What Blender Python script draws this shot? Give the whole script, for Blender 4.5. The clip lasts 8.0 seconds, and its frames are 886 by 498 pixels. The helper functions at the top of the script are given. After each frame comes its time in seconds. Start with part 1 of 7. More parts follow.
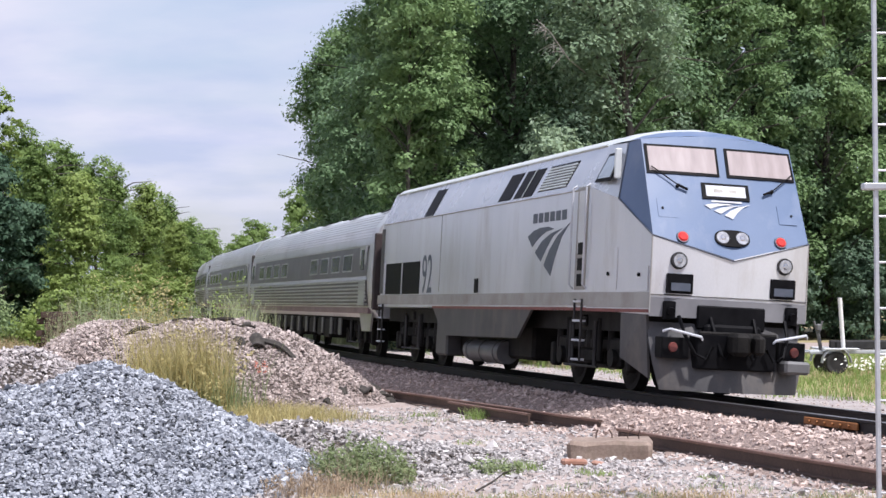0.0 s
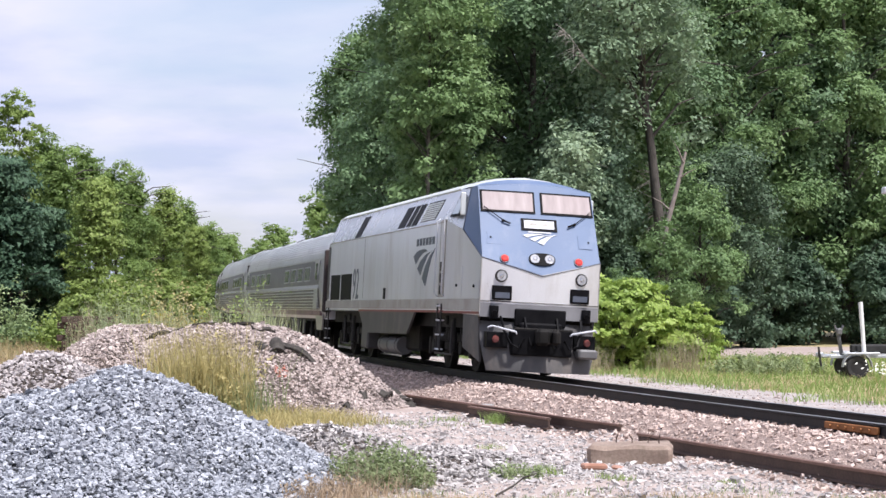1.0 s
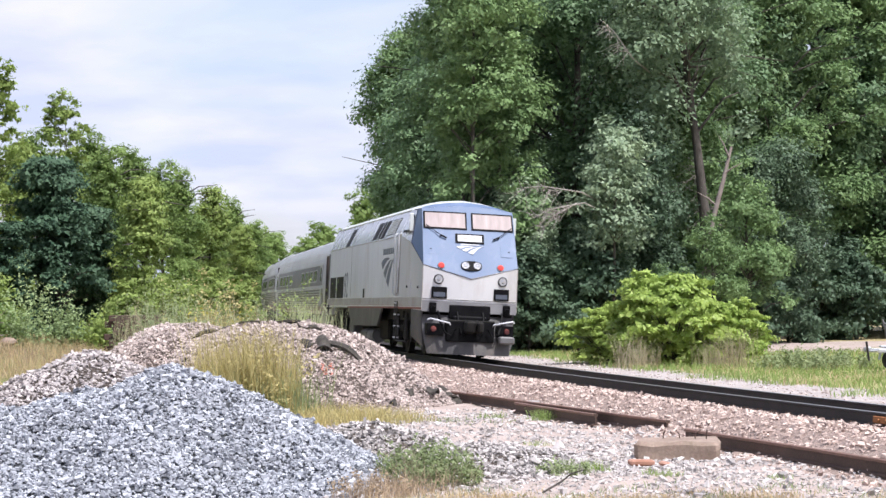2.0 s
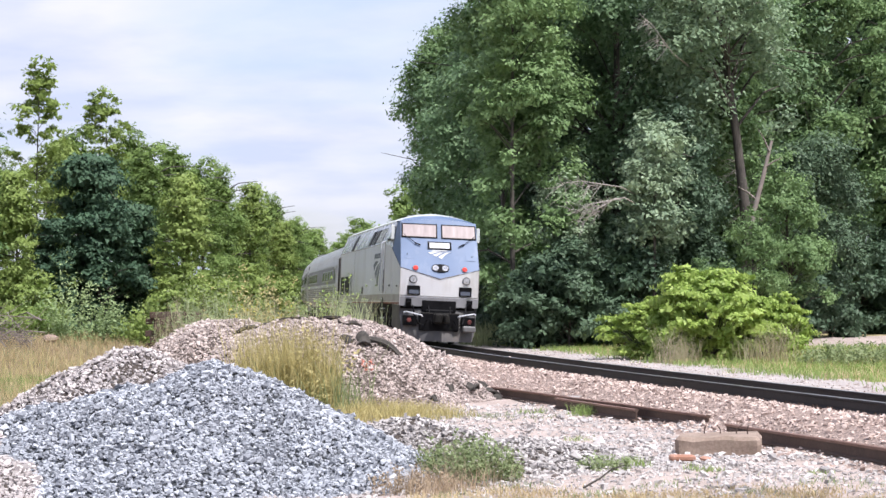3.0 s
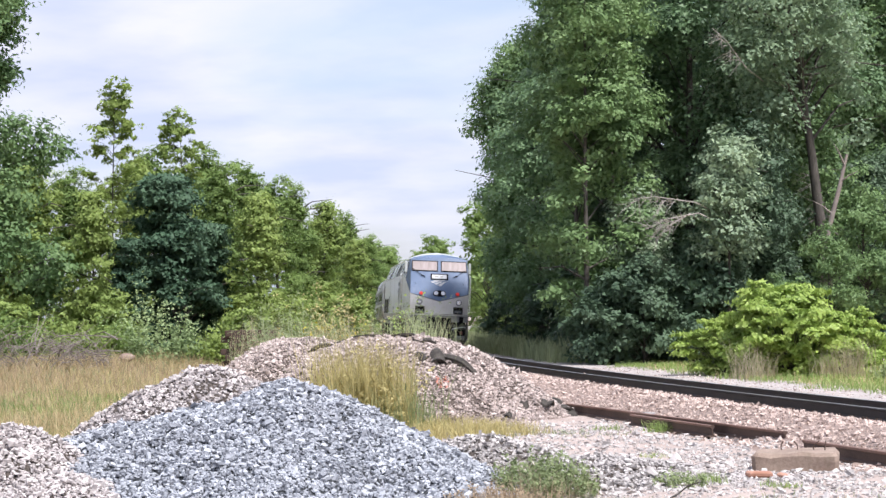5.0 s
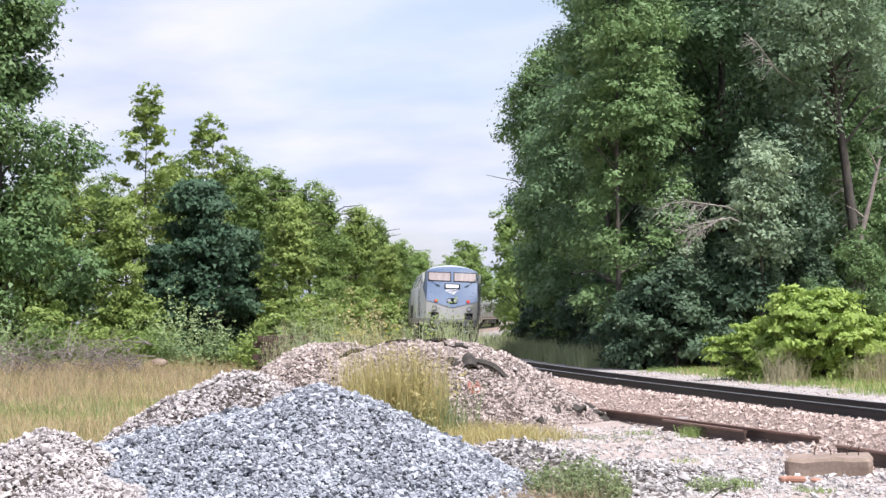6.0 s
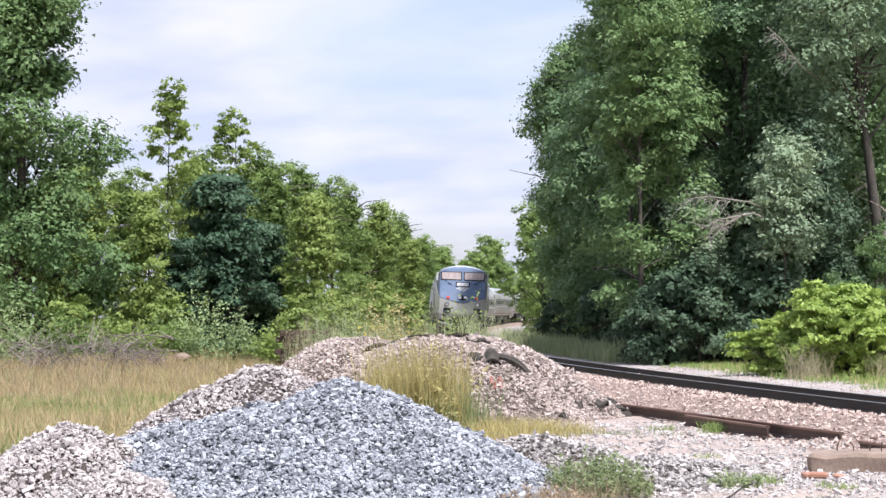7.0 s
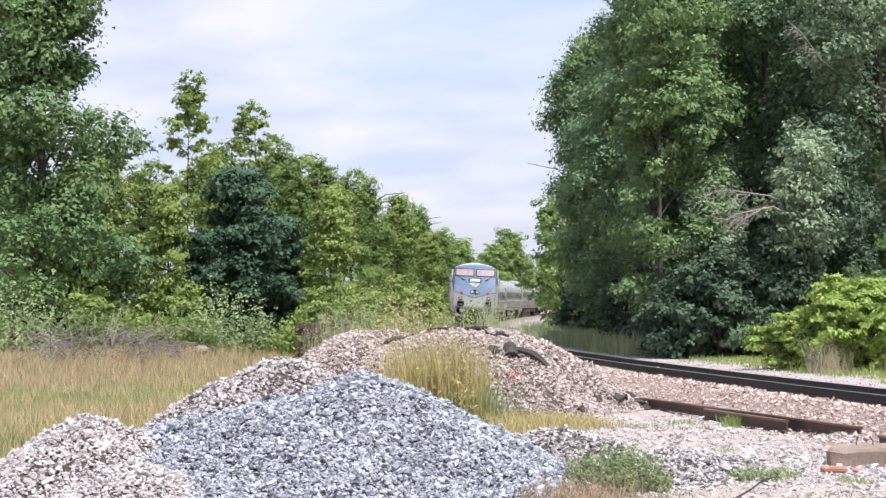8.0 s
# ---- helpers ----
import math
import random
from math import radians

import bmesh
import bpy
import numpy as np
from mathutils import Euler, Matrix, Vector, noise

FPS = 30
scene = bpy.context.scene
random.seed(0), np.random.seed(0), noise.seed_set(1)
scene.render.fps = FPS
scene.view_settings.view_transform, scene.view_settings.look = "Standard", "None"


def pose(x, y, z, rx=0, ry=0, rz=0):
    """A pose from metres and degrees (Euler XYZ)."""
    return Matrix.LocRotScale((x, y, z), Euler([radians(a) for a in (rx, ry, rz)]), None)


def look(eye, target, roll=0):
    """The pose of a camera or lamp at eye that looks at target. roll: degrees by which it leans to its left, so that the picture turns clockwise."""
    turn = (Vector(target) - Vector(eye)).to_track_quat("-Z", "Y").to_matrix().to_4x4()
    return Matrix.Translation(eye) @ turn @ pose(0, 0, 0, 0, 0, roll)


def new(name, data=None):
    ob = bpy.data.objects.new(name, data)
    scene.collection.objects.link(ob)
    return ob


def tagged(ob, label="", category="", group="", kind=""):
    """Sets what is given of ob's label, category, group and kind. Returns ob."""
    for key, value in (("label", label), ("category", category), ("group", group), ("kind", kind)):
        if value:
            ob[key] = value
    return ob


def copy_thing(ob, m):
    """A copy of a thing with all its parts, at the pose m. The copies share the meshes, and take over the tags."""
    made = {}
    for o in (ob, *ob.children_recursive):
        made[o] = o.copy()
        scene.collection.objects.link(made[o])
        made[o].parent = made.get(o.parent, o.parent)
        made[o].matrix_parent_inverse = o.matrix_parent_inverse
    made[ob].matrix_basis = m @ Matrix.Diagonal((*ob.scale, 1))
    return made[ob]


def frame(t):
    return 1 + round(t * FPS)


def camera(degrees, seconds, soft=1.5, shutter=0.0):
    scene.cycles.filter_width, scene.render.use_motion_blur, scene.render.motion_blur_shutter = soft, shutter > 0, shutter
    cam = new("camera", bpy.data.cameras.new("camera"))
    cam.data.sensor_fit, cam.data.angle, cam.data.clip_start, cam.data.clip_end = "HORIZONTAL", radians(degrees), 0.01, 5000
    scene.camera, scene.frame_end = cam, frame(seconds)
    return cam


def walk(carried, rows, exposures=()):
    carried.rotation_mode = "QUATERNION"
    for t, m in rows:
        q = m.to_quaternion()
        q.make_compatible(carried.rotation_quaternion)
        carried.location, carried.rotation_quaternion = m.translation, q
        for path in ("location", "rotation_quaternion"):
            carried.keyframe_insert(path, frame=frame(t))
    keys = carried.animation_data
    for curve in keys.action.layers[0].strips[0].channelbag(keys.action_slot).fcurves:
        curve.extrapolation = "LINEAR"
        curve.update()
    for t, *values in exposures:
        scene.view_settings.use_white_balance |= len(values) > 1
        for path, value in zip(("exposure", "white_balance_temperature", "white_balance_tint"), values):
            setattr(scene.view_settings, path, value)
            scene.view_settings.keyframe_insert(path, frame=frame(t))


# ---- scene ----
# camera: stands on the field beside the line and pans to the left after the train
EYE = 2.0
cam = camera(25.25, 8.0)
PAN = [
    (0.0, 91.450, 0.300, 0.008),
    (0.5, 91.522, 0.239, 0.206),
    (1.0, 91.580, 0.334, 0.582),
    (1.5, 91.558, 0.503, 1.151),
    (2.0, 91.502, 0.701, 1.907),
    (3.5, 91.374, 0.961, 3.544),
    (4.0, 91.537, 1.055, 4.071),
    (4.5, 91.750, 1.155, 4.649),
    (6.0, 92.090, 1.310, 6.127),
    (6.5, 92.059, 1.282, 6.469),
    (7.0, 91.957, 1.205, 6.771),
    (7.5, 91.845, 1.106, 7.047),
    (8.0, 91.768, 1.057, 7.320),
]
walk(cam, [(t, pose(0, 0, EYE, rx, ry, rz)) for t, rx, ry, rz in PAN], [(0.0, 0.26, 6150, 15), (0.7, 0.34, 6200, 15), (2.0, 0.52, 6250, 14), (8.0, 0.52, 6250, 13)])

# ---- light: thin bright cloud with a soft high sun to the right of the camera ----
SUN_ELEVATION, SUN_AZIMUTH = 60.0, 136.0        # azimuth clockwise from +y


def make_world():
    world = bpy.data.worlds.new("sky")
    scene.world = world
    world.use_nodes = True
    nt = world.node_tree
    nt.nodes.clear()
    out = nt.nodes.new("ShaderNodeOutputWorld")
    sky = nt.nodes.new("ShaderNodeTexSky")
    sky.sky_type, sky.sun_disc = "NISHITA", False
    sky.sun_elevation, sky.sun_rotation = radians(SUN_ELEVATION), radians(SUN_AZIMUTH)
    sky.dust_density = 2.0
    blue = nt.nodes.new("ShaderNodeBackground")
    blue.inputs["Strength"].default_value = 0.13
    nt.links.new(sky.outputs[0], blue.inputs["Color"])
    coord = nt.nodes.new("ShaderNodeTexCoord")
    # clouds lie on a flat layer: direction divided by its height
    sep = nt.nodes.new("ShaderNodeSeparateXYZ")
    nt.links.new(coord.outputs["Generated"], sep.inputs[0])
    high = nt.nodes.new("ShaderNodeMath")
    high.operation = "MAXIMUM"
    high.inputs[1].default_value = 0.0
    nt.links.new(sep.outputs["Z"], high.inputs[0])
    lift = nt.nodes.new("ShaderNodeMath")
    lift.operation = "ADD"
    lift.inputs[1].default_value = 0.16
    nt.links.new(high.outputs[0], lift.inputs[0])
    flat = nt.nodes.new("ShaderNodeVectorMath")
    flat.operation = "DIVIDE"
    both = nt.nodes.new("ShaderNodeCombineXYZ")
    for axis in "XYZ":
        nt.links.new(lift.outputs[0], both.inputs[axis])
    nt.links.new(coord.outputs["Generated"], flat.inputs[0])
    nt.links.new(both.outputs[0], flat.inputs[1])
    cover = nt.nodes.new("ShaderNodeTexNoise")
    cover.inputs["Scale"].default_value = 0.9
    cover.inputs["Detail"].default_value = 6.0
    cover.inputs["Roughness"].default_value = 0.55
    cover.inputs["Distortion"].default_value = 0.35
    nt.links.new(flat.outputs[0], cover.inputs["Vector"])
    ramp = nt.nodes.new("ShaderNodeValToRGB")
    ramp.color_ramp.elements[0].position, ramp.color_ramp.elements[0].color = 0.37, (0.5, 0.5, 0.5, 1)
    ramp.color_ramp.elements[1].position, ramp.color_ramp.elements[1].color = 0.60, (1, 1, 1, 1)
    nt.links.new(cover.outputs["Fac"], ramp.inputs[0])
    tone = nt.nodes.new("ShaderNodeTexNoise")
    tone.inputs["Scale"].default_value = 2.6
    tone.inputs["Detail"].default_value = 5.0
    nt.links.new(flat.outputs[0], tone.inputs["Vector"])
    shade = nt.nodes.new("ShaderNodeValToRGB")
    shade.color_ramp.elements[0].position, shade.color_ramp.elements[0].color = 0.36, (0.72, 0.785, 1.0, 1)
    shade.color_ramp.elements[1].position, shade.color_ramp.elements[1].color = 0.62, (0.96, 0.965, 1.08, 1)
    nt.links.new(tone.outputs["Fac"], shade.inputs[0])
    cloud = nt.nodes.new("ShaderNodeBackground")
    cloud.inputs["Strength"].default_value = 0.69
    nt.links.new(shade.outputs[0], cloud.inputs["Color"])
    mix = nt.nodes.new("ShaderNodeMixShader")
    nt.links.new(ramp.outputs[0], mix.inputs[0])
    nt.links.new(blue.outputs[0], mix.inputs[1])
    nt.links.new(cloud.outputs[0], mix.inputs[2])
    nt.links.new(mix.outputs[0], out.inputs["Surface"])


make_world()
sun = new("sun", bpy.data.lights.new("sun", "SUN"))
sun.data.energy, sun.data.angle, sun.data.color = 4.5, radians(2.0), (1.0, 0.96, 0.91)
_e, _a = radians(SUN_ELEVATION), radians(SUN_AZIMUTH)
sun.matrix_world = look((math.sin(_a) * math.cos(_e) * 50, math.cos(_a) * math.cos(_e) * 50, math.sin(_e) * 50), (0, 0, 0))

# ---- materials ----
def material(name, low, high, scale=4.0, rough=0.8, metal=0.0, bump=0.2, bump_scale=40.0, per_object=0.0, per_island=0.0,
             fine=0.0, rough_var=0.0, through_light=0.0, stretch=(1, 1, 1), dist=0.01):
    """A surface whose colour wanders between two tones at a large and a fine scale, with fine relief."""
    mat = bpy.data.materials.new(name)
    mat.use_nodes = True
    nt = mat.node_tree
    bsdf = nt.nodes["Principled BSDF"]
    bsdf.inputs["Roughness"].default_value, bsdf.inputs["Metallic"].default_value = rough, metal
    coord = nt.nodes.new("ShaderNodeTexCoord")
    mapping = nt.nodes.new("ShaderNodeMapping")
    mapping.inputs["Scale"].default_value = stretch
    nt.links.new(coord.outputs["Object"], mapping.inputs[0])
    big = nt.nodes.new("ShaderNodeTexNoise")
    big.inputs["Scale"].default_value, big.inputs["Detail"].default_value = scale, 6.0
    nt.links.new(mapping.outputs[0], big.inputs["Vector"])
    fac = big.outputs["Fac"]
    spread = nt.nodes.new("ShaderNodeMapRange")
    spread.inputs[1].default_value, spread.inputs[2].default_value = 0.3, 0.7
    nt.links.new(fac, spread.inputs[0])
    fac = spread.outputs[0]

    def blend(a, b, amount):
        add = nt.nodes.new("ShaderNodeMix")
        add.inputs[0].default_value = amount
        nt.links.new(a, add.inputs[2])
        nt.links.new(b, add.inputs[3])
        return add.outputs[0]

    if fine:
        small = nt.nodes.new("ShaderNodeTexNoise")
        small.inputs["Scale"].default_value, small.inputs["Detail"].default_value = bump_scale, 3.0
        nt.links.new(mapping.outputs[0], small.inputs["Vector"])
        wide = nt.nodes.new("ShaderNodeMapRange")
        wide.inputs[1].default_value, wide.inputs[2].default_value = 0.3, 0.7
        nt.links.new(small.outputs["Fac"], wide.inputs[0])
        fac = blend(fac, wide.outputs[0], fine)
    if per_object:
        info = nt.nodes.new("ShaderNodeObjectInfo")
        fac = blend(fac, info.outputs["Random"], per_object)
    if per_island:
        geo = nt.nodes.new("ShaderNodeNewGeometry")
        fac = blend(fac, geo.outputs["Random Per Island"], per_island)
    ramp = nt.nodes.new("ShaderNodeValToRGB")
    ramp.color_ramp.elements[0].color, ramp.color_ramp.elements[1].color = (*low, 1), (*high, 1)
    nt.links.new(fac, ramp.inputs[0])
    nt.links.new(ramp.outputs[0], bsdf.inputs["Base Color"])
    if rough_var:
        vary = nt.nodes.new("ShaderNodeMapRange")
        vary.inputs[3].default_value, vary.inputs[4].default_value = max(0.03, rough - rough_var), min(1, rough + rough_var)
        nt.links.new(fac, vary.inputs[0])
        nt.links.new(vary.outputs[0], bsdf.inputs["Roughness"])
    if bump:
        relief = nt.nodes.new("ShaderNodeTexNoise")
        relief.inputs["Scale"].default_value, relief.inputs["Detail"].default_value = bump_scale, 4.0
        nt.links.new(mapping.outputs[0], relief.inputs["Vector"])
        node = nt.nodes.new("ShaderNodeBump")
        node.inputs["Strength"].default_value, node.inputs["Distance"].default_value = bump, dist
        nt.links.new(relief.outputs["Fac"], node.inputs["Height"])
        nt.links.new(node.outputs[0], bsdf.inputs["Normal"])
    if through_light:
        # leaves let a part of the light through
        lucent = nt.nodes.new("ShaderNodeBsdfTranslucent")
        nt.links.new(ramp.outputs[0], lucent.inputs["Color"])
        mix = nt.nodes.new("ShaderNodeMixShader")
        mix.inputs[0].default_value = through_light
        nt.links.new(bsdf.outputs[0], mix.inputs[1])
        nt.links.new(lucent.outputs[0], mix.inputs[2])
        nt.links.new(mix.outputs[0], nt.nodes["Material Output"].inputs["Surface"])
    return mat


def grime(mat, colour, amount, scale, stretch, low=0.5, high=0.75):
    """Dirt in streaks and patches over a painted surface."""
    nt = mat.node_tree
    bsdf = nt.nodes["Principled BSDF"]
    clean = bsdf.inputs["Base Color"].links[0].from_socket
    coord = nt.nodes.new("ShaderNodeTexCoord")
    mapping = nt.nodes.new("ShaderNodeMapping")
    mapping.inputs["Scale"].default_value = stretch
    nt.links.new(coord.outputs["Object"], mapping.inputs[0])
    patch = nt.nodes.new("ShaderNodeTexNoise")
    patch.inputs["Scale"].default_value, patch.inputs["Detail"].default_value, patch.inputs["Roughness"].default_value = scale, 7.0, 0.65
    nt.links.new(mapping.outputs[0], patch.inputs["Vector"])
    spread = nt.nodes.new("ShaderNodeMapRange")
    spread.inputs[1].default_value, spread.inputs[2].default_value, spread.inputs[4].default_value = low, high, amount
    nt.links.new(patch.outputs["Fac"], spread.inputs[0])
    mix = nt.nodes.new("ShaderNodeMix")
    mix.data_type = "RGBA"
    nt.links.new(spread.outputs[0], mix.inputs[0])
    nt.links.new(clean, mix.inputs[6])
    mix.inputs[7].default_value = (*colour, 1)
    nt.links.new(mix.outputs[2], bsdf.inputs["Base Color"])


def glow(name, colour, strength):
    mat = material(name, colour, colour, bump=0, rough=0.3)
    bsdf = mat.node_tree.nodes["Principled BSDF"]
    bsdf.inputs["Emission Color"].default_value, bsdf.inputs["Emission Strength"].default_value = (*colour, 1), strength
    return mat


M_BODY = material("silver_paint", (0.565, 0.57, 0.58), (0.72, 0.725, 0.735), 0.9, 0.34, 0.4, 0.04, 60, fine=0.25, rough_var=0.08, stretch=(1, 1, 0.35))
M_ROOF = material("roof_paint", (0.50, 0.54, 0.53), (0.64, 0.67, 0.66), 1.2, 0.45, 0.2, 0.05, 60, fine=0.2)
M_BLUE = material("blue_paint", (0.085, 0.135, 0.235), (0.125, 0.18, 0.295), 1.3, 0.5, 0.0, 0.03, 60, fine=0.2, rough_var=0.06)
M_BLUE.node_tree.nodes["Principled BSDF"].inputs["Specular IOR Level"].default_value = 0.35
M_GREYBAND = material("grey_sill_paint", (0.29, 0.285, 0.265), (0.4, 0.39, 0.365), 1.5, 0.5, 0.1, 0.05, 60, fine=0.3)
M_SKIRT = material("dark_grey_skirt_paint", (0.058, 0.057, 0.058), (0.10, 0.097, 0.097), 1.5, 0.5, 0.1, 0.08, 50, fine=0.3)
M_RED = material("red_stripe_paint", (0.14, 0.035, 0.03), (0.22, 0.06, 0.05), 3, 0.5, 0, 0)
M_UNDER = material("oily_black_steel", (0.008, 0.008, 0.008), (0.03, 0.028, 0.026), 3, 0.65, 0.3, 0.3, 30, fine=0.3)
M_IRON = material("grimy_grey_steel", (0.016, 0.015, 0.015), (0.05, 0.048, 0.047), 4, 0.6, 0.4, 0.2, 40, fine=0.3)
M_TANK = material("grey_tank_paint", (0.09, 0.09, 0.09), (0.15, 0.15, 0.15), 2, 0.5, 0.2, 0.1, 40)
M_BLACK = material("black_opening", (0.004, 0.004, 0.005), (0.01, 0.01, 0.011), 5, 0.5, 0, 0.1, 40)
M_DECAL = material("dark_blue_decal", (0.06, 0.075, 0.10), (0.09, 0.10, 0.13), 4, 0.4, 0, 0)
M_WHITE = material("white_paint", (0.45, 0.47, 0.51), (0.56, 0.575, 0.6), 3, 0.5, 0, 0.05, 60)
M_SHADE = material("pale_sun_shade_behind_glass", (0.28, 0.235, 0.23), (0.39, 0.335, 0.33), 2.5, 0.5, 0, 0, stretch=(3, 1, 0.4))
M_GLASS = material("dark_window_glass", (0.008, 0.009, 0.011), (0.018, 0.02, 0.023), 2, 0.18, 0, 0)
M_CHROME = material("bright_lamp_reflector", (0.45, 0.46, 0.48), (0.66, 0.67, 0.69), 3, 0.12, 1.0, 0)
M_REDLAMP = glow("red_marker_lens", (0.60, 0.05, 0.045), 0.15)
M_STEEL = material("stainless_steel", (0.46, 0.46, 0.465), (0.66, 0.66, 0.665), 0.8, 0.34, 0.55, 0.05, 30, fine=0.3, rough_var=0.08, stretch=(1, 0.4, 1))
M_CARROOF = material("dull_stainless_roof", (0.5, 0.53, 0.53), (0.68, 0.7, 0.69), 0.7, 0.42, 0.6, 0.05, 30, fine=0.3, stretch=(1, 0.4, 1))
M_BAND = material("dark_window_band", (0.095, 0.09, 0.097), (0.155, 0.147, 0.155), 1.2, 0.4, 0.1, 0.03, 40)
M_RAIL = material("dark_rail_steel", (0.010, 0.009, 0.011), (0.034, 0.028, 0.029), 2.5, 0.6, 0.4, 0.2, 30, fine=0.4)
M_RAILTOP = material("polished_rail_head", (0.45, 0.44, 0.45), (0.62, 0.61, 0.61), 3, 0.28, 0.9, 0.03, 40, stretch=(4, 0.2, 1))
M_RUST = material("brown_rusted_rail", (0.055, 0.035, 0.028), (0.13, 0.085, 0.065), 2, 0.75, 0.3, 0.3, 30, fine=0.5)
M_RUSTTOP = material("rusted_rail_head", (0.13, 0.07, 0.05), (0.25, 0.15, 0.115), 2, 0.6, 0.3, 0.2, 30, fine=0.4)
M_ORANGE = material("orange_rusted_joint_bar", (0.20, 0.075, 0.02), (0.36, 0.15, 0.05), 4, 0.8, 0.1, 0.3, 40, fine=0.4)
M_TIE = material("weathered_tie_wood", (0.05, 0.04, 0.033), (0.13, 0.105, 0.085), 5, 0.9, 0, 0.5, 25, fine=0.4, per_object=0.4)
M_GROUND = material("dry_dusty_ground", (0.25, 0.2, 0.175), (0.52, 0.435, 0.39), 0.9, 0.95, 0, 0.8, 24, fine=0.5, dist=0.04)
M_BALLAST = material("pink_granite_ballast", (0.25, 0.187, 0.16), (0.74, 0.60, 0.53), 1.5, 0.9, 0, 0.3, 60, per_island=0.72, fine=0.1)
M_BALLASTBED = material("ballast_bed", (0.13, 0.096, 0.08), (0.46, 0.35, 0.30), 22, 0.95, 0, 1.0, 30, fine=0.5, dist=0.05)
M_GREYSTONE = material("crushed_grey_stone", (0.125, 0.135, 0.155), (0.545, 0.57, 0.615), 6, 0.85, 0, 0.3, 60, per_island=0.85, fine=0.1)
# heap core, its near-black colour standing for shade in the gaps between stones
M_GREYBED = material("grey_core_gap_shade", (0.014, 0.016, 0.019), (0.05, 0.055, 0.062), 14, 0.95, 0, 1.0, 26, fine=0.5, dist=0.04)
M_TANSTONE = material("crushed_tan_stone", (0.25, 0.222, 0.214), (0.68, 0.63, 0.61), 2.5, 0.88, 0, 0.3, 60, per_island=0.75, fine=0.1)
# tan heap core, darkened likewise for the shade between its stones
M_TANBED = material("tan_core_gap_shade", (0.03, 0.025, 0.021), (0.1, 0.08, 0.068), 14, 0.95, 0, 1.0, 26, fine=0.5, dist=0.04)
M_CONCRETE = material("weathered_concrete", (0.17, 0.12, 0.092), (0.36, 0.28, 0.225), 3, 0.92, 0, 0.5, 30, fine=0.4)
M_ASPHALT = material("broken_asphalt_slab", (0.022, 0.02, 0.018), (0.075, 0.066, 0.056), 5, 0.95, 0, 0.6, 25, fine=0.4)
M_LEAF = material("maple_leaf", (0.11, 0.185, 0.055), (0.30, 0.41, 0.13), 0.22, 0.55, 0, 0, through_light=0.38, per_island=0.35, per_object=0.35)
M_LEAFDARK = material("oak_leaf", (0.072, 0.135, 0.07), (0.24, 0.36, 0.178), 0.45, 0.5, 0, 0, through_light=0.3, per_island=0.22, per_object=0.35)
M_LEAFPALE = material("grey_green_leaf", (0.10, 0.165, 0.10), (0.29, 0.39, 0.23), 0.45, 0.5, 0, 0, through_light=0.25, per_island=0.22, per_object=0.35)
# maple leaf again, its colour darker and bluer to stand for shade in the woods
M_LEAFWOOD = material("shaded_maple_leaf", (0.086, 0.16, 0.065), (0.275, 0.395, 0.165), 0.45, 0.5, 0, 0, through_light=0.32, per_island=0.22, per_object=0.35)
M_ASPEN = material("pale_aspen_leaf", (0.15, 0.22, 0.14), (0.38, 0.48, 0.30), 0.3, 0.5, 0, 0, through_light=0.22, per_island=0.35)
M_LEAFYELLOW = material("yellow_green_leaf", (0.14, 0.215, 0.055), (0.36, 0.45, 0.135), 0.3, 0.55, 0, 0, through_light=0.35, per_island=0.45, per_object=0.35)
M_NEEDLE = material("pine_needle", (0.032, 0.07, 0.042), (0.105, 0.175, 0.10), 0.3, 0.6, 0, 0, through_light=0.12, per_island=0.45, per_object=0.35)
M_BUSH = material("bright_bush_leaf", (0.18, 0.285, 0.05), (0.48, 0.60, 0.165), 0.5, 0.5, 0, 0, through_light=0.33, per_island=0.5)
M_BARK = material("grey_brown_bark", (0.032, 0.028, 0.024), (0.10, 0.088, 0.076), 3, 0.95, 0, 0.7, 20, fine=0.4, stretch=(1, 1, 0.2), dist=0.03)
M_DEADWOOD = material("bleached_dead_wood", (0.20, 0.18, 0.16), (0.38, 0.35, 0.32), 3, 0.9, 0, 0.4, 20, fine=0.3)
M_GRASS = material("green_grass_blade", (0.1, 0.155, 0.045), (0.26, 0.33, 0.11), 0.35, 0.7, 0, 0, through_light=0.3, per_island=0.5)
M_STRAW = material("dry_straw_blade", (0.36, 0.28, 0.145), (0.64, 0.52, 0.31), 0.35, 0.75, 0, 0, through_light=0.3, per_island=0.5)
M_PALEGRASS = material("pale_tall_grass_blade", (0.24, 0.29, 0.14), (0.50, 0.55, 0.32), 0.35, 0.7, 0, 0, through_light=0.35, per_island=0.5)
M_GOLD = material("goldenrod_flower", (0.42, 0.36, 0.04), (0.62, 0.56, 0.10), 2, 0.8, 0, 0, through_light=0.2, per_island=0.5)
M_DAISY = material("white_flower_petal", (0.66, 0.66, 0.55), (0.8, 0.8, 0.74), 2, 0.8, 0, 0, per_island=0.5)
M_MIXSTONE = material("pale_mixed_stone", (0.21, 0.196, 0.188), (0.64, 0.60, 0.578), 2.5, 0.88, 0, 0.3, 60, per_island=0.75, fine=0.1)
M_OLDBALLAST = material("old_pinkish_ballast", (0.22, 0.18, 0.163), (0.70, 0.60, 0.55), 2.5, 0.9, 0, 0.3, 60, per_island=0.72, fine=0.1)
# mound core, darkened to put gap shade between the old ballast stones
M_OLDBED = material("old_ballast_gap_shade", (0.045, 0.036, 0.03), (0.13, 0.1, 0.085), 14, 0.95, 0, 1.0, 26, fine=0.5, dist=0.04)
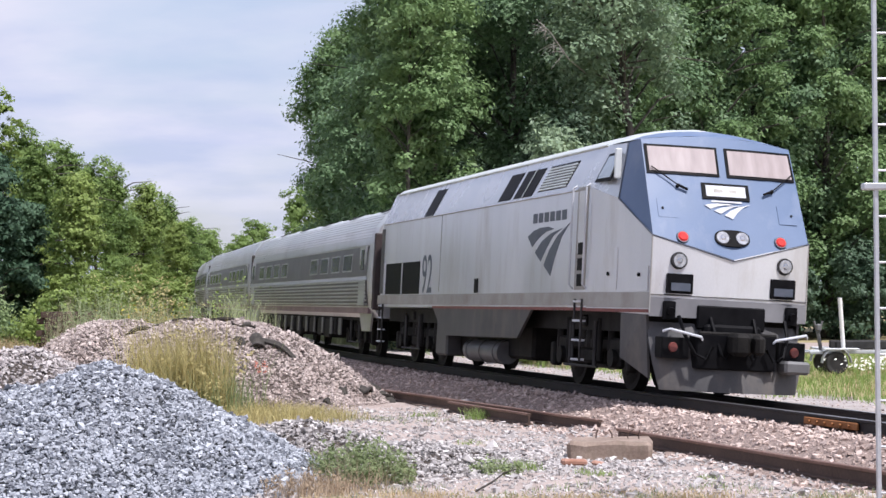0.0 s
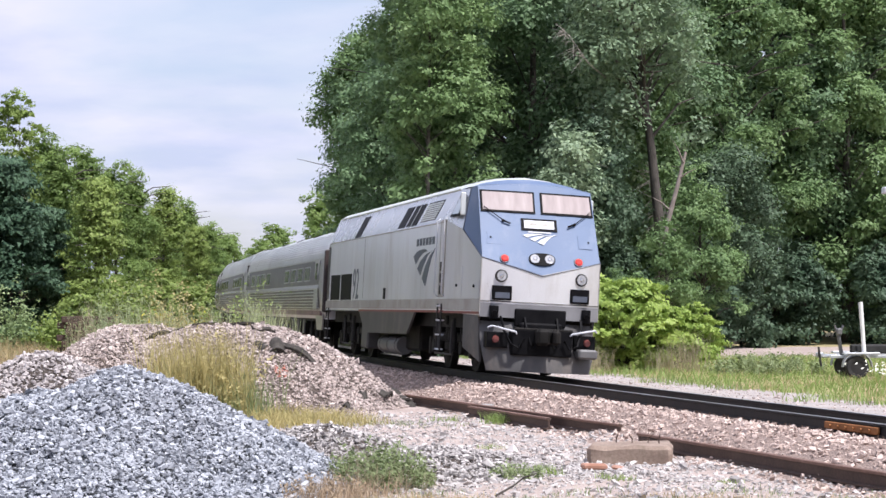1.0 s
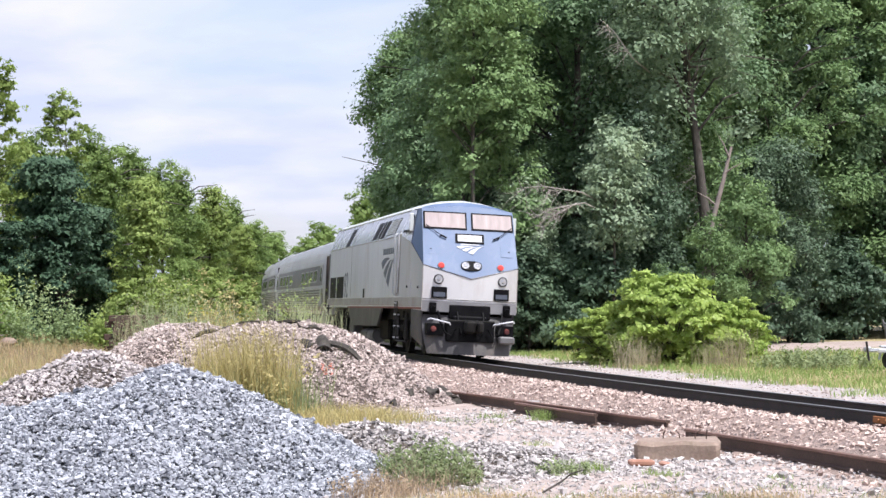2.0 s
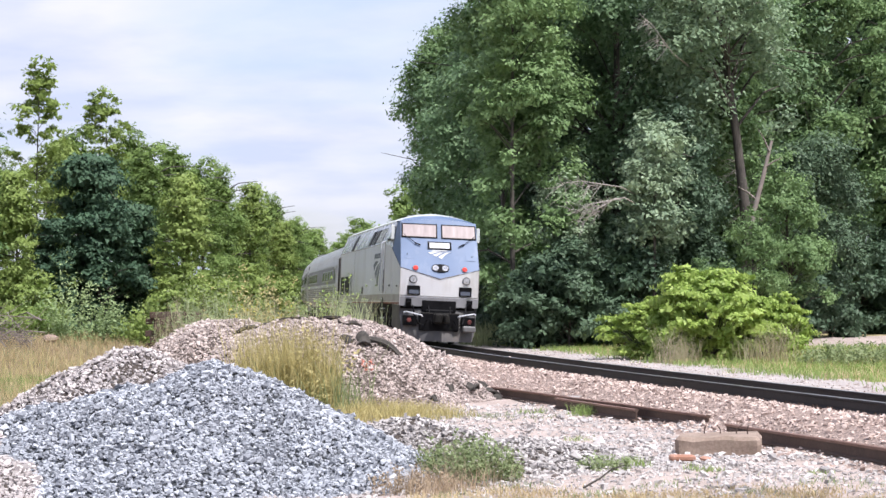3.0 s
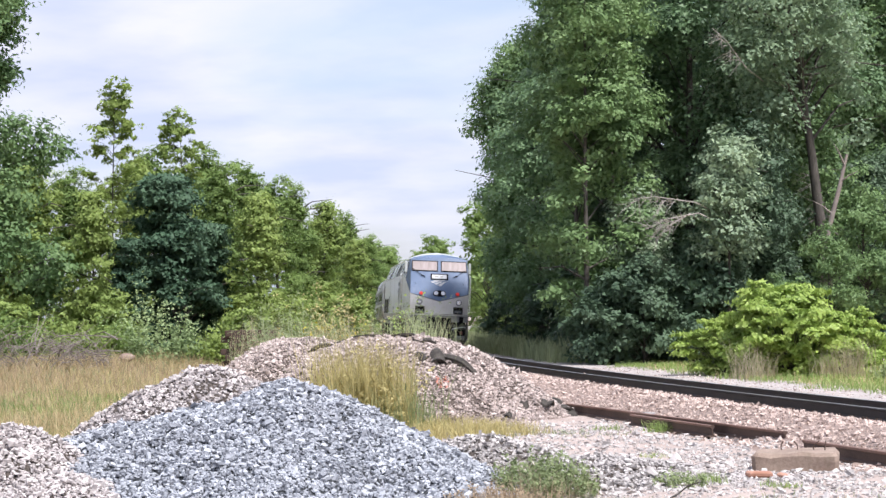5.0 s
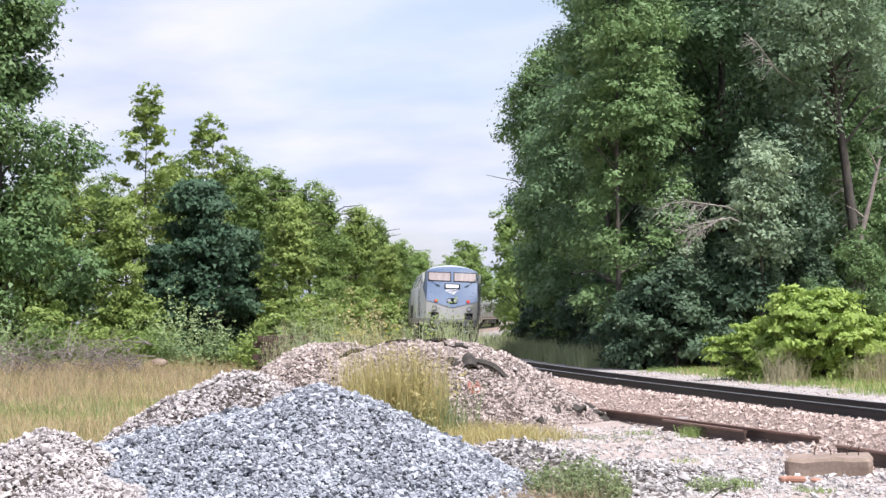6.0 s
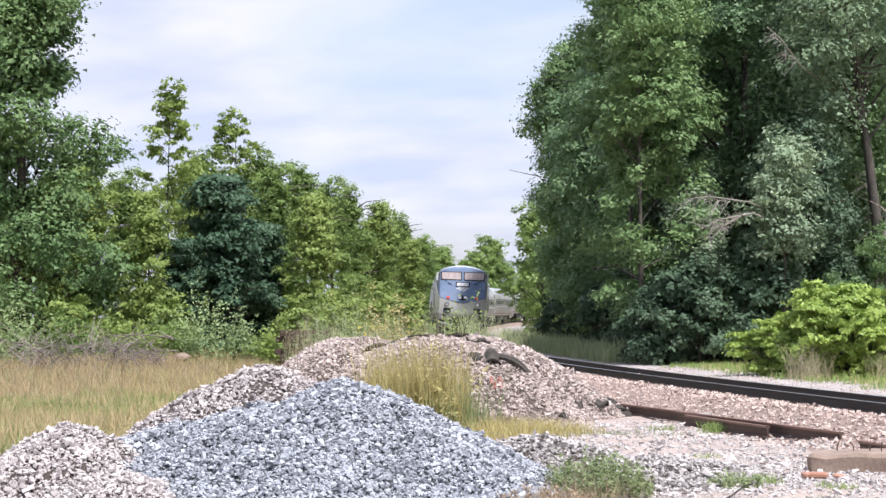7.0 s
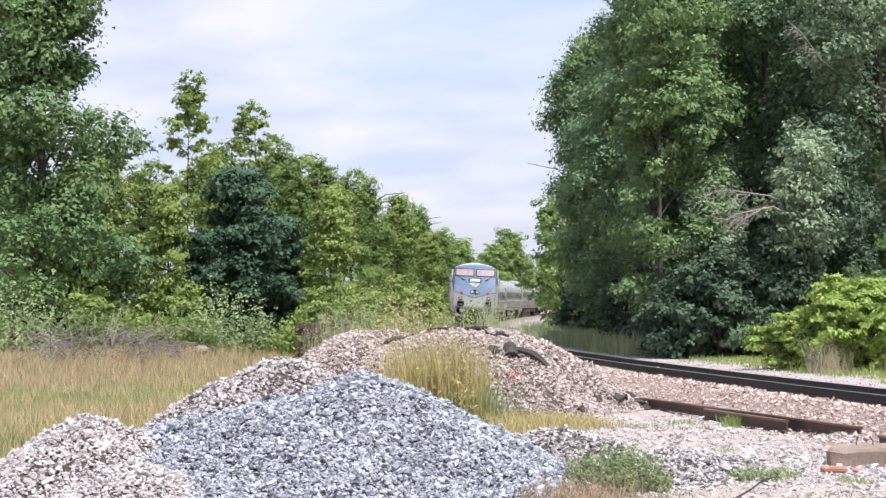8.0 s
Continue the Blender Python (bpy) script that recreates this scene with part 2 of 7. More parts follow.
# leaf with the woods' shade put into its colour
M_LEAFSHADE = material("shade_toned_leaf", (0.04, 0.078, 0.048), (0.138, 0.205, 0.122), 0.45, 0.5, 0, 0, through_light=0.22, per_island=0.22, per_object=0.35)
M_YELLOWWEED = material("yellow_weed_stalk", (0.33, 0.29, 0.115), (0.64, 0.56, 0.27), 0.6, 0.75, 0, 0, through_light=0.4, per_island=0.6)
M_WEEDLEAF = material("grey_green_weed_leaf", (0.13, 0.18, 0.07), (0.32, 0.38, 0.18), 0.8, 0.65, 0, 0, through_light=0.3, per_island=0.5)
M_RUSSET = material("russet_dry_weed", (0.25, 0.185, 0.12), (0.49, 0.385, 0.26), 0.8, 0.8, 0, 0, through_light=0.2, per_island=0.6)
M_VERGE = material("bright_verge_blade", (0.15, 0.24, 0.055), (0.34, 0.44, 0.14), 0.35, 0.7, 0, 0, through_light=0.35, per_island=0.5)
M_BUFF = material("pale_buff_stalk", (0.3, 0.27, 0.16), (0.52, 0.47, 0.32), 0.6, 0.75, 0, 0, through_light=0.3, per_island=0.5)
M_WILLOW = material("silvery_willow_leaf", (0.18, 0.26, 0.11), (0.4, 0.5, 0.24), 0.4, 0.6, 0, 0, through_light=0.3, per_island=0.5, per_object=0.2)
M_BRUSH = material("grey_brown_dead_branch", (0.13, 0.108, 0.098), (0.3, 0.26, 0.235), 3, 0.9, 0, 0.4, 20, fine=0.3, per_object=0.4)
M_TYRE = material("black_tyre_rubber", (0.015, 0.015, 0.015), (0.035, 0.034, 0.033), 5, 0.85, 0, 0.2, 40)
M_GALV = material("galvanised_steel", (0.42, 0.44, 0.46), (0.60, 0.62, 0.64), 5, 0.42, 0.6, 0.05, 50, fine=0.3)
M_PVC = material("white_plastic_pipe", (0.72, 0.72, 0.70), (0.82, 0.82, 0.8), 3, 0.45, 0, 0)

# upper flank: the sky's bluish reflection is partly put into this colour
M_HOOD = material("hood_paint_sky_tone", (0.56, 0.59, 0.63), (0.70, 0.73, 0.77), 0.8, 0.26, 0.45, 0.03, 60, fine=0.2, rough_var=0.06)
grime(M_BODY, (0.30, 0.25, 0.19), 0.45, 1.6, (1, 1, 0.22))
grime(M_GREYBAND, (0.16, 0.12, 0.08), 0.6, 2.2, (1, 0.6, 0.6), 0.42, 0.7)
grime(M_BLUE, (0.30, 0.33, 0.40), 0.35, 1.4, (1, 1, 0.5))
grime(M_SKIRT, (0.20, 0.17, 0.14), 0.5, 2.5, (1, 1, 0.5))
grime(M_STEEL, (0.20, 0.17, 0.15), 0.5, 1.8, (1, 0.25, 0.5))
grime(M_CONCRETE, (0.13, 0.10, 0.07), 0.6, 5.0, (1, 1, 0.4))
M_FRONTSILL = material("dull_front_sill_paint", (0.15, 0.15, 0.158), (0.23, 0.23, 0.238), 2, 0.5, 0.1, 0.05)
M_MARKING = material("orange_red_marking_paint", (0.48, 0.13, 0.08), (0.62, 0.26, 0.19), 12, 0.8, 0, 0.2, 40, per_object=0.4)
M_LENS = material("clear_lamp_lens", (0.30, 0.31, 0.33), (0.62, 0.63, 0.65), 14, 0.12, 0.6, 0)
# glass coloured pale blue to stand for the sky reflected in it
M_SKYGLASS = material("cab_side_glass_sky_tone", (0.36, 0.42, 0.46), (0.52, 0.58, 0.6), 2, 0.12, 0.5, 0)
M_FADEDRED = material("faded_dull_red_paint", (0.16, 0.10, 0.10), (0.27, 0.19, 0.19), 2, 0.5, 0.1, 0.05)
M_ENDPOST = material("dull_dark_red_paint", (0.02, 0.014, 0.014), (0.045, 0.03, 0.028), 3, 0.6, 0, 0.1)
for _mat, _gloss in ((M_BLACK, 0.06), (M_GLASS, 0.1), (M_REDLAMP, 0.05), (M_UNDER, 0.1), (M_SKIRT, 0.3), (M_SHADE, 0.25),
                    (M_LEAF, 0.22), (M_LEAFDARK, 0.22), (M_LEAFPALE, 0.25), (M_LEAFWOOD, 0.22), (M_ASPEN, 0.3), (M_LEAFSHADE, 0.2), (M_BUSH, 0.3), (M_LEAFYELLOW, 0.25), (M_NEEDLE, 0.15)):
    _mat.node_tree.nodes["Principled BSDF"].inputs["Specular IOR Level"].default_value = _gloss
# ---- building tools ----
class Shape:
    """Vertices and faces of one mesh, gathered piece by piece."""

    def __init__(self):
        self.v, self.f, self.m = [], [], []

    def add(self, verts, faces, slot=0):
        base = len(self.v)
        self.v += [tuple(p) for p in verts]
        self.f += [tuple(base + i for i in face) for face in faces]
        self.m += [slot] * len(faces)
        return self

    def box(self, x0, x1, y0, y1, z0, z1, slot=0, bevel=0.0, turn=None):
        """A box; with a bevel its upright and level edges are cut."""
        if bevel <= 0:
            v = [(x, y, z) for z in (z0, z1) for y in (y0, y1) for x in (x0, x1)]
            f = [(0, 2, 3, 1), (4, 5, 7, 6), (0, 1, 5, 4), (2, 6, 7, 3), (0, 4, 6, 2), (1, 3, 7, 5)]
        else:
            b = min(bevel, (x1 - x0) / 2.1, (y1 - y0) / 2.1, (z1 - z0) / 2.1)
            v, f = [], []
            for z, i in ((z0, b), (z0 + b, 0), (z1 - b, 0), (z1, b)):
                a = b if i else 0
                ring = [(x0 + b + a * 0.4, y0 + a), (x1 - b - a * 0.4, y0 + a), (x1 - a, y0 + b + a * 0.4), (x1 - a, y1 - b - a * 0.4),
                        (x1 - b - a * 0.4, y1 - a), (x0 + b + a * 0.4, y1 - a), (x0 + a, y1 - b - a * 0.4), (x0 + a, y0 + b + a * 0.4)]
                v += [(x, y, z) for x, y in ring]
            f = [tuple(range(7, -1, -1)), tuple(range(24, 32))]
            for k in range(3):
                f += [(8 * k + i, 8 * k + (i + 1) % 8, 8 * k + 8 + (i + 1) % 8, 8 * k + 8 + i) for i in range(8)]
        if turn is not None:
            v = [turn @ Vector(p) for p in v]
        return self.add(v, f, slot)

    def tube(self, a, b, r0, r1=None, n=10, slot=0, caps=True):
        """A round bar from a to b."""
        r1 = r0 if r1 is None else r1
        a, b = Vector(a), Vector(b)
        axis = (b - a).normalized()
        side = axis.orthogonal().normalized()
        up = axis.cross(side)
        v = [p + r * (math.cos(2 * math.pi * i / n) * side + math.sin(2 * math.pi * i / n) * up) for p, r in ((a, r0), (b, r1)) for i in range(n)]
        f = [(i, (i + 1) % n, n + (i + 1) % n, n + i) for i in range(n)]
        if caps:
            f += [tuple(range(n - 1, -1, -1)), tuple(range(n, 2 * n))]
        return self.add(v, f, slot)

    def chain(self, points, radii, n=6, slot=0):
        """A bent round bar through points."""
        v, f = [], []
        pts = [Vector(p) for p in points]
        for k, p in enumerate(pts):
            axis = (pts[min(k + 1, len(pts) - 1)] - pts[max(k - 1, 0)]).normalized()
            ref = Vector((0.3, 1, 0.1)) if abs(axis.z) > 0.7 else Vector((0, 0, 1))
            side = axis.cross(ref).normalized()
            up = axis.cross(side)
            v += [p + radii[k] * (math.cos(2 * math.pi * i / n) * side + math.sin(2 * math.pi * i / n) * up) for i in range(n)]
            if k:
                f += [(n * (k - 1) + i, n * (k - 1) + (i + 1) % n, n * k + (i + 1) % n, n * k + i) for i in range(n)]
        f += [tuple(range(n)), tuple(range(n * len(pts) - 1, n * len(pts) - n - 1, -1))]
        return self.add(v, f, slot)

    def plate(self, corners, depth, slot=0):
        """A flat plate: its face has these corners, and it is that vector deep."""
        d = Vector(depth)
        n = len(corners)
        v = [Vector(c) for c in corners] + [Vector(c) + d for c in corners]
        f = [tuple(range(n)), tuple(range(2 * n - 1, n - 1, -1))] + [(i, n + i, n + (i + 1) % n, (i + 1) % n) for i in range(n)]
        return self.add(v, f, slot)

    def loft(self, rings, slot=0, closed=True, caps=False):
        n = len(rings[0])
        v = [p for ring in rings for p in ring]
        f = []
        for k in range(len(rings) - 1):
            f += [(n * k + i, n * k + (i + 1) % n, n * k + n + (i + 1) % n, n * k + n + i) for i in range(n if closed else n - 1)]
        if caps:
            f += [tuple(range(n - 1, -1, -1)), tuple(range(n * (len(rings) - 1), n * len(rings)))]
        return self.add(v, f, slot)

    def mesh(self, name, mats, smooth=False, fix=True):
        me = bpy.data.meshes.new(name)
        me.from_pydata(self.v, [], self.f)
        for mat in (mats if isinstance(mats, (list, tuple)) else [mats]):
            me.materials.append(mat)
        me.polygons.foreach_set("material_index", self.m)
        if fix:
            bm = bmesh.new()
            bm.from_mesh(me)
            bmesh.ops.recalc_face_normals(bm, faces=bm.faces)
            bm.to_mesh(me)
            bm.free()
        if smooth:
            me.polygons.foreach_set("use_smooth", [True] * len(me.polygons))
            me.set_sharp_from_angle(angle=radians(smooth if smooth > 1 else 35))
        me.update()
        return me


def thing(name, shape, mats, label, category, group="", kind="", smooth=False):
    return tagged(new(name, shape.mesh(name, mats, smooth)), label, category, group, kind)


def part(name, shape, mats, parent, label="", smooth=False, kind=""):
    me = shape if isinstance(shape, bpy.types.Mesh) else shape.mesh(name, mats, smooth)
    ob = new(name, me)
    ob.parent = parent
    return tagged(ob, label, kind=kind)


def empty(name, label, category, group=""):
    ob = new(name)
    ob.empty_display_size = 0.3
    return tagged(ob, label, category, group)


def raw_mesh(name, verts, faces, mat, slots=None):
    """A mesh from whole arrays; all faces have the same number of corners."""
    verts, faces = np.asarray(verts, np.float32), np.asarray(faces, np.int32)
    me = bpy.data.meshes.new(name)
    k = faces.shape[1]
    me.vertices.add(len(verts))
    me.vertices.foreach_set("co", verts.ravel())
    me.loops.add(faces.size)
    me.loops.foreach_set("vertex_index", faces.ravel())
    me.polygons.add(len(faces))
    me.polygons.foreach_set("loop_start", np.arange(0, faces.size, k, dtype=np.int32))
    for one in (mat if isinstance(mat, (list, tuple)) else [mat]):
        me.materials.append(one)
    if slots is not None:
        me.polygons.foreach_set("material_index", np.asarray(slots, np.int32))
    me.update(calc_edges=True)
    me.validate()
    me.shade_flat()
    return me


def writing(name, text, size, mat, parent, m, label=""):
    curve = bpy.data.curves.new(name, "FONT")
    curve.body, curve.size, curve.extrude = text, size, 0.002
    ob = bpy.data.objects.new(name, curve)
    me = bpy.data.meshes.new_from_object(ob)
    bpy.data.objects.remove(ob)
    me.materials.clear()
    me.materials.append(mat)
    made = part(name, me, mat, parent, label)
    made.matrix_basis = m
    return made


# ---- the line of the track: one long curve to the right, banked ----
TRACK_X, TRACK_Y, TRACK_TURN, TRACK_RADIUS = 4.29, 30.3, radians(-14.6), 778.0
CANT, RAIL_TOP = 3.3, 0.459            # degrees; height of the track's middle
GAUGE = 0.7535                          # from the middle to the middle of each rail head
CURVE_X = TRACK_X + TRACK_RADIUS * math.cos(TRACK_TURN)
CURVE_Y = TRACK_Y - TRACK_RADIUS * math.sin(TRACK_TURN)


def rise(s):
    """The line climbs a little along the curve."""
    return 0.00002 * np.maximum(s, 0) ** 2


def on_track(s, lat=0.0, up=0.0):
    """A place s metres along the track, lat metres to its right and up metres above its rails, and its turn in degrees."""
    a = TRACK_TURN + s / TRACK_RADIUS
    c = radians(CANT)
    flat = lat * math.cos(c) + up * math.sin(c)
    r = TRACK_RADIUS - flat
    return Vector((CURVE_X - r * math.cos(a), CURVE_Y + r * math.sin(a), RAIL_TOP + rise(s) - lat * math.sin(c) + up * math.cos(c))), -math.degrees(a)


def beside_track(x, y):
    """How far along the track and how far to its right a place lies (works on arrays)."""
    dx, dy = CURVE_X - x, y - CURVE_Y
    return (np.arctan2(dy, dx) - TRACK_TURN) * TRACK_RADIUS, TRACK_RADIUS - np.hypot(dx, dy)


def bumps(x, y, size, seed=0.0):
    """Gentle unevenness (works on arrays)."""
    return (np.sin(x / size * 2.1 + seed) * np.cos(y / size * 1.7 - seed * 0.7) + 0.5 * np.sin(x / size * 4.7 - y / size * 3.9 + seed * 2)
            + 0.35 * np.cos(x / size * 8.3 + y / size * 9.1 + seed * 3)) / 1.85


def smooth(a, b, x):
    u = np.clip((x - a) / (b - a), 0, 1)
    return u * u * (3 - 2 * u)


def ground_height(x, y):
    x, y = np.asarray(x, float), np.asarray(y, float)
    s, lat = beside_track(x, y)
    z = 0.035 * bumps(x, y, 1.9) + 0.012 * bumps(x, y, 0.45, 2)
    z = z + 0.7 * smooth(-9, -17, x) * smooth(42, 62, y)
    bed = np.where(lat < 0, smooth(-2.65, -1.45, lat), smooth(3.2, 1.5, lat))
    top = 0.262 + np.minimum(rise(s), 1.0) - np.clip(lat, -1.5, 1.5) * math.sin(radians(CANT)) + 0.012 * bumps(x, y, 0.4, 1)
    side = np.where(lat > 0, 0.06 * smooth(9, 3, lat), 0.0)
    return np.where(bed > 0, (z + side) * (1 - bed) + top * bed, z + side)

# ---- ground: one sheet out to the horizon ----
def spaced(fine0, fine1, step, far0, far1, grow):
    mid = list(np.arange(fine0, fine1, step))
    left, right, d, p = [], [], step, fine0
    while p > far0:
        d *= grow
        p -= d
        left.append(p)
    d, p = step, mid[-1]
    while p < far1:
        d *= grow
        p += d
        right.append(p)
    return np.array(left[::-1] + mid + right)


def make_ground():
    xs, ys = spaced(-13, 9, 0.2, -1500, 1500, 1.16), spaced(18, 60, 0.2, -1500, 2500, 1.14)
    gx, gy = np.meshgrid(xs, ys)
    gz = ground_height(gx, gy)
    n, m = len(xs), len(ys)
    idx = np.arange(n * m).reshape(m, n)
    faces = np.stack([idx[:-1, :-1], idx[:-1, 1:], idx[1:, 1:], idx[1:, :-1]], -1).reshape(-1, 4)
    cx, cy = gx.ravel()[faces].mean(1), gy.ravel()[faces].mean(1)
    s, lat = beside_track(cx, cy)
    wob = 0.35 * bumps(cx, cy, 0.8, 4)
    slots = np.zeros(len(faces), int)                                   # dusty ground
    field = (cx + wob * 2 < -5.2 - (cy - 28) * 0.10) & (cy > 28) | (lat > 5.6 + wob)
    slots[field] = 1
    slots[(lat > -2.75 + wob * 0.4) & (lat < 2.6)] = 2
    slots[(lat > 2.6) & (lat < 5.6 + wob)] = 3
    road = (lat > 9) & (np.abs(cy - 77 - 0.12 * cx + wob) < 7.5) & (cx > 8.5)
    slots[road] = 0
    me = raw_mesh("ground", np.stack([gx, gy, gz], -1).reshape(-1, 3), faces, [M_GROUND, M_FIELD, M_BALLASTBED, M_STRIP], slots)
    me.polygons.foreach_set("use_smooth", [True] * len(me.polygons))
    tagged(new("ground", me), "dusty gravel yard running into dry and green grass", "ground", kind="structure")


M_FIELD = material("grassy_soil", (0.2, 0.175, 0.08), (0.45, 0.37, 0.2), 0.5, 0.95, 0, 0.8, 14, fine=0.45, dist=0.04)
M_STRIP = material("pale_gravel_strip", (0.24, 0.21, 0.195), (0.47, 0.43, 0.41), 1.2, 0.95, 0, 0.8, 20, fine=0.5, dist=0.03)
make_ground()


# ---- track: two rails on wooden ties ----
RAIL_PROFILE = [(-0.07, -0.18), (0.07, -0.18), (0.07, -0.168), (0.012, -0.15), (0.012, -0.045), (0.036, -0.035), (0.036, -0.006),
                (0.028, 0.0), (-0.028, 0.0), (-0.036, -0.006), (-0.036, -0.035), (-0.012, -0.045), (-0.012, -0.15), (-0.07, -0.168)]


def rail_shape(places, polished):
    """places: for each station the middle of the head, its level side vector and its up vector."""
    rings = [[p + side * a + up * b for a, b in RAIL_PROFILE] for p, side, up in places]
    shape = Shape().loft(rings, caps=True)
    n = len(RAIL_PROFILE)
    for k in range(len(rings) - 1):
        for i in polished:
            shape.m[k * n + i] = 1
    return shape


def make_track():
    track = empty("railway_track", "single banked railway track with dark steel rails on wooden ties", "track")
    tagged(track, kind="structure")
    for side, name in ((-1, "outer_rail"), (1, "inner_rail")):
        places = []
        for s in np.arange(-26, 220, 2.0):
            p, turn = on_track(s, side * GAUGE)
            m = pose(0, 0, 0, 0, CANT, turn).to_3x3()
            places.append((p, m @ Vector((1, 0, 0)), m @ Vector((0, 0, 1))))
        part("rail", rail_shape(places, (6, 7, 8)), [M_RAIL, M_RAILTOP], track, "worn steel rail with a polished head", smooth=40)
    tie = Shape().box(-1.3, 1.3, -0.115, 0.115, -0.36, -0.19, bevel=0.015).mesh("tie", M_TIE)
    plate = Shape().box(-0.1, 0.1, -0.19, 0.19, -0.19, -0.172, bevel=0.006)
    for sx in (-1, 1):
        for sy in (-0.12, 0.12):
            plate.tube((sx * 0.085, sy * 0.6, -0.18), (sx * 0.085, sy * 0.6, -0.145), 0.014, n=6)
    plate = plate.mesh("tie_plate", M_RUST)
    rng = random.Random(5)
    for k in range(230):
        s = -24 + k * 0.54
        p, turn = on_track(s, rng.uniform(-0.04, 0.04))
        one = part("tie", tie, M_TIE, track)
        one.matrix_basis = Matrix.Translation(p) @ pose(0, 0, 0, 0, CANT, turn + rng.uniform(-1, 1))
        if k < 90:
            q, turn = on_track(s, -GAUGE)
            fix = part("tie_plate", plate, M_RUST, track)
            fix.matrix_basis = Matrix.Translation(q) @ pose(0, 0, 0, 0, CANT, turn)
    # a rusted joint bar, bolted to the outer rail
    for s in (-3.3,):
        bar = Shape().box(-0.062, -0.02, -0.75, 0.75, -0.145, -0.05, bevel=0.012)
        for k in range(6):
            bar.tube((-0.062, -0.55 + 0.22 * k, -0.1), (-0.09, -0.55 + 0.22 * k, -0.1), 0.02, n=6)
        ob = part("joint_bar", bar, M_ORANGE, track, "orange rusted joint bar with bolts")
        p, turn = on_track(s - 2.0, -GAUGE)
        ob.matrix_basis = Matrix.Translation(p) @ pose(0, 0, 0, 0, CANT, turn)


make_track()

# ---- the train: local x to the right of one who faces its end, y back along the train, z up from the rails ----
def wheelset():
    shape = Shape().tube((-0.78, 0, 0), (0.78, 0, 0), 0.09, n=10)
    for side in (-1, 1):
        for x0, x1, r0, r1 in ((0.68, 0.70, 0.545, 0.545), (0.70, 0.83, 0.515, 0.505)):
            shape.tube((side * x0, 0, 0), (side * x1, 0, 0), r0, r1, n=28)
        shape.tube((side * 0.83, 0, 0), (side * 0.86, 0, 0), 0.40, 0.36, n=28)
        shape.tube((side * 0.83, 0, 0), (side * 1.0, 0, 0), 0.12, n=12)
        for k in range(4):
            a = k * math.pi / 2
            shape.tube((side * 0.85, 0.24 * math.cos(a), 0.24 * math.sin(a)), (side * 0.87, 0.24 * math.cos(a), 0.24 * math.sin(a)), 0.05, n=8)
    return shape.mesh("wheelset", M_UNDER, 40)


WHEELSET = wheelset()
SPINNING = []            # wheelsets with their own place on their vehicle


def truck(parent, y, wheelbase):
    """A two-axle truck: side frames, axle boxes, springs, dampers and brake gear, with its wheelsets."""
    shape = Shape()
    h = wheelbase / 2
    for side in (-1, 1):
        x0, x1 = sorted((side * 0.98, side * 1.12))
        shape.box(x0, x1, -h - 0.45, h + 0.45, 0.62, 0.84, bevel=0.04)
        shape.box(x0, x1, -0.55, 0.55, 0.40, 0.66, bevel=0.05)
        for sy in (-1, 1):
            shape.box(x0, x1 + 0.06 * (side > 0), sy * h - 0.17, sy * h + 0.17, 0.34, 0.70, bevel=0.05)
            shape.tube((side * 1.05, sy * h, 0.51), (side * 1.2, sy * h, 0.51), 0.15, n=14)
            for dy in (-0.32, 0.32):
                shape.tube((side * 1.05, sy * h + dy, 0.5), (side * 1.05, sy * h + dy, 0.98), 0.09, n=10)
            shape.tube((side * 1.2, sy * (h - 0.55), 0.45), (side * 1.2, sy * (h - 0.55), 1.15), 0.05, n=8)
            shape.box(x0 - 0.02, x1 + 0.02, sy * (h + 0.62) - 0.1, sy * (h + 0.62) + 0.1, 0.3, 0.72, bevel=0.03)
        for dy in (-0.3, 0.0, 0.3):
            shape.tube((side * 1.06, dy, 0.66), (side * 1.06, dy, 1.1), 0.10, n=10)
        shape.box(*sorted((side * 0.9, side * 1.25)), -0.16, 0.16, 1.0, 1.2, bevel=0.03)
    shape.box(-1.0, 1.0, -0.3, 0.3, 0.5, 0.95, bevel=0.05)
    frame_part = part("truck", shape, M_UNDER, parent, "grimy black two-axle truck", smooth=35)
    frame_part.location = (0, y, 0)
    for side in (-1, 1):
        light = Shape()
        for dy in (-0.7, 0.62):
            light.tube((side * 1.24, dy, 0.35), (side * 1.24, dy, 1.1), 0.035, n=8)
        light.box(*sorted((side * 1.22, side * 1.27)), -0.9, 0.9, 0.33, 0.37, bevel=0.01)
        part("brake_rigging", light, M_IRON, frame_part, "grey brake rods on the truck", smooth=35)
    for sy in (-1, 1):
        ob = part("wheelset", WHEELSET, M_UNDER, frame_part)
        ob.location = (0, sy * h, 0.515)
        SPINNING.append(ob)
    return frame_part


def side_plate(parent, name, mat, x, corners, label="", depth=0.012, smooth=False):
    """A plate on the flat flank: corners (y, z), proud of the flank at x."""
    sgn = -1 if x < 0 else 1
    shape = Shape().plate([(x, y, z) for y, z in corners], (sgn * depth, 0, 0))
    return part(name, shape, mat, parent, label)


LOCO_LENGTH = 18.95
W = 1.5


def upper_x(z):
    """Half width of the sloping upper flank."""
    return W - (z - 3.26) * 0.40


def face_point(u, v):
    """A place on the slanted blue face: u across (-1 to 1), v up from the crease (0) to over the windscreens (1)."""
    low = Vector((1.27 * u, 0.12 * u * u, 2.10 + 0.33 * abs(u)))
    high = Vector((1.24 * u, 0.86 + 0.10 * u * u, 4.06 - 0.10 * u * u))
    return low + (high - low) * v


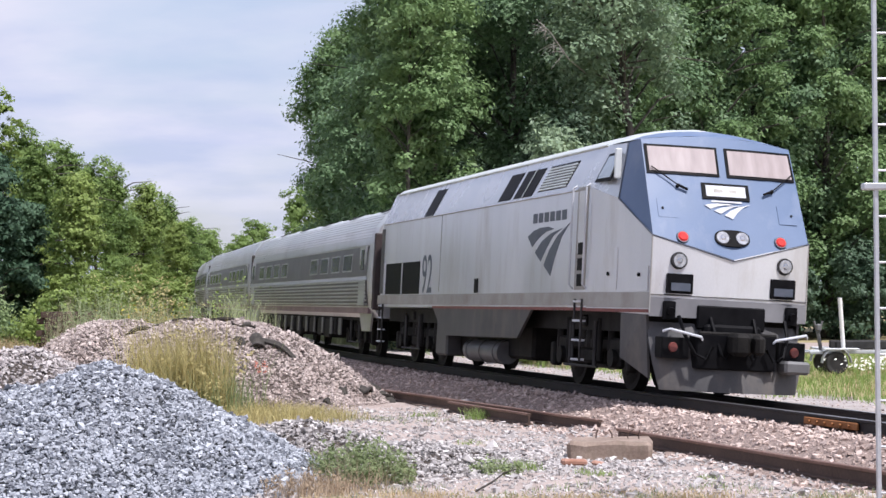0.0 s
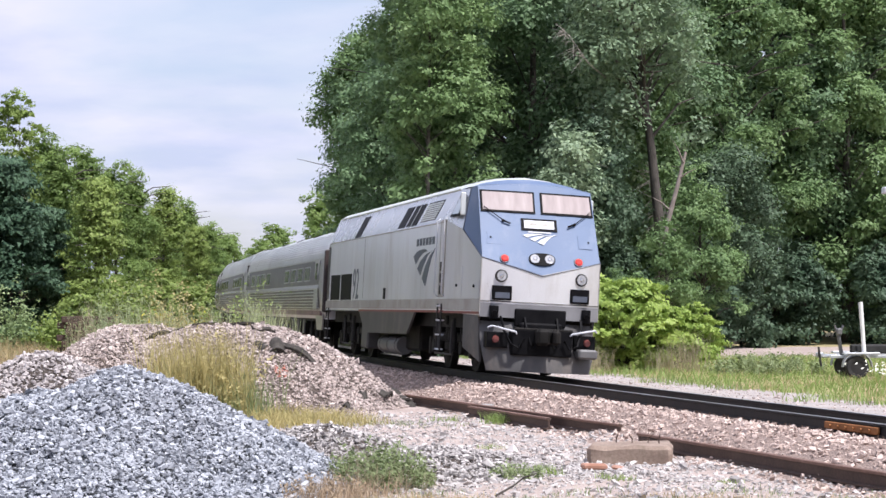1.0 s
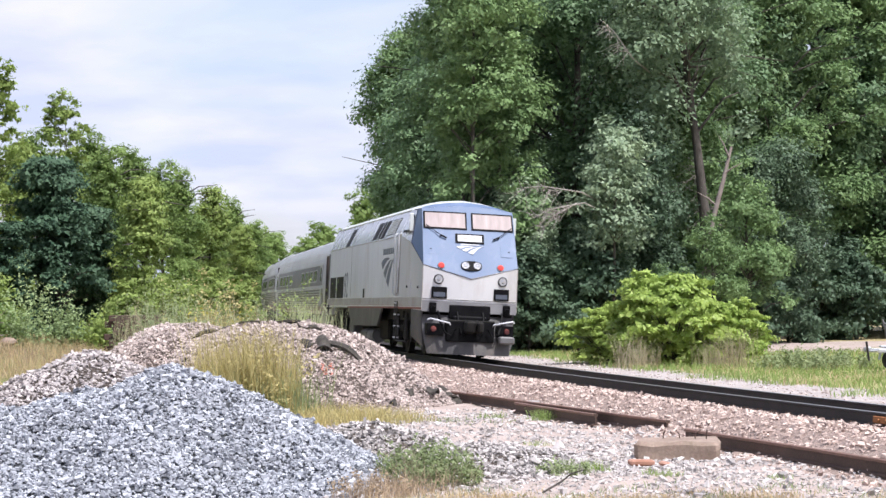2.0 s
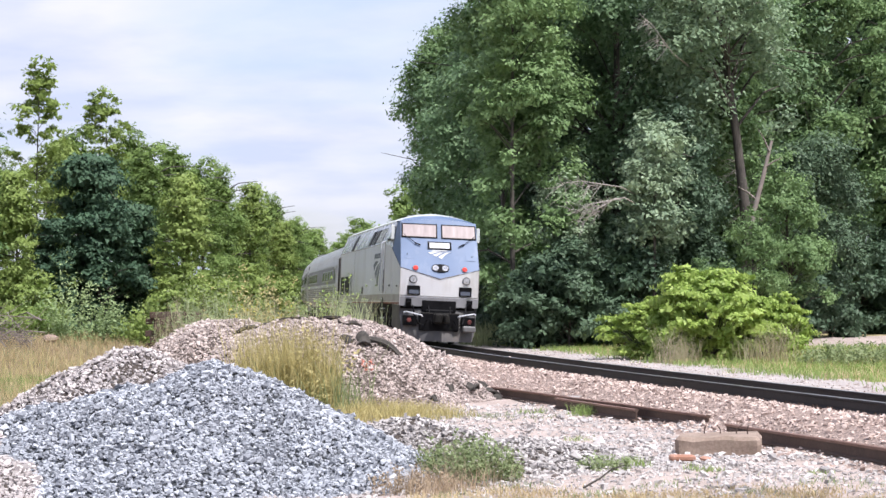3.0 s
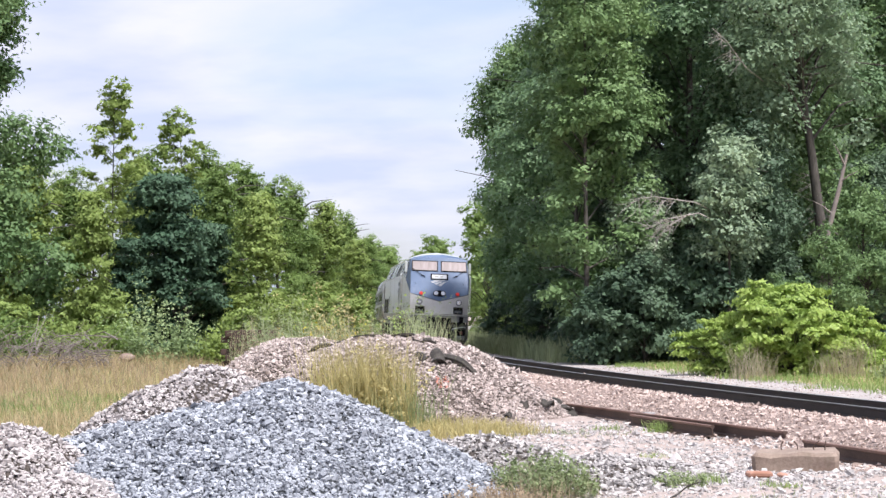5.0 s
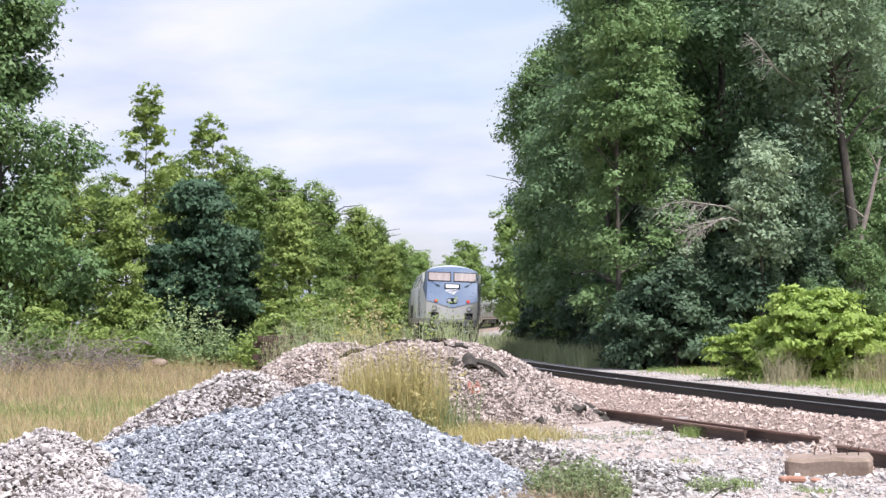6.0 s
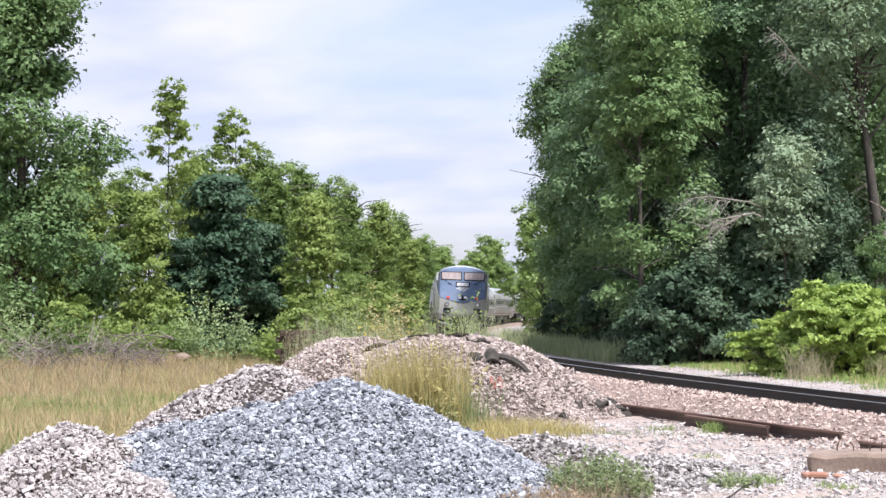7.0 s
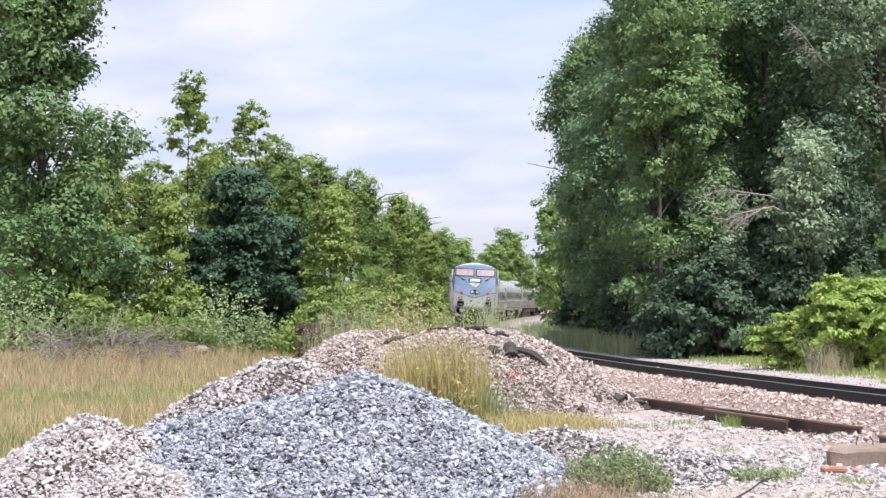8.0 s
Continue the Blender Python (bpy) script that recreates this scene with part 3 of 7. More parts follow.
def face_quad(u0, u1, z0, z1, lift=0.0):
    """Corners of a panel on the blue face between two heights."""
    out = []
    for u, z in ((u0, z0), (u1, z0), (u1, z1), (u0, z1)):
        low, high = face_point(u, 0), face_point(u, 1)
        p = low + (high - low) * ((z - low.z) / (high.z - low.z))
        out.append(p + FACE_OUT * lift)
    return out


FACE_OUT = Vector((0, -0.91, 0.41))


def face_panel(u0, u1, z0, z1, lift, depth):
    """A panel that follows the curve of the blue face."""
    rings = []
    for k in range(7):
        u = u0 + (u1 - u0) * k / 6
        low, high = face_quad(u, u, z0, z1, lift)[0], face_quad(u, u, z0, z1, lift)[2]
        rings.append([low, high, high - FACE_OUT * depth, low - FACE_OUT * depth])
    return Shape().loft(rings, caps=True)


def face_at(u, z):
    return face_quad(u, u, z, z)[0]


def ring(points):
    return [Vector(p) for p in points]


# outlines of the three swept stripes, y and z on the flank
EMBLEM = [
    [(6.08, 2.57), (5.71, 2.67), (5.31, 2.71), (4.79, 2.71), (4.47, 2.66), (4.95, 2.63), (5.39, 2.53), (5.78, 2.38)],
    [(5.59, 2.28), (5.21, 2.46), (4.66, 2.59), (3.96, 2.66), (4.49, 2.55), (4.90, 2.33), (5.21, 2.11)],
    [(5.02, 2.04), (4.72, 2.30), (4.27, 2.54), (3.60, 2.73), (4.04, 2.50), (4.37, 2.16), (4.59, 1.85)],
]


def make_locomotive():
    loco = empty("locomotive", "silver diesel passenger locomotive with a blue slanted nose, trailing the train", "locomotive")
    # flanks, roof and rear: one shell of sheet metal
    def section(y, w, zt, inset):
        half = [(w, y, 1.28), (w, y, 3.26), (w - inset, y, 3.98), (w - inset - 0.20, y, 4.12), (w - inset - 0.6, y, 4.24 * zt / 4.3), (0, y, zt)]
        return ring(half + [(-x, yy, z) for x, yy, z in half[-2::-1]])
    shell = Shape()
    rings = [section(2.5, W, 4.3, 0.288), section(6.0, W, 4.3, 0.288), section(11.0, W, 4.3, 0.288), section(LOCO_LENGTH - 0.35, W, 4.3, 0.288), section(LOCO_LENGTH, W - 0.12, 4.16, 0.28)]
    shell.loft(rings, closed=False)
    n = len(rings[0])
    for k in range(len(rings) - 1):
        for i in (2, 3, 4, 5, 6, 7):
            shell.m[k * (n - 1) + i] = 1
        for i in (1, 8):
            shell.m[k * (n - 1) + i] = 2
    shell.add(rings[-1], [tuple(range(n))], 0)
    shell.add([(-W, 2.5, 1.28), (W, 2.5, 1.28), (W, LOCO_LENGTH, 1.28), (-W, LOCO_LENGTH, 1.28)], [(0, 1, 2, 3)], 0)
    # cab sides taper in to the nose
    for sgn in (-1, 1):
        a0, a1 = Vector((sgn * 1.27, 0.12, 1.22)), Vector((sgn * 1.27, 0.12, 2.43))
        b0, b1, b2 = Vector((sgn * W, 2.5, 1.28)), Vector((sgn * W, 2.5, 3.26)), Vector((sgn * 1.212, 2.5, 3.98))
        d, e = Vector((sgn * 1.40, 1.38, 3.04)), Vector((sgn * 1.25, 1.45, 3.94))
        shell.add([a0, b0, b1, d, a1], [(0, 1, 2, 3, 4)], 0)
        shell.add([d, b1, b2, e], [(0, 1, 2, 3)], 2)
    # rounded cab roof from the top of the nose to the first full section
    top = []
    across = (1, 0.85, 0.65, 0.4, 0.2, 0, -0.2, -0.4, -0.65, -0.85, -1)
    for t in (0, 0.08, 0.18, 0.3, 0.6, 1.0):
        row = []
        for u in across:
            a = face_point(u, 1)
            b = Vector((1.212 * u, 2.5, float(np.interp(1.212 * abs(u), [0, 0.61, 1.01, 1.212], [4.30, 4.24, 4.12, 3.98]))))
            rise_up = math.sin(t * math.pi / 2) ** (0.75 if abs(u) < 0.9 else 1.0)
            p = Vector((a.x + (b.x - a.x) * t, a.y + (b.y - a.y) * t, a.z + (b.z - a.z) * rise_up))
            if abs(u) == 1 and 0 < t < 1:
                p.x = math.copysign(min(1.255, abs(p.x) + 0.06 * t), u)
            row.append(p)
        top.append(row)
    shell.loft(top, slot=1, closed=False)
    for k in range(30):
        shell.m[-50 + k] = 3
    # lower silver front with its V-shaped upper edge
    low = []
    for u in (-1, -0.5, 0, 0.5, 1):
        x, y = 1.27 * u, 0.12 * u * u
        low.append([Vector((x, y, 1.22)), Vector((x, y - 0.0, 1.55)), Vector((x, y - 0.01, 2.10 + 0.33 * abs(u)))])
    shell.loft(low, closed=False)
    part("body", shell, [M_BODY, M_ROOF, M_HOOD, M_BLUE], loco, "silver-painted sheet-metal body", smooth=28)
    # blue nose: slanted face and its side facets
    nose = Shape()
    rows = [[face_point(u, v) for u in (-1, -0.6, -0.2, 0, 0.2, 0.6, 1)] for v in (0, 0.35, 0.7, 1)]
    nose.loft(rows, closed=False)
    for sgn in (-1, 1):
        a1, d, e = Vector((sgn * 1.272, 0.118, 2.43)), Vector((sgn * 1.405, 1.38, 3.045)), Vector((sgn * 1.256, 1.45, 3.945))
        top_corner = face_point(sgn, 1)
        nose.add([a1, d, e, top_corner], [(0, 1, 3), (1, 2, 3)])
    part("nose_panel", nose, M_BLUE, loco, "sky-blue slanted nose panel", smooth=30)
    edge = Shape()
    for sgn in (-1, 1):
        pts = [(0, -0.02, 2.10), (sgn * 0.64, 0.02, 2.265), (sgn * 1.275, 0.112, 2.43), (sgn * 1.412, 1.38, 3.04), (sgn * 1.262, 1.46, 3.94)]
        edge.chain(pts, [0.016] * 5, n=5)
    part("crease_stripe", edge, M_DECAL, loco, "thin dark-blue stripe under the blue")
    # windscreens: two pale shaded panes in dark gaskets
    for sgn in (-1, 1):
        u0, u1 = sorted((sgn * 0.07, sgn * 0.96))
        gasket = part("windscreen", face_panel(u0 - 0.02, u1 + 0.02, 3.41, 3.88, 0.016, 0.03), M_BLACK, loco, "black-gasketed windscreen")
        part("pane", face_panel(u0 + 0.015, u1 - 0.015, 3.45, 3.84, 0.024, 0.012), M_SHADE, gasket, "pane with a pale shade drawn behind it")
        wiper = Shape()
        a, b = face_at(sgn * 0.62, 3.22) + FACE_OUT * 0.05, face_at(sgn * 0.93, 3.50) + FACE_OUT * 0.05
        wiper.tube(a, b, 0.010, n=6).tube(face_at(sgn * 0.62, 3.22), a, 0.03, n=8).tube(a, face_at(sgn * 0.5, 3.16) + FACE_OUT * 0.04, 0.02, n=6)
        part("wiper", wiper, M_BLACK, loco)
        panel = Shape().plate(face_quad(sgn * 0.78 - 0.12, sgn * 0.78 + 0.12, 2.72, 3.0, 0.006), -FACE_OUT * 0.01)
        hatch = part("nose_hatch", panel, M_BLUE, loco)
        part("latch", Shape().tube(face_at(sgn * 0.84, 2.86), face_at(sgn * 0.84, 2.86) + FACE_OUT * 0.02, 0.02, n=8), M_BLACK, hatch)
        # red marker lamps
        c = face_at(sgn * 0.63, 2.42)
        lamp = part("marker_lamp", Shape().tube(c, c + FACE_OUT * 0.03, 0.105, 0.095, n=20), M_DECAL, loco, "red marker lamp", smooth=35)
        part("lens", Shape().tube(c + FACE_OUT * 0.03, c + FACE_OUT * 0.055, 0.082, 0.06, n=20), M_REDLAMP, lamp, "glowing red lens", smooth=35)
        # round lower lamps on the silver front
        c = Vector((sgn * 0.86, 0.06, 2.06))
        ditch = part("ditch_lamp", Shape().tube(c, c + Vector((0, -0.05, 0)), 0.135, 0.125, n=22), M_IRON, loco, "round lower headlamp with a chrome reflector", smooth=35)
        part("reflector", Shape().tube(c + Vector((0, -0.05, 0)), c + Vector((0, -0.065, 0)), 0.105, 0.10, n=22), M_LENS, ditch)
        part("bulb", Shape().tube(c + Vector((0, -0.06, 0)), c + Vector((0, -0.08, 0)), 0.05, 0.03, n=12), M_CHROME, ditch)
        # recessed steps in the corner
        x0, x1 = sorted((sgn * 0.63, sgn * 1.04))
        box = Shape().box(x0, x1, 0.00, 0.09, 1.56, 1.86, bevel=0.01)
        pocket = part("corner_step", box, M_BLACK, loco, "black corner step pocket")
        part("tread", Shape().box(x0 + 0.05, x1 - 0.05, -0.02, 0.05, 1.60, 1.72), M_DECAL, pocket)
        socket = Shape().box(*sorted((sgn * 0.9, sgn * 1.08)), -0.02, 0.1, 1.16, 1.44, bevel=0.01)
        socket.tube((sgn * 0.99, -0.02, 1.3), (sgn * 0.99, -0.09, 1.28), 0.06, n=10)
        part("cable_socket", socket, M_BLACK, loco, smooth=35)
    # number board and emblem
    board = part("number_board", Shape().plate(face_quad(-0.31, 0.31, 3.05, 3.30, 0.02), -FACE_OUT * 0.03), M_BLACK, loco, "lit number board in a dark frame")
    part("glass", Shape().plate(face_quad(-0.26, 0.26, 3.09, 3.26, 0.028), -FACE_OUT * 0.01), M_WHITE, board)
    for k, (u0, u1) in enumerate(((-0.16, -0.04), (0.02, 0.14))):
        part("digit_bar", Shape().plate(face_quad(u0, u1, 3.15, 3.20, 0.034), -FACE_OUT * 0.004), M_GREYBAND, board)
    emblem = Shape()
    for outline in EMBLEM:
        emblem.plate([face_at(-(y - 4.84) / 2.48 * 0.74 / 1.25, 2.75 + (z - 1.85) / 0.88 * 0.24) + FACE_OUT * 0.014 for y, z in outline], -FACE_OUT * 0.01)
    part("nose_emblem", emblem, M_WHITE, loco, "white emblem of three swept stripes on the nose")
    part("nose_lettering", Shape().plate(face_quad(-0.2, 0.2, 3.005, 3.03, 0.012), -FACE_OUT * 0.006), M_WHITE, loco, "small plain white bar of lettering")
    # twin headlights
    c0, c1 = face_at(-0.115, 2.44), face_at(0.135, 2.44)
    pod = Shape().loft([[c0.lerp(c1, 0.5) + Vector((0.285 * math.copysign(abs(math.cos(a)) ** 0.7, math.cos(a)), 0, 0)) + Vector((0, 0.41, 0.91)) * 0.14 * math.copysign(abs(math.sin(a)) ** 0.8, math.sin(a)) + FACE_OUT * l
                         for a in [2 * math.pi * i / 28 for i in range(28)]] for l in (-0.02, 0.03)], caps=True)
    head = part("headlight", pod, M_BLACK, loco, "twin headlight in a black oval", smooth=35)
    for c in (c0, c1):
        part("reflector", Shape().tube(c + FACE_OUT * 0.03, c + FACE_OUT * 0.045, 0.105, 0.10, n=22), M_LENS, head, smooth=35)
        part("bulb", Shape().tube(c + FACE_OUT * 0.04, c + FACE_OUT * 0.055, 0.05, 0.03, n=12), M_CHROME, head)
    # seam and sill on the silver front
    part("front_seam", Shape().chain([(1.275 * k / 8, 0.12 * (k / 8) ** 2 - 0.004, 1.535) for k in range(-8, 9)], [0.012] * 17, n=5), M_TANK, loco)
    for sgn in (-1, 1):
        part("corner_seam", Shape().chain([(sgn * 1.275, 0.115, 1.24), (sgn * 1.275, 0.115, 2.42)], [0.012, 0.012], n=5), M_GREYBAND, loco)
    sill = []
    for k in range(-8, 9):
        u = k / 8
        sill.append([Vector((1.275 * u, 0.12 * u * u - d, z)) for d, z in ((0.012, 1.20), (0.012, 1.49), (-0.02, 1.49), (-0.02, 1.20))])
    part("front_sill", Shape().loft(sill, caps=True), M_FRONTSILL, loco, "dull grey sill across the front", smooth=30)
    # plough, coupler, hoses and step irons
    plough = Shape()
    rows = []
    for z, y0, hw in ((1.12, 0.02, 1.24), (0.75, -0.16, 1.22), (0.42, -0.30, 1.18), (0.10, -0.36, 1.10)):
        rows.append([Vector((hw * u, y0 + 0.34 * u * u, z)) for u in [k / 8 for k in range(-8, 9)]])
    plough.loft(rows, closed=False)
    plough.loft([[p + Vector((0, 0.05, 0)) for p in r] for r in rows], closed=False)
    part("plough", plough, M_SKIRT, loco, "dark-grey snow plough, scraped along its lower edge", smooth=30)
    for sgn in (-1, 1):
        skirt = Shape().plate([(sgn * 1.26, 0.30, 1.24), (sgn * 1.38, 1.12, 1.24), (sgn * 1.38, 1.08, 0.55), (sgn * 1.20, 0.26, 0.26)], (-sgn * 0.04, 0, 0))
        part("corner_skirt", skirt, M_SKIRT, loco)
        pocket = part("plough_step", Shape().box(*sorted((sgn * 0.72, sgn * 1.16)), -0.18, 0.12, 0.58, 0.90, bevel=0.01), M_BLACK, loco, "black step recess with a red lamp")
        part("rear_lamp", Shape().tube((sgn * 0.98, -0.18, 0.75), (sgn * 0.98, -0.21, 0.75), 0.075, 0.065, n=14), M_RED, pocket, smooth=35)
        rail = Shape().chain([(sgn * 0.56, -0.30, 0.86), (sgn * 0.60, -0.36, 0.92), (sgn * 1.10, -0.34, 1.02), (sgn * 1.16, -0.22, 0.98)], [0.022] * 4, n=6)
        part("uncoupling_lever", rail, M_WHITE, loco, "white-painted grab iron", smooth=60)
        pad = Shape().box(*sorted((sgn * 0.74, sgn * 1.16)), -0.42, -0.06, 0.42, 0.62, bevel=0.04)
        if sgn > 0:
            part("foot_board", pad, M_TANK, loco)
        hose = Shape()
        for x0, x1 in ((0.86, 0.55), (0.35, 0.22)):
            hose.chain([(sgn * x0, -0.05, 1.22), (sgn * (x0 * 0.9 + x1 * 0.1), -0.25, 0.95), (sgn * (x0 + x1) / 2, -0.38, 0.66), (sgn * x1, -0.42, 0.60), (sgn * (x1 - 0.12), -0.40, 0.78)], [0.028] * 5, n=6)
        part("brake_hose", hose, M_BLACK, loco, smooth=60)
    # solid boxes coloured black stand for the shade in the coupler recess
    part("coupler_recess", Shape().box(-0.66, 0.62, -0.33, 0.0, 0.44, 0.98, bevel=0.02), M_BLACK, loco, "black box that stands for shade under the coupler")
    part("buffer_plate", Shape().box(-0.46, 0.46, -0.14, 0.06, 0.62, 1.12, bevel=0.04), M_BLACK, loco, "plate behind the coupler, black for shade in the recess")
    coupler = Shape().box(-0.18, 0.18, -0.62, -0.2, 0.68, 1.0, bevel=0.06).box(-0.26, 0.02, -0.82, -0.55, 0.66, 1.0, bevel=0.06).box(0.08, 0.24, -0.86, -0.6, 0.68, 0.98, bevel=0.05)
    coupler.tube((-0.62, -0.3, 0.98), (0.62, -0.3, 0.98), 0.03, n=8)
    part("coupler", coupler, M_UNDER, loco, "grimy knuckle coupler", smooth=30)
    # another black box for the recess's shade, above the coupler
    pocket = part("coupler_pocket", Shape().box(-0.55, 0.55, -0.03, 0.2, 1.04, 1.40, bevel=0.02), M_BLACK, loco)
    # flanks
    for sgn in (-1, 1):
        x = sgn * W
        side_plate(loco, "sill_band", M_GREYBAND, x, [(2.5, 1.34), (LOCO_LENGTH - 0.1, 1.34), (LOCO_LENGTH - 0.1, 1.56), (2.5, 1.56)], "grey lower band", 0.006)
        side_plate(loco, "red_stripe", M_RED, x, [(2.5, 1.26), (LOCO_LENGTH - 5.8, 1.26), (LOCO_LENGTH - 5.8, 1.31), (2.5, 1.31)], "thin faded red stripe", 0.010)
        shape = Shape().plate([(sgn * 1.275, 0.12, 1.32), (sgn * 1.503, 2.5, 1.32), (sgn * 1.503, 2.5, 1.56), (sgn * 1.275, 0.12, 1.56)], (sgn * 0.004, -0.001, 0))
        part("cab_sill_band", shape, M_GREYBAND, loco)
        shape = Shape().plate([(sgn * 1.275, 0.12, 1.25), (sgn * 1.503, 2.5, 1.25), (sgn * 1.503, 2.5, 1.30), (sgn * 1.275, 0.12, 1.30)], (sgn * 0.008, -0.001, 0))
        part("cab_red_stripe", shape, M_RED, loco)
        # middle skirt over the tank, and tanks below
        shape = Shape().plate([(x, 5.65, 1.27), (x, 13.1, 1.27), (x, 12.1, 0.70), (x, 6.5, 0.74)], (-sgn * 0.05, 0, 0))
        part("tank_skirt", shape, M_SKIRT, loco, "dark-grey skirt with slanted ends")
        air = Shape().tube((sgn * 1.12, 8.4, 0.44), (sgn * 1.12, 11.0, 0.44), 0.22, n=20)
        for y in (8.7, 9.7, 10.7):
            air.tube((sgn * 1.12, y, 0.44), (sgn * 1.12, y + 0.06, 0.44), 0.235, n=20)
        part("air_reservoir", air, M_TANK, loco, "grey cylindrical air reservoir", smooth=35)
        part("tank_end", Shape().box(*sorted((sgn * 0.7, sgn * 1.42)), 12.1, 13.0, 0.28, 1.2, bevel=0.04), M_SKIRT, loco)
        # grilles and windows in the sloping upper flank
        def slope(y0, y1, z0, z1, lift, lean=0.0):
            return [(sgn * (upper_x(z) + lift), y, z + lift * 0.3) for y, z in ((y0 + lean, z0), (y1 + lean, z0), (y1, z1), (y0, z1))]
        grille = part("intake_grille", Shape().plate(slope(3.85, 5.52, 3.36, 3.82, 0.006, 0.2), (-sgn * 0.02, 0, 0)), M_BLACK, loco, "intake with pale slats")
        for k in range(8):
            z = 3.38 + 0.053 * k
            part("slat", Shape().plate(slope(3.88 + (3.82 - z) * 0.43, 5.49 + (3.82 - z) * 0.43, z, z + 0.026, 0.022), (-sgn * 0.03, 0, -0.02)), M_ROOF, grille)
        for y0, y1 in ((5.82, 7.0), (7.22, 8.06)):
            part("intake_window", Shape().plate(slope(y0, y1, 3.31, 3.82, 0.01, 0.25), (-sgn * 0.03, 0, 0)), M_BLACK, loco)
        part("intake_divider", Shape().plate(slope(6.38, 6.42, 3.31, 3.82, 0.02, 0.25), (-sgn * 0.02, 0, 0)), M_ROOF, loco)
        part("exhaust_gap", Shape().plate(slope(13.25, 14.08, 3.28, 3.86, 0.008, 0.3), (-sgn * 0.03, 0, 0)), M_BLACK, loco)
        part("roof_rail", Shape().chain([(sgn * 1.222, 2.6, 3.985), (sgn * 1.222, LOCO_LENGTH - 0.6, 3.985)], [0.02, 0.02], n=6), M_ROOF, loco)
        part("flank_seam", Shape().chain([(sgn * 1.503, 2.6, 3.255), (sgn * 1.503, LOCO_LENGTH - 0.4, 3.255)], [0.012, 0.012], n=5), M_GREYBAND, loco)
        # cab side window and shade, door slot with grab irons and ladder
        win = part("cab_side_window", Shape().plate([(sgn * 1.435, 1.72, 3.34), (sgn * 1.475, 2.42, 3.34), (sgn * 1.31, 2.2, 3.80), (sgn * 1.30, 1.66, 3.80)], (sgn * 0.012, 0, 0.006)), M_BLACK, loco, "cab side window")
        part("pane", Shape().plate([(sgn * 1.425, 1.78, 3.39), (sgn * 1.455, 2.32, 3.39), (sgn * 1.325, 2.14, 3.75), (sgn * 1.315, 1.72, 3.75)], (sgn * 0.022, 0, 0.01)), M_SKYGLASS, win)
        mirror_arm = Shape().box(*sorted((sgn * 1.36, sgn * 1.47)), 1.46, 1.52, 3.36, 3.84, bevel=0.015)
        part("mirror", mirror_arm, M_ROOF, loco, "pale folding mirror")
        slot = part("door_slot", Shape().box(*sorted((sgn * (W - 0.02), sgn * (W + 0.006))), 2.62, 3.20, 1.60, 3.30), M_GREYBAND, loco, "cab door recess with steps")
        part("inner_panel", Shape().box(*sorted((sgn * (W - 0.01), sgn * (W + 0.010))), 2.72, 3.10, 2.2, 3.24), M_BODY, slot)
        for k in range(3):
            part("step_slot", Shape().box(*sorted((sgn * (W - 0.01), sgn * (W + 0.014))), 2.76, 3.06, 1.66 + 0.26 * k, 1.86 + 0.26 * k), M_BLACK, slot)
        for y in (2.56, 3.28):
            part("grab_iron", Shape().chain([(sgn * W, y, 1.62), (sgn * (W + 0.07), y, 1.68), (sgn * (W + 0.07), y, 3.28), (sgn * W, y, 3.34)], [0.018] * 4, n=6), M_WHITE, loco, smooth=60)
        for y, top_z in ((2.88, 1.45), (LOCO_LENGTH - 0.62, 1.35)):
            ladder = Shape()
            for dy in (-0.19, 0.19):
                ladder.tube((sgn * (W + 0.02), y + dy, 0.42), (sgn * (W + 0.02), y + dy, top_z), 0.02, n=6)
            rungs = part("ladder", ladder, M_IRON, loco, "steel ladder under the sill")
            for k in range(4):
                z = 0.44 + (top_z - 0.5) * k / 3
                part("rung", Shape().box(*sorted((sgn * (W - 0.06), sgn * (W + 0.05))), y - 0.19, y + 0.19, z, z + 0.035), M_WHITE, rungs)
        # rear grille, seams, vents and number
        vent = part("rear_grille", Shape().box(*sorted((sgn * (W - 0.01), sgn * (W + 0.012))), 14.5, 18.0, 1.58, 2.30), M_BLACK, loco, "black rear side grille")
        for k in range(2):
            part("bar", Shape().box(*sorted((sgn * W, sgn * (W + 0.024))), 16.25 + 1.9 * k - 0.05, 16.25 + 1.9 * k + 0.03, 1.56, 2.32), M_BODY, vent)
        for y in (12.65,):
            part("panel_seam", Shape().box(*sorted((sgn * (W - 0.01), sgn * (W + 0.006))), y - 0.018, y + 0.018, 1.62, 3.24), M_GREYBAND, loco)
        gap = part("rear_door", Shape().box(*sorted((sgn * (W - 0.01), sgn * (W + 0.01))), LOCO_LENGTH - 0.62, LOCO_LENGTH - 0.30, 1.6, 3.15), M_SKIRT, loco, "narrow dark rear door")
        part("side_vent", Shape().box(*sorted((sgn * (W - 0.01), sgn * (W + 0.012))), 9.42, 9.70, 1.58, 1.86), M_BLACK, loco)
        for y0, y1, z0, z1 in ((0.20, 0.72, 1.58, 1.96), (1.35, 2.2, 1.60, 2.26)):
            f0, f1 = 1.275 + 0.0957 * (y0 - 0.12), 1.275 + 0.0957 * (y1 - 0.12)
            hatch = part("fuel_hatch", Shape().plate([(sgn * f0, y0, z0), (sgn * f1, y1, z0), (sgn * f1, y1, z1), (sgn * f0, y0, z1)], (sgn * 0.012, 0, 0)), M_BODY, loco)
            part("latch", Shape().tube((sgn * f0 * 1.01, y0 + 0.3, z0 + 0.25), (sgn * (f0 + 0.07), y0 + 0.3, z0 + 0.25), 0.03, n=8), M_BLACK, hatch)
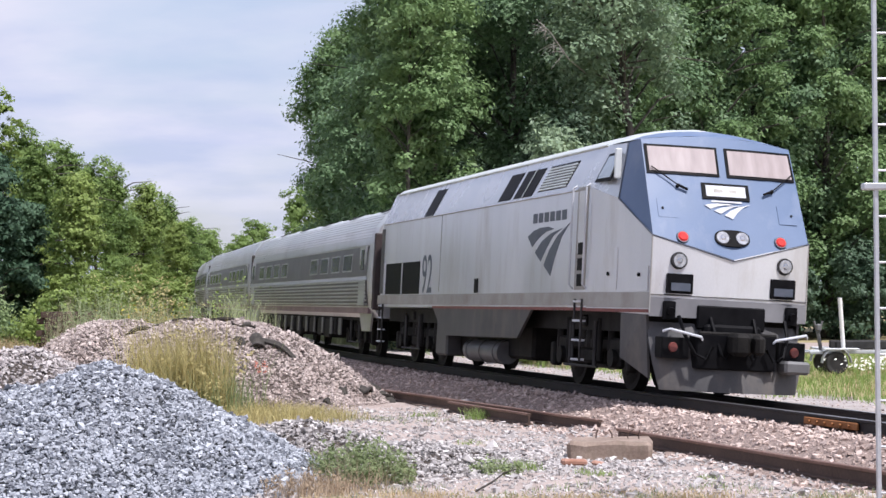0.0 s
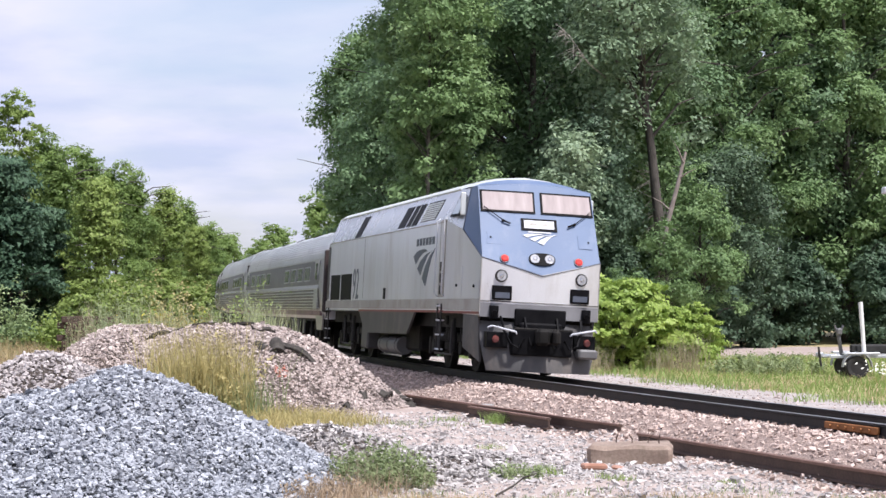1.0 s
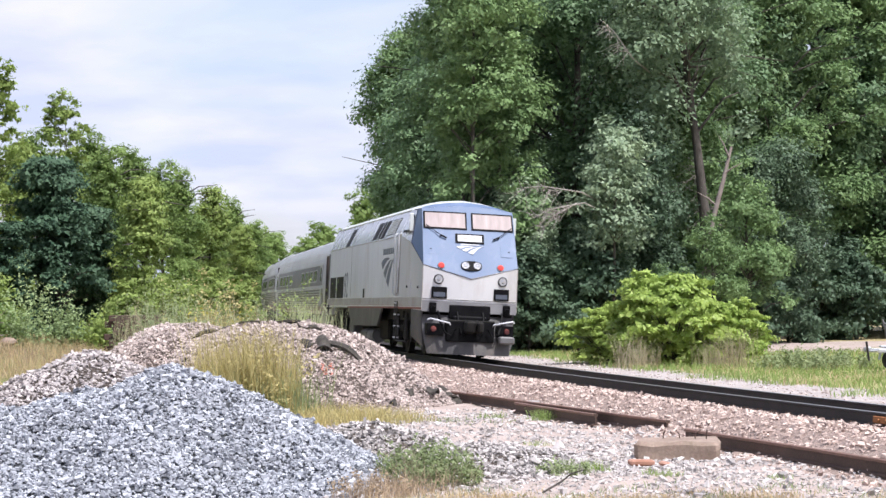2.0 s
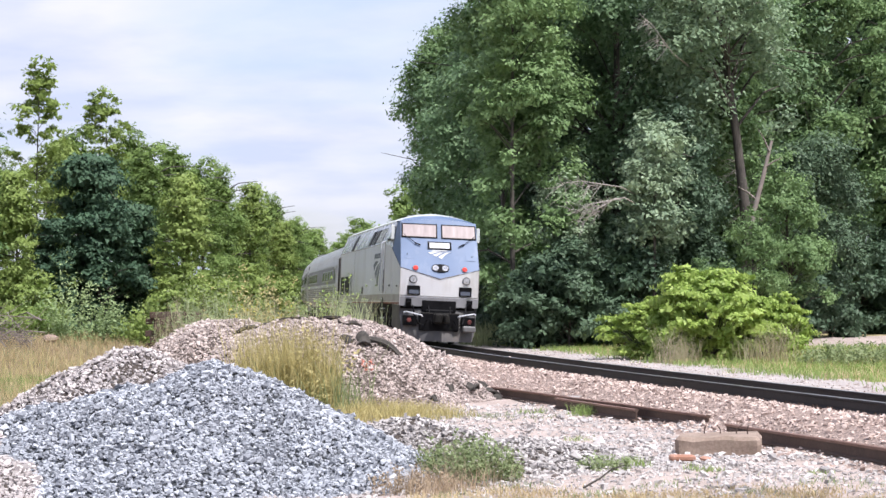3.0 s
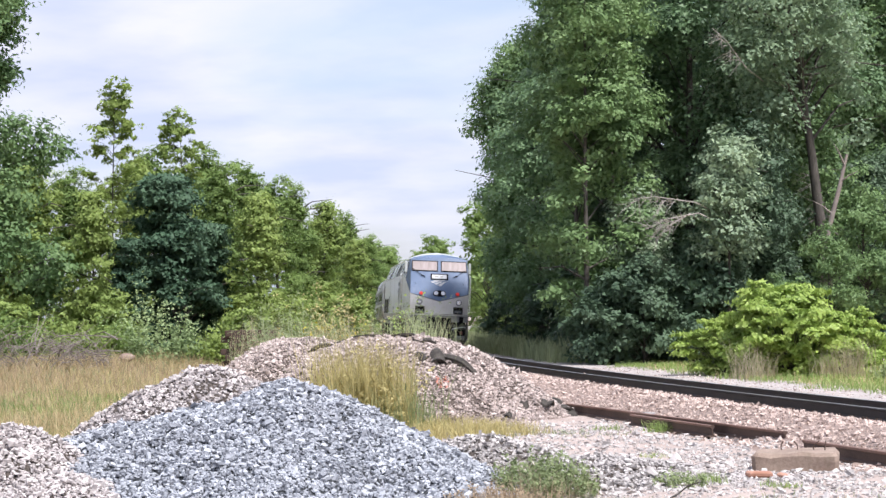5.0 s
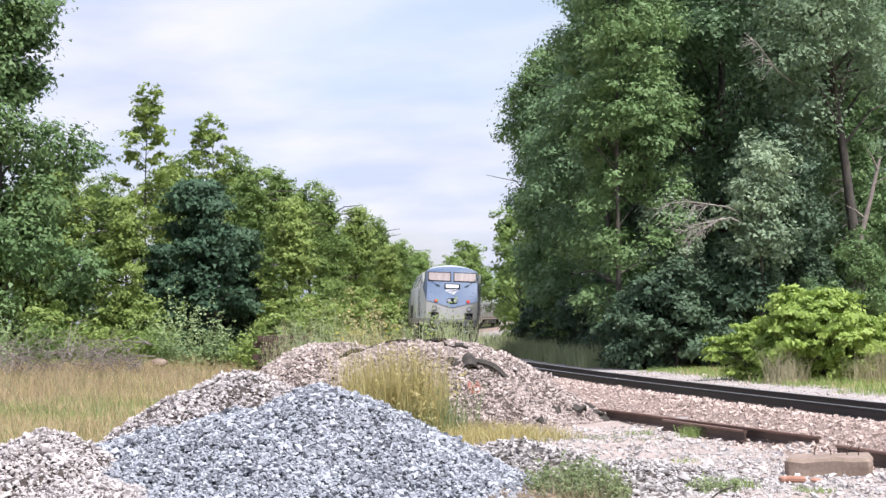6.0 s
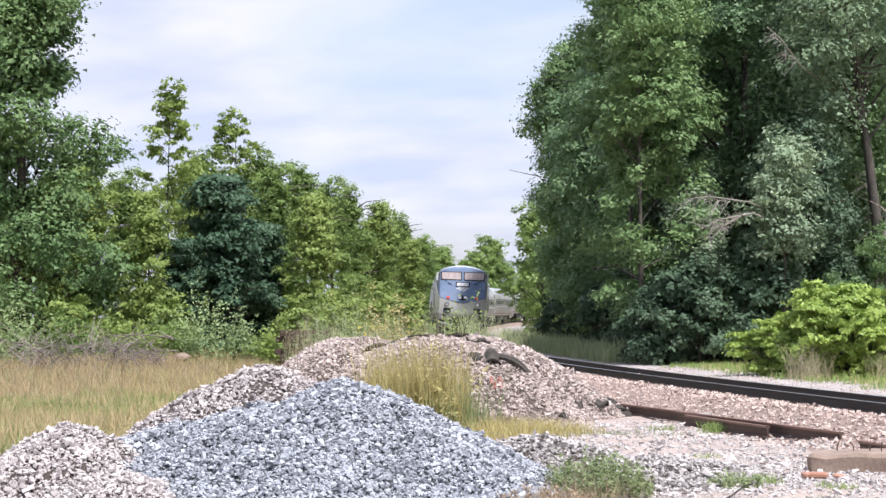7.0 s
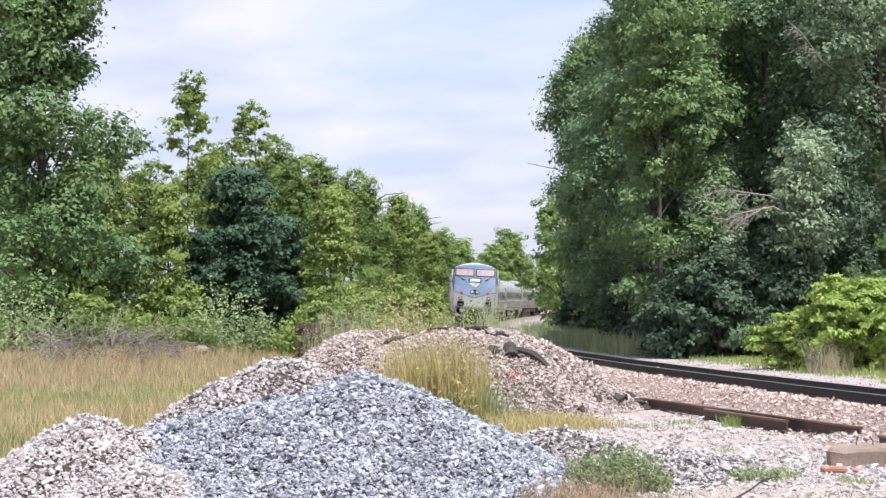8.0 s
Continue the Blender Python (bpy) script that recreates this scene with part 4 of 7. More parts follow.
        # emblem of three curved stripes, and plain bars for the lettering
        for outline in EMBLEM:
            side_plate(loco, "emblem_stripe", M_DECAL, x, outline, "dark-blue swept emblem stripe", 0.006)
        for k in range(6):
            y = 3.80 + 0.345 * k
            side_plate(loco, "lettering_bar", M_DECAL, x, [(y, 2.80), (y + 0.26, 2.80), (y + 0.26, 2.97), (y, 2.97)], "", 0.005)
        m = pose(x + sgn * 0.004, 14.30 if sgn < 0 else 13.05, 1.60, 90, 0, -90 if sgn < 0 else 90)
        writing("road_number", "92", 1.04, M_DECAL, loco, m @ Matrix.Diagonal((0.95, 1.15, 1, 1)), "dark-blue painted number 92")
    # rear bellows toward the train
    part("rear_bellows", Shape().box(-0.9, 0.9, LOCO_LENGTH, LOCO_LENGTH + 0.5, 1.2, 3.5, bevel=0.1), M_UNDER, loco)
    part("underframe", Shape().box(-1.2, 1.2, 0.4, LOCO_LENGTH - 0.2, 0.95, 1.27).box(-1.1, 1.1, 6.8, 12.2, 0.34, 1.0, bevel=0.06), M_UNDER, loco)
    truck(loco, 3.45, 2.76)
    truck(loco, 16.1, 2.76)
    return loco


CAR_LENGTH = 25.3


def make_coach():
    """A fluted stainless coach, round in section, with a dark window band."""
    coach = empty("passenger_coach", "fluted stainless-steel passenger coach with a dark window band", "coach", "coaches of the train")
    prof = [(1.28, 1.00), (1.46, 1.25), (1.535, 1.7), (1.55, 2.1), (1.53, 2.6), (1.48, 2.95), (1.38, 3.25), (1.15, 3.58), (0.75, 3.80), (0.35, 3.87), (0, 3.885)]
    full = prof + [(-x, z) for x, z in prof[-2::-1]]
    shell = Shape()
    ys = [0.0, 0.22, 8.0, 16.0, CAR_LENGTH - 0.22, CAR_LENGTH]
    rings = [ring([(x * (0.955 if k in (0, 5) else 1), y, z) for x, z in full]) for k, y in enumerate(ys)]
    shell.loft(rings, closed=False)
    n = len(full) - 1
    for k in range(len(ys) - 1):
        for i in range(n):
            if 6 <= i <= n - 7:
                shell.m[k * n + i] = 1
    for r in (rings[0], rings[-1]):
        shell.add(r, [tuple(range(len(r)))], 0)
    part("body", shell, [M_STEEL, M_CARROOF], coach, "round-sided stainless body", smooth=30)
    ribs = Shape()
    for sgn in (-1, 1):
        # flutes below the windows and along the upper side
        for k in range(7):
            z = 1.34 + 0.095 * k
            x = np.interp(z, [1.25, 1.7, 2.1], [1.46, 1.535, 1.55])
            ribs.loft([[Vector((sgn * (x + dx), y, z + dz)) for dx, dz in ((-0.02, -0.034), (0.045, -0.016), (0.045, 0.012), (-0.02, 0.022))] for y in (0.3, CAR_LENGTH - 0.3)])
        for k in range(9):
            z = 3.02 + 0.075 * k
            x = np.interp(z, [2.95, 3.25, 3.58, 3.80], [1.48, 1.38, 1.15, 0.75])
            ribs.loft([[Vector((sgn * (x + dx), y, z + dz)) for dx, dz in ((-0.02, -0.02), (0.012, -0.004), (0.004, 0.018), (-0.02, 0.02))] for y in (0.3, CAR_LENGTH - 0.3)])
    # a strip in the window band's dark colour stands for shade between the flutes
    for sgn in (-1, 1):
        back = Shape().loft([[Vector((sgn * (x + 0.008), y, z)) for x, z in ((1.468, 1.28), (1.535, 1.7), (1.546, 1.93))] for y in (0.3, CAR_LENGTH - 0.3)], closed=False)
        part("fluting_recess", back, M_BAND, coach, "dark backing that stands for shade between the flutes")
    part("fluting", ribs, M_STEEL, coach, "polished horizontal flutes", kind="stuff")
    for sgn in (-1, 1):
        band = Shape().loft([[Vector((sgn * (x + 0.006), y, z)) for x, z in ((1.551, 2.04), (1.549, 2.3), (1.532, 2.6), (1.508, 2.78))] for y in (0.32, CAR_LENGTH - 0.32)], closed=False)
        part("window_band", band, M_BAND, coach, "dark grey window band", smooth=40)
        for z, h, mat in ((1.95, 0.07, M_WHITE), (2.79, 0.04, M_STEEL)):
            x = np.interp(z, [2.1, 2.6, 2.95], [1.55, 1.53, 1.48])
            part("trim_strip", Shape().box(*sorted((sgn * (x - 0.02), sgn * (x + 0.014))), 0.32, CAR_LENGTH - 0.32, z, z + h), mat, coach)
        part("lower_stripe", Shape().box(*sorted((sgn * 1.40, sgn * 1.475)), 0.32, CAR_LENGTH - 0.32, 1.10, 1.25), M_FADEDRED, coach, "faded dull-red sill stripe")
        for y in (2.6, 4.6, 6.6, 8.6, 15.1, 17.1, 19.1, 21.1):
            w = part("window", Shape().plate([(sgn * 1.552, y, 2.17), (sgn * 1.552, y + 1.45, 2.17), (sgn * 1.528, y + 1.45, 2.63), (sgn * 1.528, y, 2.63)], (sgn * 0.012, 0, 0)), M_STEEL, coach, "bright-framed window")
            part("pane", Shape().plate([(sgn * 1.552, y + 0.1, 2.205), (sgn * 1.552, y + 1.35, 2.205), (sgn * 1.532, y + 1.35, 2.595), (sgn * 1.532, y + 0.1, 2.595)], (sgn * 0.018, 0, 0)), M_GLASS, w)
        for y in (0.55, CAR_LENGTH - 1.45):
            door = part("side_door", Shape().plate([(sgn * 1.53, y, 1.3), (sgn * 1.53, y + 0.9, 1.3), (sgn * 1.52, y + 0.9, 2.8), (sgn * 1.52, y, 2.8)], (sgn * 0.03, 0, 0)), M_STEEL, coach, "steel side door")
            part("pane", Shape().plate([(sgn * 1.55, y + 0.25, 2.2), (sgn * 1.55, y + 0.65, 2.2), (sgn * 1.54, y + 0.65, 2.7), (sgn * 1.54, y + 0.25, 2.7)], (sgn * 0.02, 0, 0)), M_GLASS, door)
            part("corner_sill", Shape().plate([(sgn * 1.40, y - 0.4, 1.2), (sgn * 1.40, y + 1.5, 1.2), (sgn * 1.38, y + 1.1, 0.66), (sgn * 1.38, y - 0.1, 0.66)], (-sgn * 0.05, 0, 0)), M_STEEL, coach)
    for y in (-0.0, CAR_LENGTH):
        d = -0.32 if y == 0 else 0.32
        bell = Shape().box(-0.75, 0.75, *sorted((y, y + d)), 1.1, 3.45, bevel=0.08)
        part("gangway_bellows", bell, M_UNDER, coach, "black gangway bellows")
        for sgn in (-1, 1):
            frame_ring = Shape().box(*sorted((sgn * 1.2, sgn * 1.46)), *sorted((y - d * 0.05, y + d * 0.45)), 1.2, 3.1, bevel=0.03)
            part("end_post", frame_ring, M_ENDPOST, coach, "dull dark-red end post")
    gear = Shape().box(-1.25, 1.25, 0.2, CAR_LENGTH - 0.2, 0.92, 1.05)
    rng = random.Random(3)
    y = 6.2
    while y < CAR_LENGTH - 6.5:
        w = rng.uniform(0.5, 1.6)
        for sgn in (-1, 1):
            gear.box(*sorted((sgn * 0.6, sgn * 1.32)), y, y + w, rng.uniform(0.38, 0.6), 0.95, bevel=0.04)
        y += w + rng.uniform(0.1, 0.4)
    part("underframe", gear, M_UNDER, coach, "black underframe with equipment boxes")
    for k in range(9):
        y = 5.0 + k * 1.6
        for sgn in (-1, 1):
            pale = Shape().box(*sorted((sgn * 1.33, sgn * 1.37)), y, y + rng.uniform(0.15, 0.5), 0.5, 0.96, bevel=0.01)
            part("equipment_cover", pale, M_TANK, coach, "grey equipment cover")
    for k in range(5):
        part("roof_vent", Shape().box(-0.35, 0.35, 3.0 + 4.6 * k, 3.7 + 4.6 * k, 3.84, 3.95, bevel=0.03), M_CARROOF, coach)
        for sgn in (-1, 1):
            part("roof_slot", Shape().plate([(sgn * 1.02, 1.2 + 4.9 * k, 3.69), (sgn * 1.02, 1.75 + 4.9 * k, 3.69), (sgn * 0.8, 1.75 + 4.9 * k, 3.80), (sgn * 0.8, 1.2 + 4.9 * k, 3.80)], (0, 0, 0.02)), M_BLACK, coach)
    truck(coach, 3.4, 2.6)
    truck(coach, CAR_LENGTH - 3.4, 2.6)
    return coach


LOCO = make_locomotive()
COACHES = [make_coach()]
FIRST_SPIN = list(SPINNING)
for _k in range(5):
    COACHES.append(copy_thing(COACHES[0], pose(0, 60 + 26 * _k, 0)))


def run(t):
    """How far the train's end has gone along the track at t seconds."""
    return -0.2 + 11.28 * t + 0.04 * t * t


def vehicle_pose(s, fore, aft):
    """A vehicle whose front is at s and whose trucks stand fore and aft metres behind it."""
    a, _ = on_track(s + fore)
    b, _ = on_track(s + aft)
    d = b - a
    turn = -math.degrees(math.atan2(d.x, d.y))
    along = d.normalized()
    p = a - along * fore
    return pose(p.x, p.y, p.z, 0, CANT, turn)


def motions():
    times = [k * 0.25 for k in range(33)]
    walk(LOCO, [(t, vehicle_pose(run(t), 3.45, 16.1)) for t in times])
    for k, coach in enumerate(COACHES):
        gap = LOCO_LENGTH + 0.75 + k * (CAR_LENGTH + 0.65)
        walk(coach, [(t, vehicle_pose(run(t) + gap, 3.4, CAR_LENGTH - 3.4)) for t in times])
    steps = [k / 15 for k in range(121)]
    for ob in FIRST_SPIN:
        x, y, z = ob.location
        walk(ob, [(t, pose(x, y, z, math.degrees(-run(t) / 0.515))) for t in steps])

# ---- loose stone, piles and the yard's things ----
BLOCK = np.array([(x, y, z) for z in (-1, 1) for y in (-1, 1) for x in (-1, 1)], float) * 0.62
BLOCK_FACES = np.array([(0, 2, 3, 1), (4, 5, 7, 6), (0, 1, 5, 4), (2, 6, 7, 3), (0, 4, 6, 2), (1, 3, 7, 5)])


def turns(rng, n, tilt):
    """n turns of stones that have settled: any way round, tipped by about tilt radians."""
    a, b, t = rng.uniform(0, np.pi, n), rng.uniform(0, 2 * np.pi, n), rng.normal(0, tilt, n) / 2
    ca, sa, ct, sx, sy = np.cos(a), np.sin(a), np.cos(t), np.sin(t) * np.cos(b), np.sin(t) * np.sin(b)
    w, x, y, z = ct * ca, sx * ca + sy * sa, sy * ca - sx * sa, ct * sa
    return np.stack([np.stack([1 - 2 * (y * y + z * z), 2 * (x * y - z * w), 2 * (x * z + y * w)], -1),
                     np.stack([2 * (x * y + z * w), 1 - 2 * (x * x + z * z), 2 * (y * z - x * w)], -1),
                     np.stack([2 * (x * z - y * w), 2 * (y * z + x * w), 1 - 2 * (x * x + y * y)], -1)], 1)


def stones_mesh(name, places, sizes, mat, seed):
    """Angular broken stones, each its own island."""
    rng = np.random.default_rng(seed)
    n = len(places)
    v = BLOCK[None] * rng.uniform(0.65, 1.2, (n, 8, 1)) + rng.normal(0, 0.13, (n, 8, 3))
    v = v * (np.array([1.5, 0.92, 0.72]) * rng.uniform(0.75, 1.2, (n, 1, 3))) * np.asarray(sizes)[:, None, None]
    v = np.einsum("nij,nkj->nki", turns(rng, n, 0.55), v) + np.asarray(places)[:, None]
    f = BLOCK_FACES[None] + 8 * np.arange(n)[:, None, None]
    return raw_mesh(name, v.reshape(-1, 3), f.reshape(-1, 4), mat)


def heap(cx, cy, height, rx, ry, power, seed, turn=0.0):
    """The height of a heap over the ground as a function of place; below nought outside it."""
    c, s = math.cos(turn), math.sin(turn)

    def h(x, y):
        u, v = (x - cx) * c + (y - cy) * s, -(x - cx) * s + (y - cy) * c
        a = np.arctan2(v, u)
        edge = 1 + 0.07 * np.sin(3 * a + seed) + 0.05 * np.sin(5 * a - 2 * seed) + 0.03 * np.sin(9 * a + seed)
        d = np.hypot(u / rx, v / ry) / edge
        return height * (1.04 - d ** power - 0.04 * np.exp(-(d / 0.2) ** 2)) + 0.035 * bumps(x, y, 0.5, seed) + 0.015 * bumps(x, y, 0.17, seed + 1)
    return h


def pile(name, heaps, area, stone, spread, mats, label, seed, count, category="stone heap", single=(0, 0, 0)):
    """Heaps run together: a core, coloured dark for the shade between stones, and its loose stones. mats: of the core
    and the stones; single: where on the near slope, and how many, the stones are single.
    """
    x0, x1, y0, y1 = area
    step = 0.09
    xs, ys = np.arange(x0, x1, step), np.arange(y0, y1, step)
    gx, gy = np.meshgrid(xs, ys)

    def top(x, y):
        z = np.max([h(x, y) for h in heaps], 0)
        return z
    gz = top(gx, gy)
    low = ground_height(gx, gy)
    z = np.where(gz > 0.0, low + gz, low - 0.12)
    idx = np.arange(gx.size).reshape(gx.shape)
    faces = np.stack([idx[:-1, :-1], idx[:-1, 1:], idx[1:, 1:], idx[1:, :-1]], -1).reshape(-1, 4)
    keep = (gz.ravel()[faces] > -0.25).any(1)
    used, inv = np.unique(faces[keep], return_inverse=True)
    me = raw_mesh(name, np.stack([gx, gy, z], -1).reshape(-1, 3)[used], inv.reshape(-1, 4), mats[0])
    me.polygons.foreach_set("use_smooth", [True] * len(me.polygons))
    ob = tagged(new(name, me), label, category)
    rng = np.random.default_rng(seed)
    px, py = rng.uniform(x0, x1, count * 3), rng.uniform(y0, y1, count * 3)
    h = top(px, py)
    # fewer lie on the far slope
    ok = (h > -0.02) & ((py < (y0 + y1) / 2 + 0.9) | (rng.random(len(px)) < 0.3))
    px, py, h = px[ok][:count], py[ok][:count], h[ok][:count]
    size = stone * rng.lognormal(0, spread, len(px))
    pz = ground_height(px, py) + np.maximum(h, 0) + size * rng.uniform(-0.2, 1.3, len(px))
    places = np.stack([px, py, pz], -1)
    # the stones of the near slope lie there one by one, the rest in one layer
    near = np.argsort(np.abs(py - (y0 + single[0])) + 2 * np.abs(px - single[1]))[: single[2]]
    rest = np.ones(len(px), bool)
    rest[near] = False
    part("stone_layer", stones_mesh("stone_layer", places[rest], size[rest], mats[1], seed), mats[1], ob, "loose broken stones", kind="stuff")
    kinds = [stones_mesh("stone", np.zeros((1, 3)), [1.0], mats[1], seed * 50 + k) for k in range(14)]
    for i in near:
        one = part("stone", kinds[i % 14], mats[1], ob)
        one.matrix_basis = pose(px[i], py[i], pz[i], rng.normal(0, 25), rng.normal(0, 25), rng.uniform(0, 360)) @ Matrix.Scale(size[i], 4)
    return ob


def scatter(name, count, area, test, stone, spread, mat, label, category, seed, sink=0.2):
    rng = np.random.default_rng(seed)
    x, y = rng.uniform(area[0], area[1], count * 2), rng.uniform(area[2], area[3], count * 2)
    ok = test(x, y, rng.uniform(0, 1, len(x)))
    x, y = x[ok][:count], y[ok][:count]
    size = stone * rng.lognormal(0, spread, len(x))
    z = ground_height(x, y) + size * rng.uniform(-0.3, 1 - sink * 2, len(x))
    return tagged(new(name, stones_mesh(name, np.stack([x, y, z], -1), size, mat, seed)), label, category, kind="stuff")


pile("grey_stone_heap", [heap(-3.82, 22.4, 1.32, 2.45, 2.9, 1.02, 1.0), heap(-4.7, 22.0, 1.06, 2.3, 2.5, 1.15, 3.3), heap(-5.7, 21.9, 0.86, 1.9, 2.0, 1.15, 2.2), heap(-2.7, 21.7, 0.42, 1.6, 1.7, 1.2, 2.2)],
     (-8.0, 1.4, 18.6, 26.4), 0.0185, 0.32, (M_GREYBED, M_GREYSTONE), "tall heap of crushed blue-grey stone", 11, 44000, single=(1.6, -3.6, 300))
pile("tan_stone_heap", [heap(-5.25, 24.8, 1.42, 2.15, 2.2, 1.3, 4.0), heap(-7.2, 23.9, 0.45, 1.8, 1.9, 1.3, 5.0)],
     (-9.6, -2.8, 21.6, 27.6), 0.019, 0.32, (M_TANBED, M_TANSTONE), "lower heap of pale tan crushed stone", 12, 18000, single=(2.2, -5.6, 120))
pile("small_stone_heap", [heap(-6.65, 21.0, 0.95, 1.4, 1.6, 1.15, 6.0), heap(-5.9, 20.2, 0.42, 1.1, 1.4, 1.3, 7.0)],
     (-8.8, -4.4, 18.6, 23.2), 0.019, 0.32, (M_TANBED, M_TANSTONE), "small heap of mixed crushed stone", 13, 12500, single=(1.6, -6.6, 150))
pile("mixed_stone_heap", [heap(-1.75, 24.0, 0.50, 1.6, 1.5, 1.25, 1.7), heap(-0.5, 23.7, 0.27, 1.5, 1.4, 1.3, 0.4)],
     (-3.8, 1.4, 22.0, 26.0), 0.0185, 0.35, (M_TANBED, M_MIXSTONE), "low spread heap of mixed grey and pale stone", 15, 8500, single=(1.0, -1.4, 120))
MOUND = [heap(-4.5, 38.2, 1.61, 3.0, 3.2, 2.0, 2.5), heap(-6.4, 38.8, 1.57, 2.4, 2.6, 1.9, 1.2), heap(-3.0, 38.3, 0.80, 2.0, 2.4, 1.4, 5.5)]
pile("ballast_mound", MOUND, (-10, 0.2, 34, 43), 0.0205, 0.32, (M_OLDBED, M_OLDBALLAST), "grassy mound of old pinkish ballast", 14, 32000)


def mound_top(x, y):
    return float(np.max([h(np.array(x), np.array(y)) for h in MOUND])) + float(ground_height(x, y))


scatter("track_ballast", 46000, (-7, 8, 20, 66), lambda x, y, r: (beside_track(x, y)[1] > -2.8 + 0.6 * (r - 0.5)) & (beside_track(x, y)[1] < -0.85) & (r > 0.03 * np.clip(y - 36, 0, 26)), 0.0265, 0.3,
        M_BALLAST, "pink granite track ballast", "ballast", 21)
scatter("inner_ballast", 16000, (-4, 8, 20, 56), lambda x, y, r: (beside_track(x, y)[1] > -0.6) & (beside_track(x, y)[1] < 2.6), 0.026, 0.28, M_BALLAST, "pink granite ballast between the rails", "ballast", 22)
scatter("yard_gravel", 14000, (-3.5, 5.5, 19.2, 36.5), lambda x, y, r: (beside_track(x, y)[1] < -2.3) & (bumps(x, y, 1.1, 3) + bumps(x, y, 0.4, 8) * 0.6 > r * 2.2 - 1.4), 0.018, 0.45,
        M_MIXSTONE, "pale loose gravel trodden into the yard", "gravel", 23)
scatter("grey_spill", 16000, (-3.2, 3.4, 20.2, 27.4), lambda x, y, r: (np.hypot((x - 0.2) / 3.0, (y - 24.2) / 2.6) + 0.5 * bumps(x, y, 0.8, 5) < 0.1 + r), 0.019, 0.4,
        M_MIXSTONE, "grey stone spilled from the heap", "gravel", 24)
scatter("strip_gravel", 9000, (-5, 11, 24, 70), lambda x, y, r: (beside_track(x, y)[1] > 2.3) & (beside_track(x, y)[1] < 5.6), 0.018, 0.4, M_OLDBALLAST, "pale gravel along the far side of the track", "gravel", 25)


def loose_rail(name, a, b, top, label, turn_up=0.0):
    """A rail lying on the ground from a to b."""
    a, b = Vector((*a, top)), Vector((*b, top + turn_up))
    d = (b - a).normalized()
    side = Vector((d.y, -d.x, 0)).normalized()
    n = max(2, int((b - a).length / 0.8))
    places = [(a.lerp(b, k / n) + side * 0.01 * math.sin(k * 1.3), side, side.cross(d).normalized()) for k in range(n + 1)]
    return thing(name, rail_shape(places, (5, 6, 7, 8, 9)), [M_RUST, M_RUSTTOP], label, "rail", "loose rails", smooth=40)


def rail_end_bar(parent, at, d, side, length=0.55):
    p = Vector(at)
    m = Matrix.Translation(p) @ Matrix((side, d, side.cross(d))).transposed().to_4x4()
    shape = Shape()
    for sx in (-1, 1):
        shape.box(*sorted((sx * 0.016, sx * 0.045)), -length / 2, length / 2, -0.145, -0.05, bevel=0.01, turn=m)
    for k in range(3):
        a, b = m @ Vector((-0.07, -0.18 + 0.18 * k, -0.1)), m @ Vector((0.07, -0.18 + 0.18 * k, -0.1))
        shape.tube(a, b, 0.018, n=6)
    part("joint_plate", shape, M_RUST, parent, "bolted joint plate")


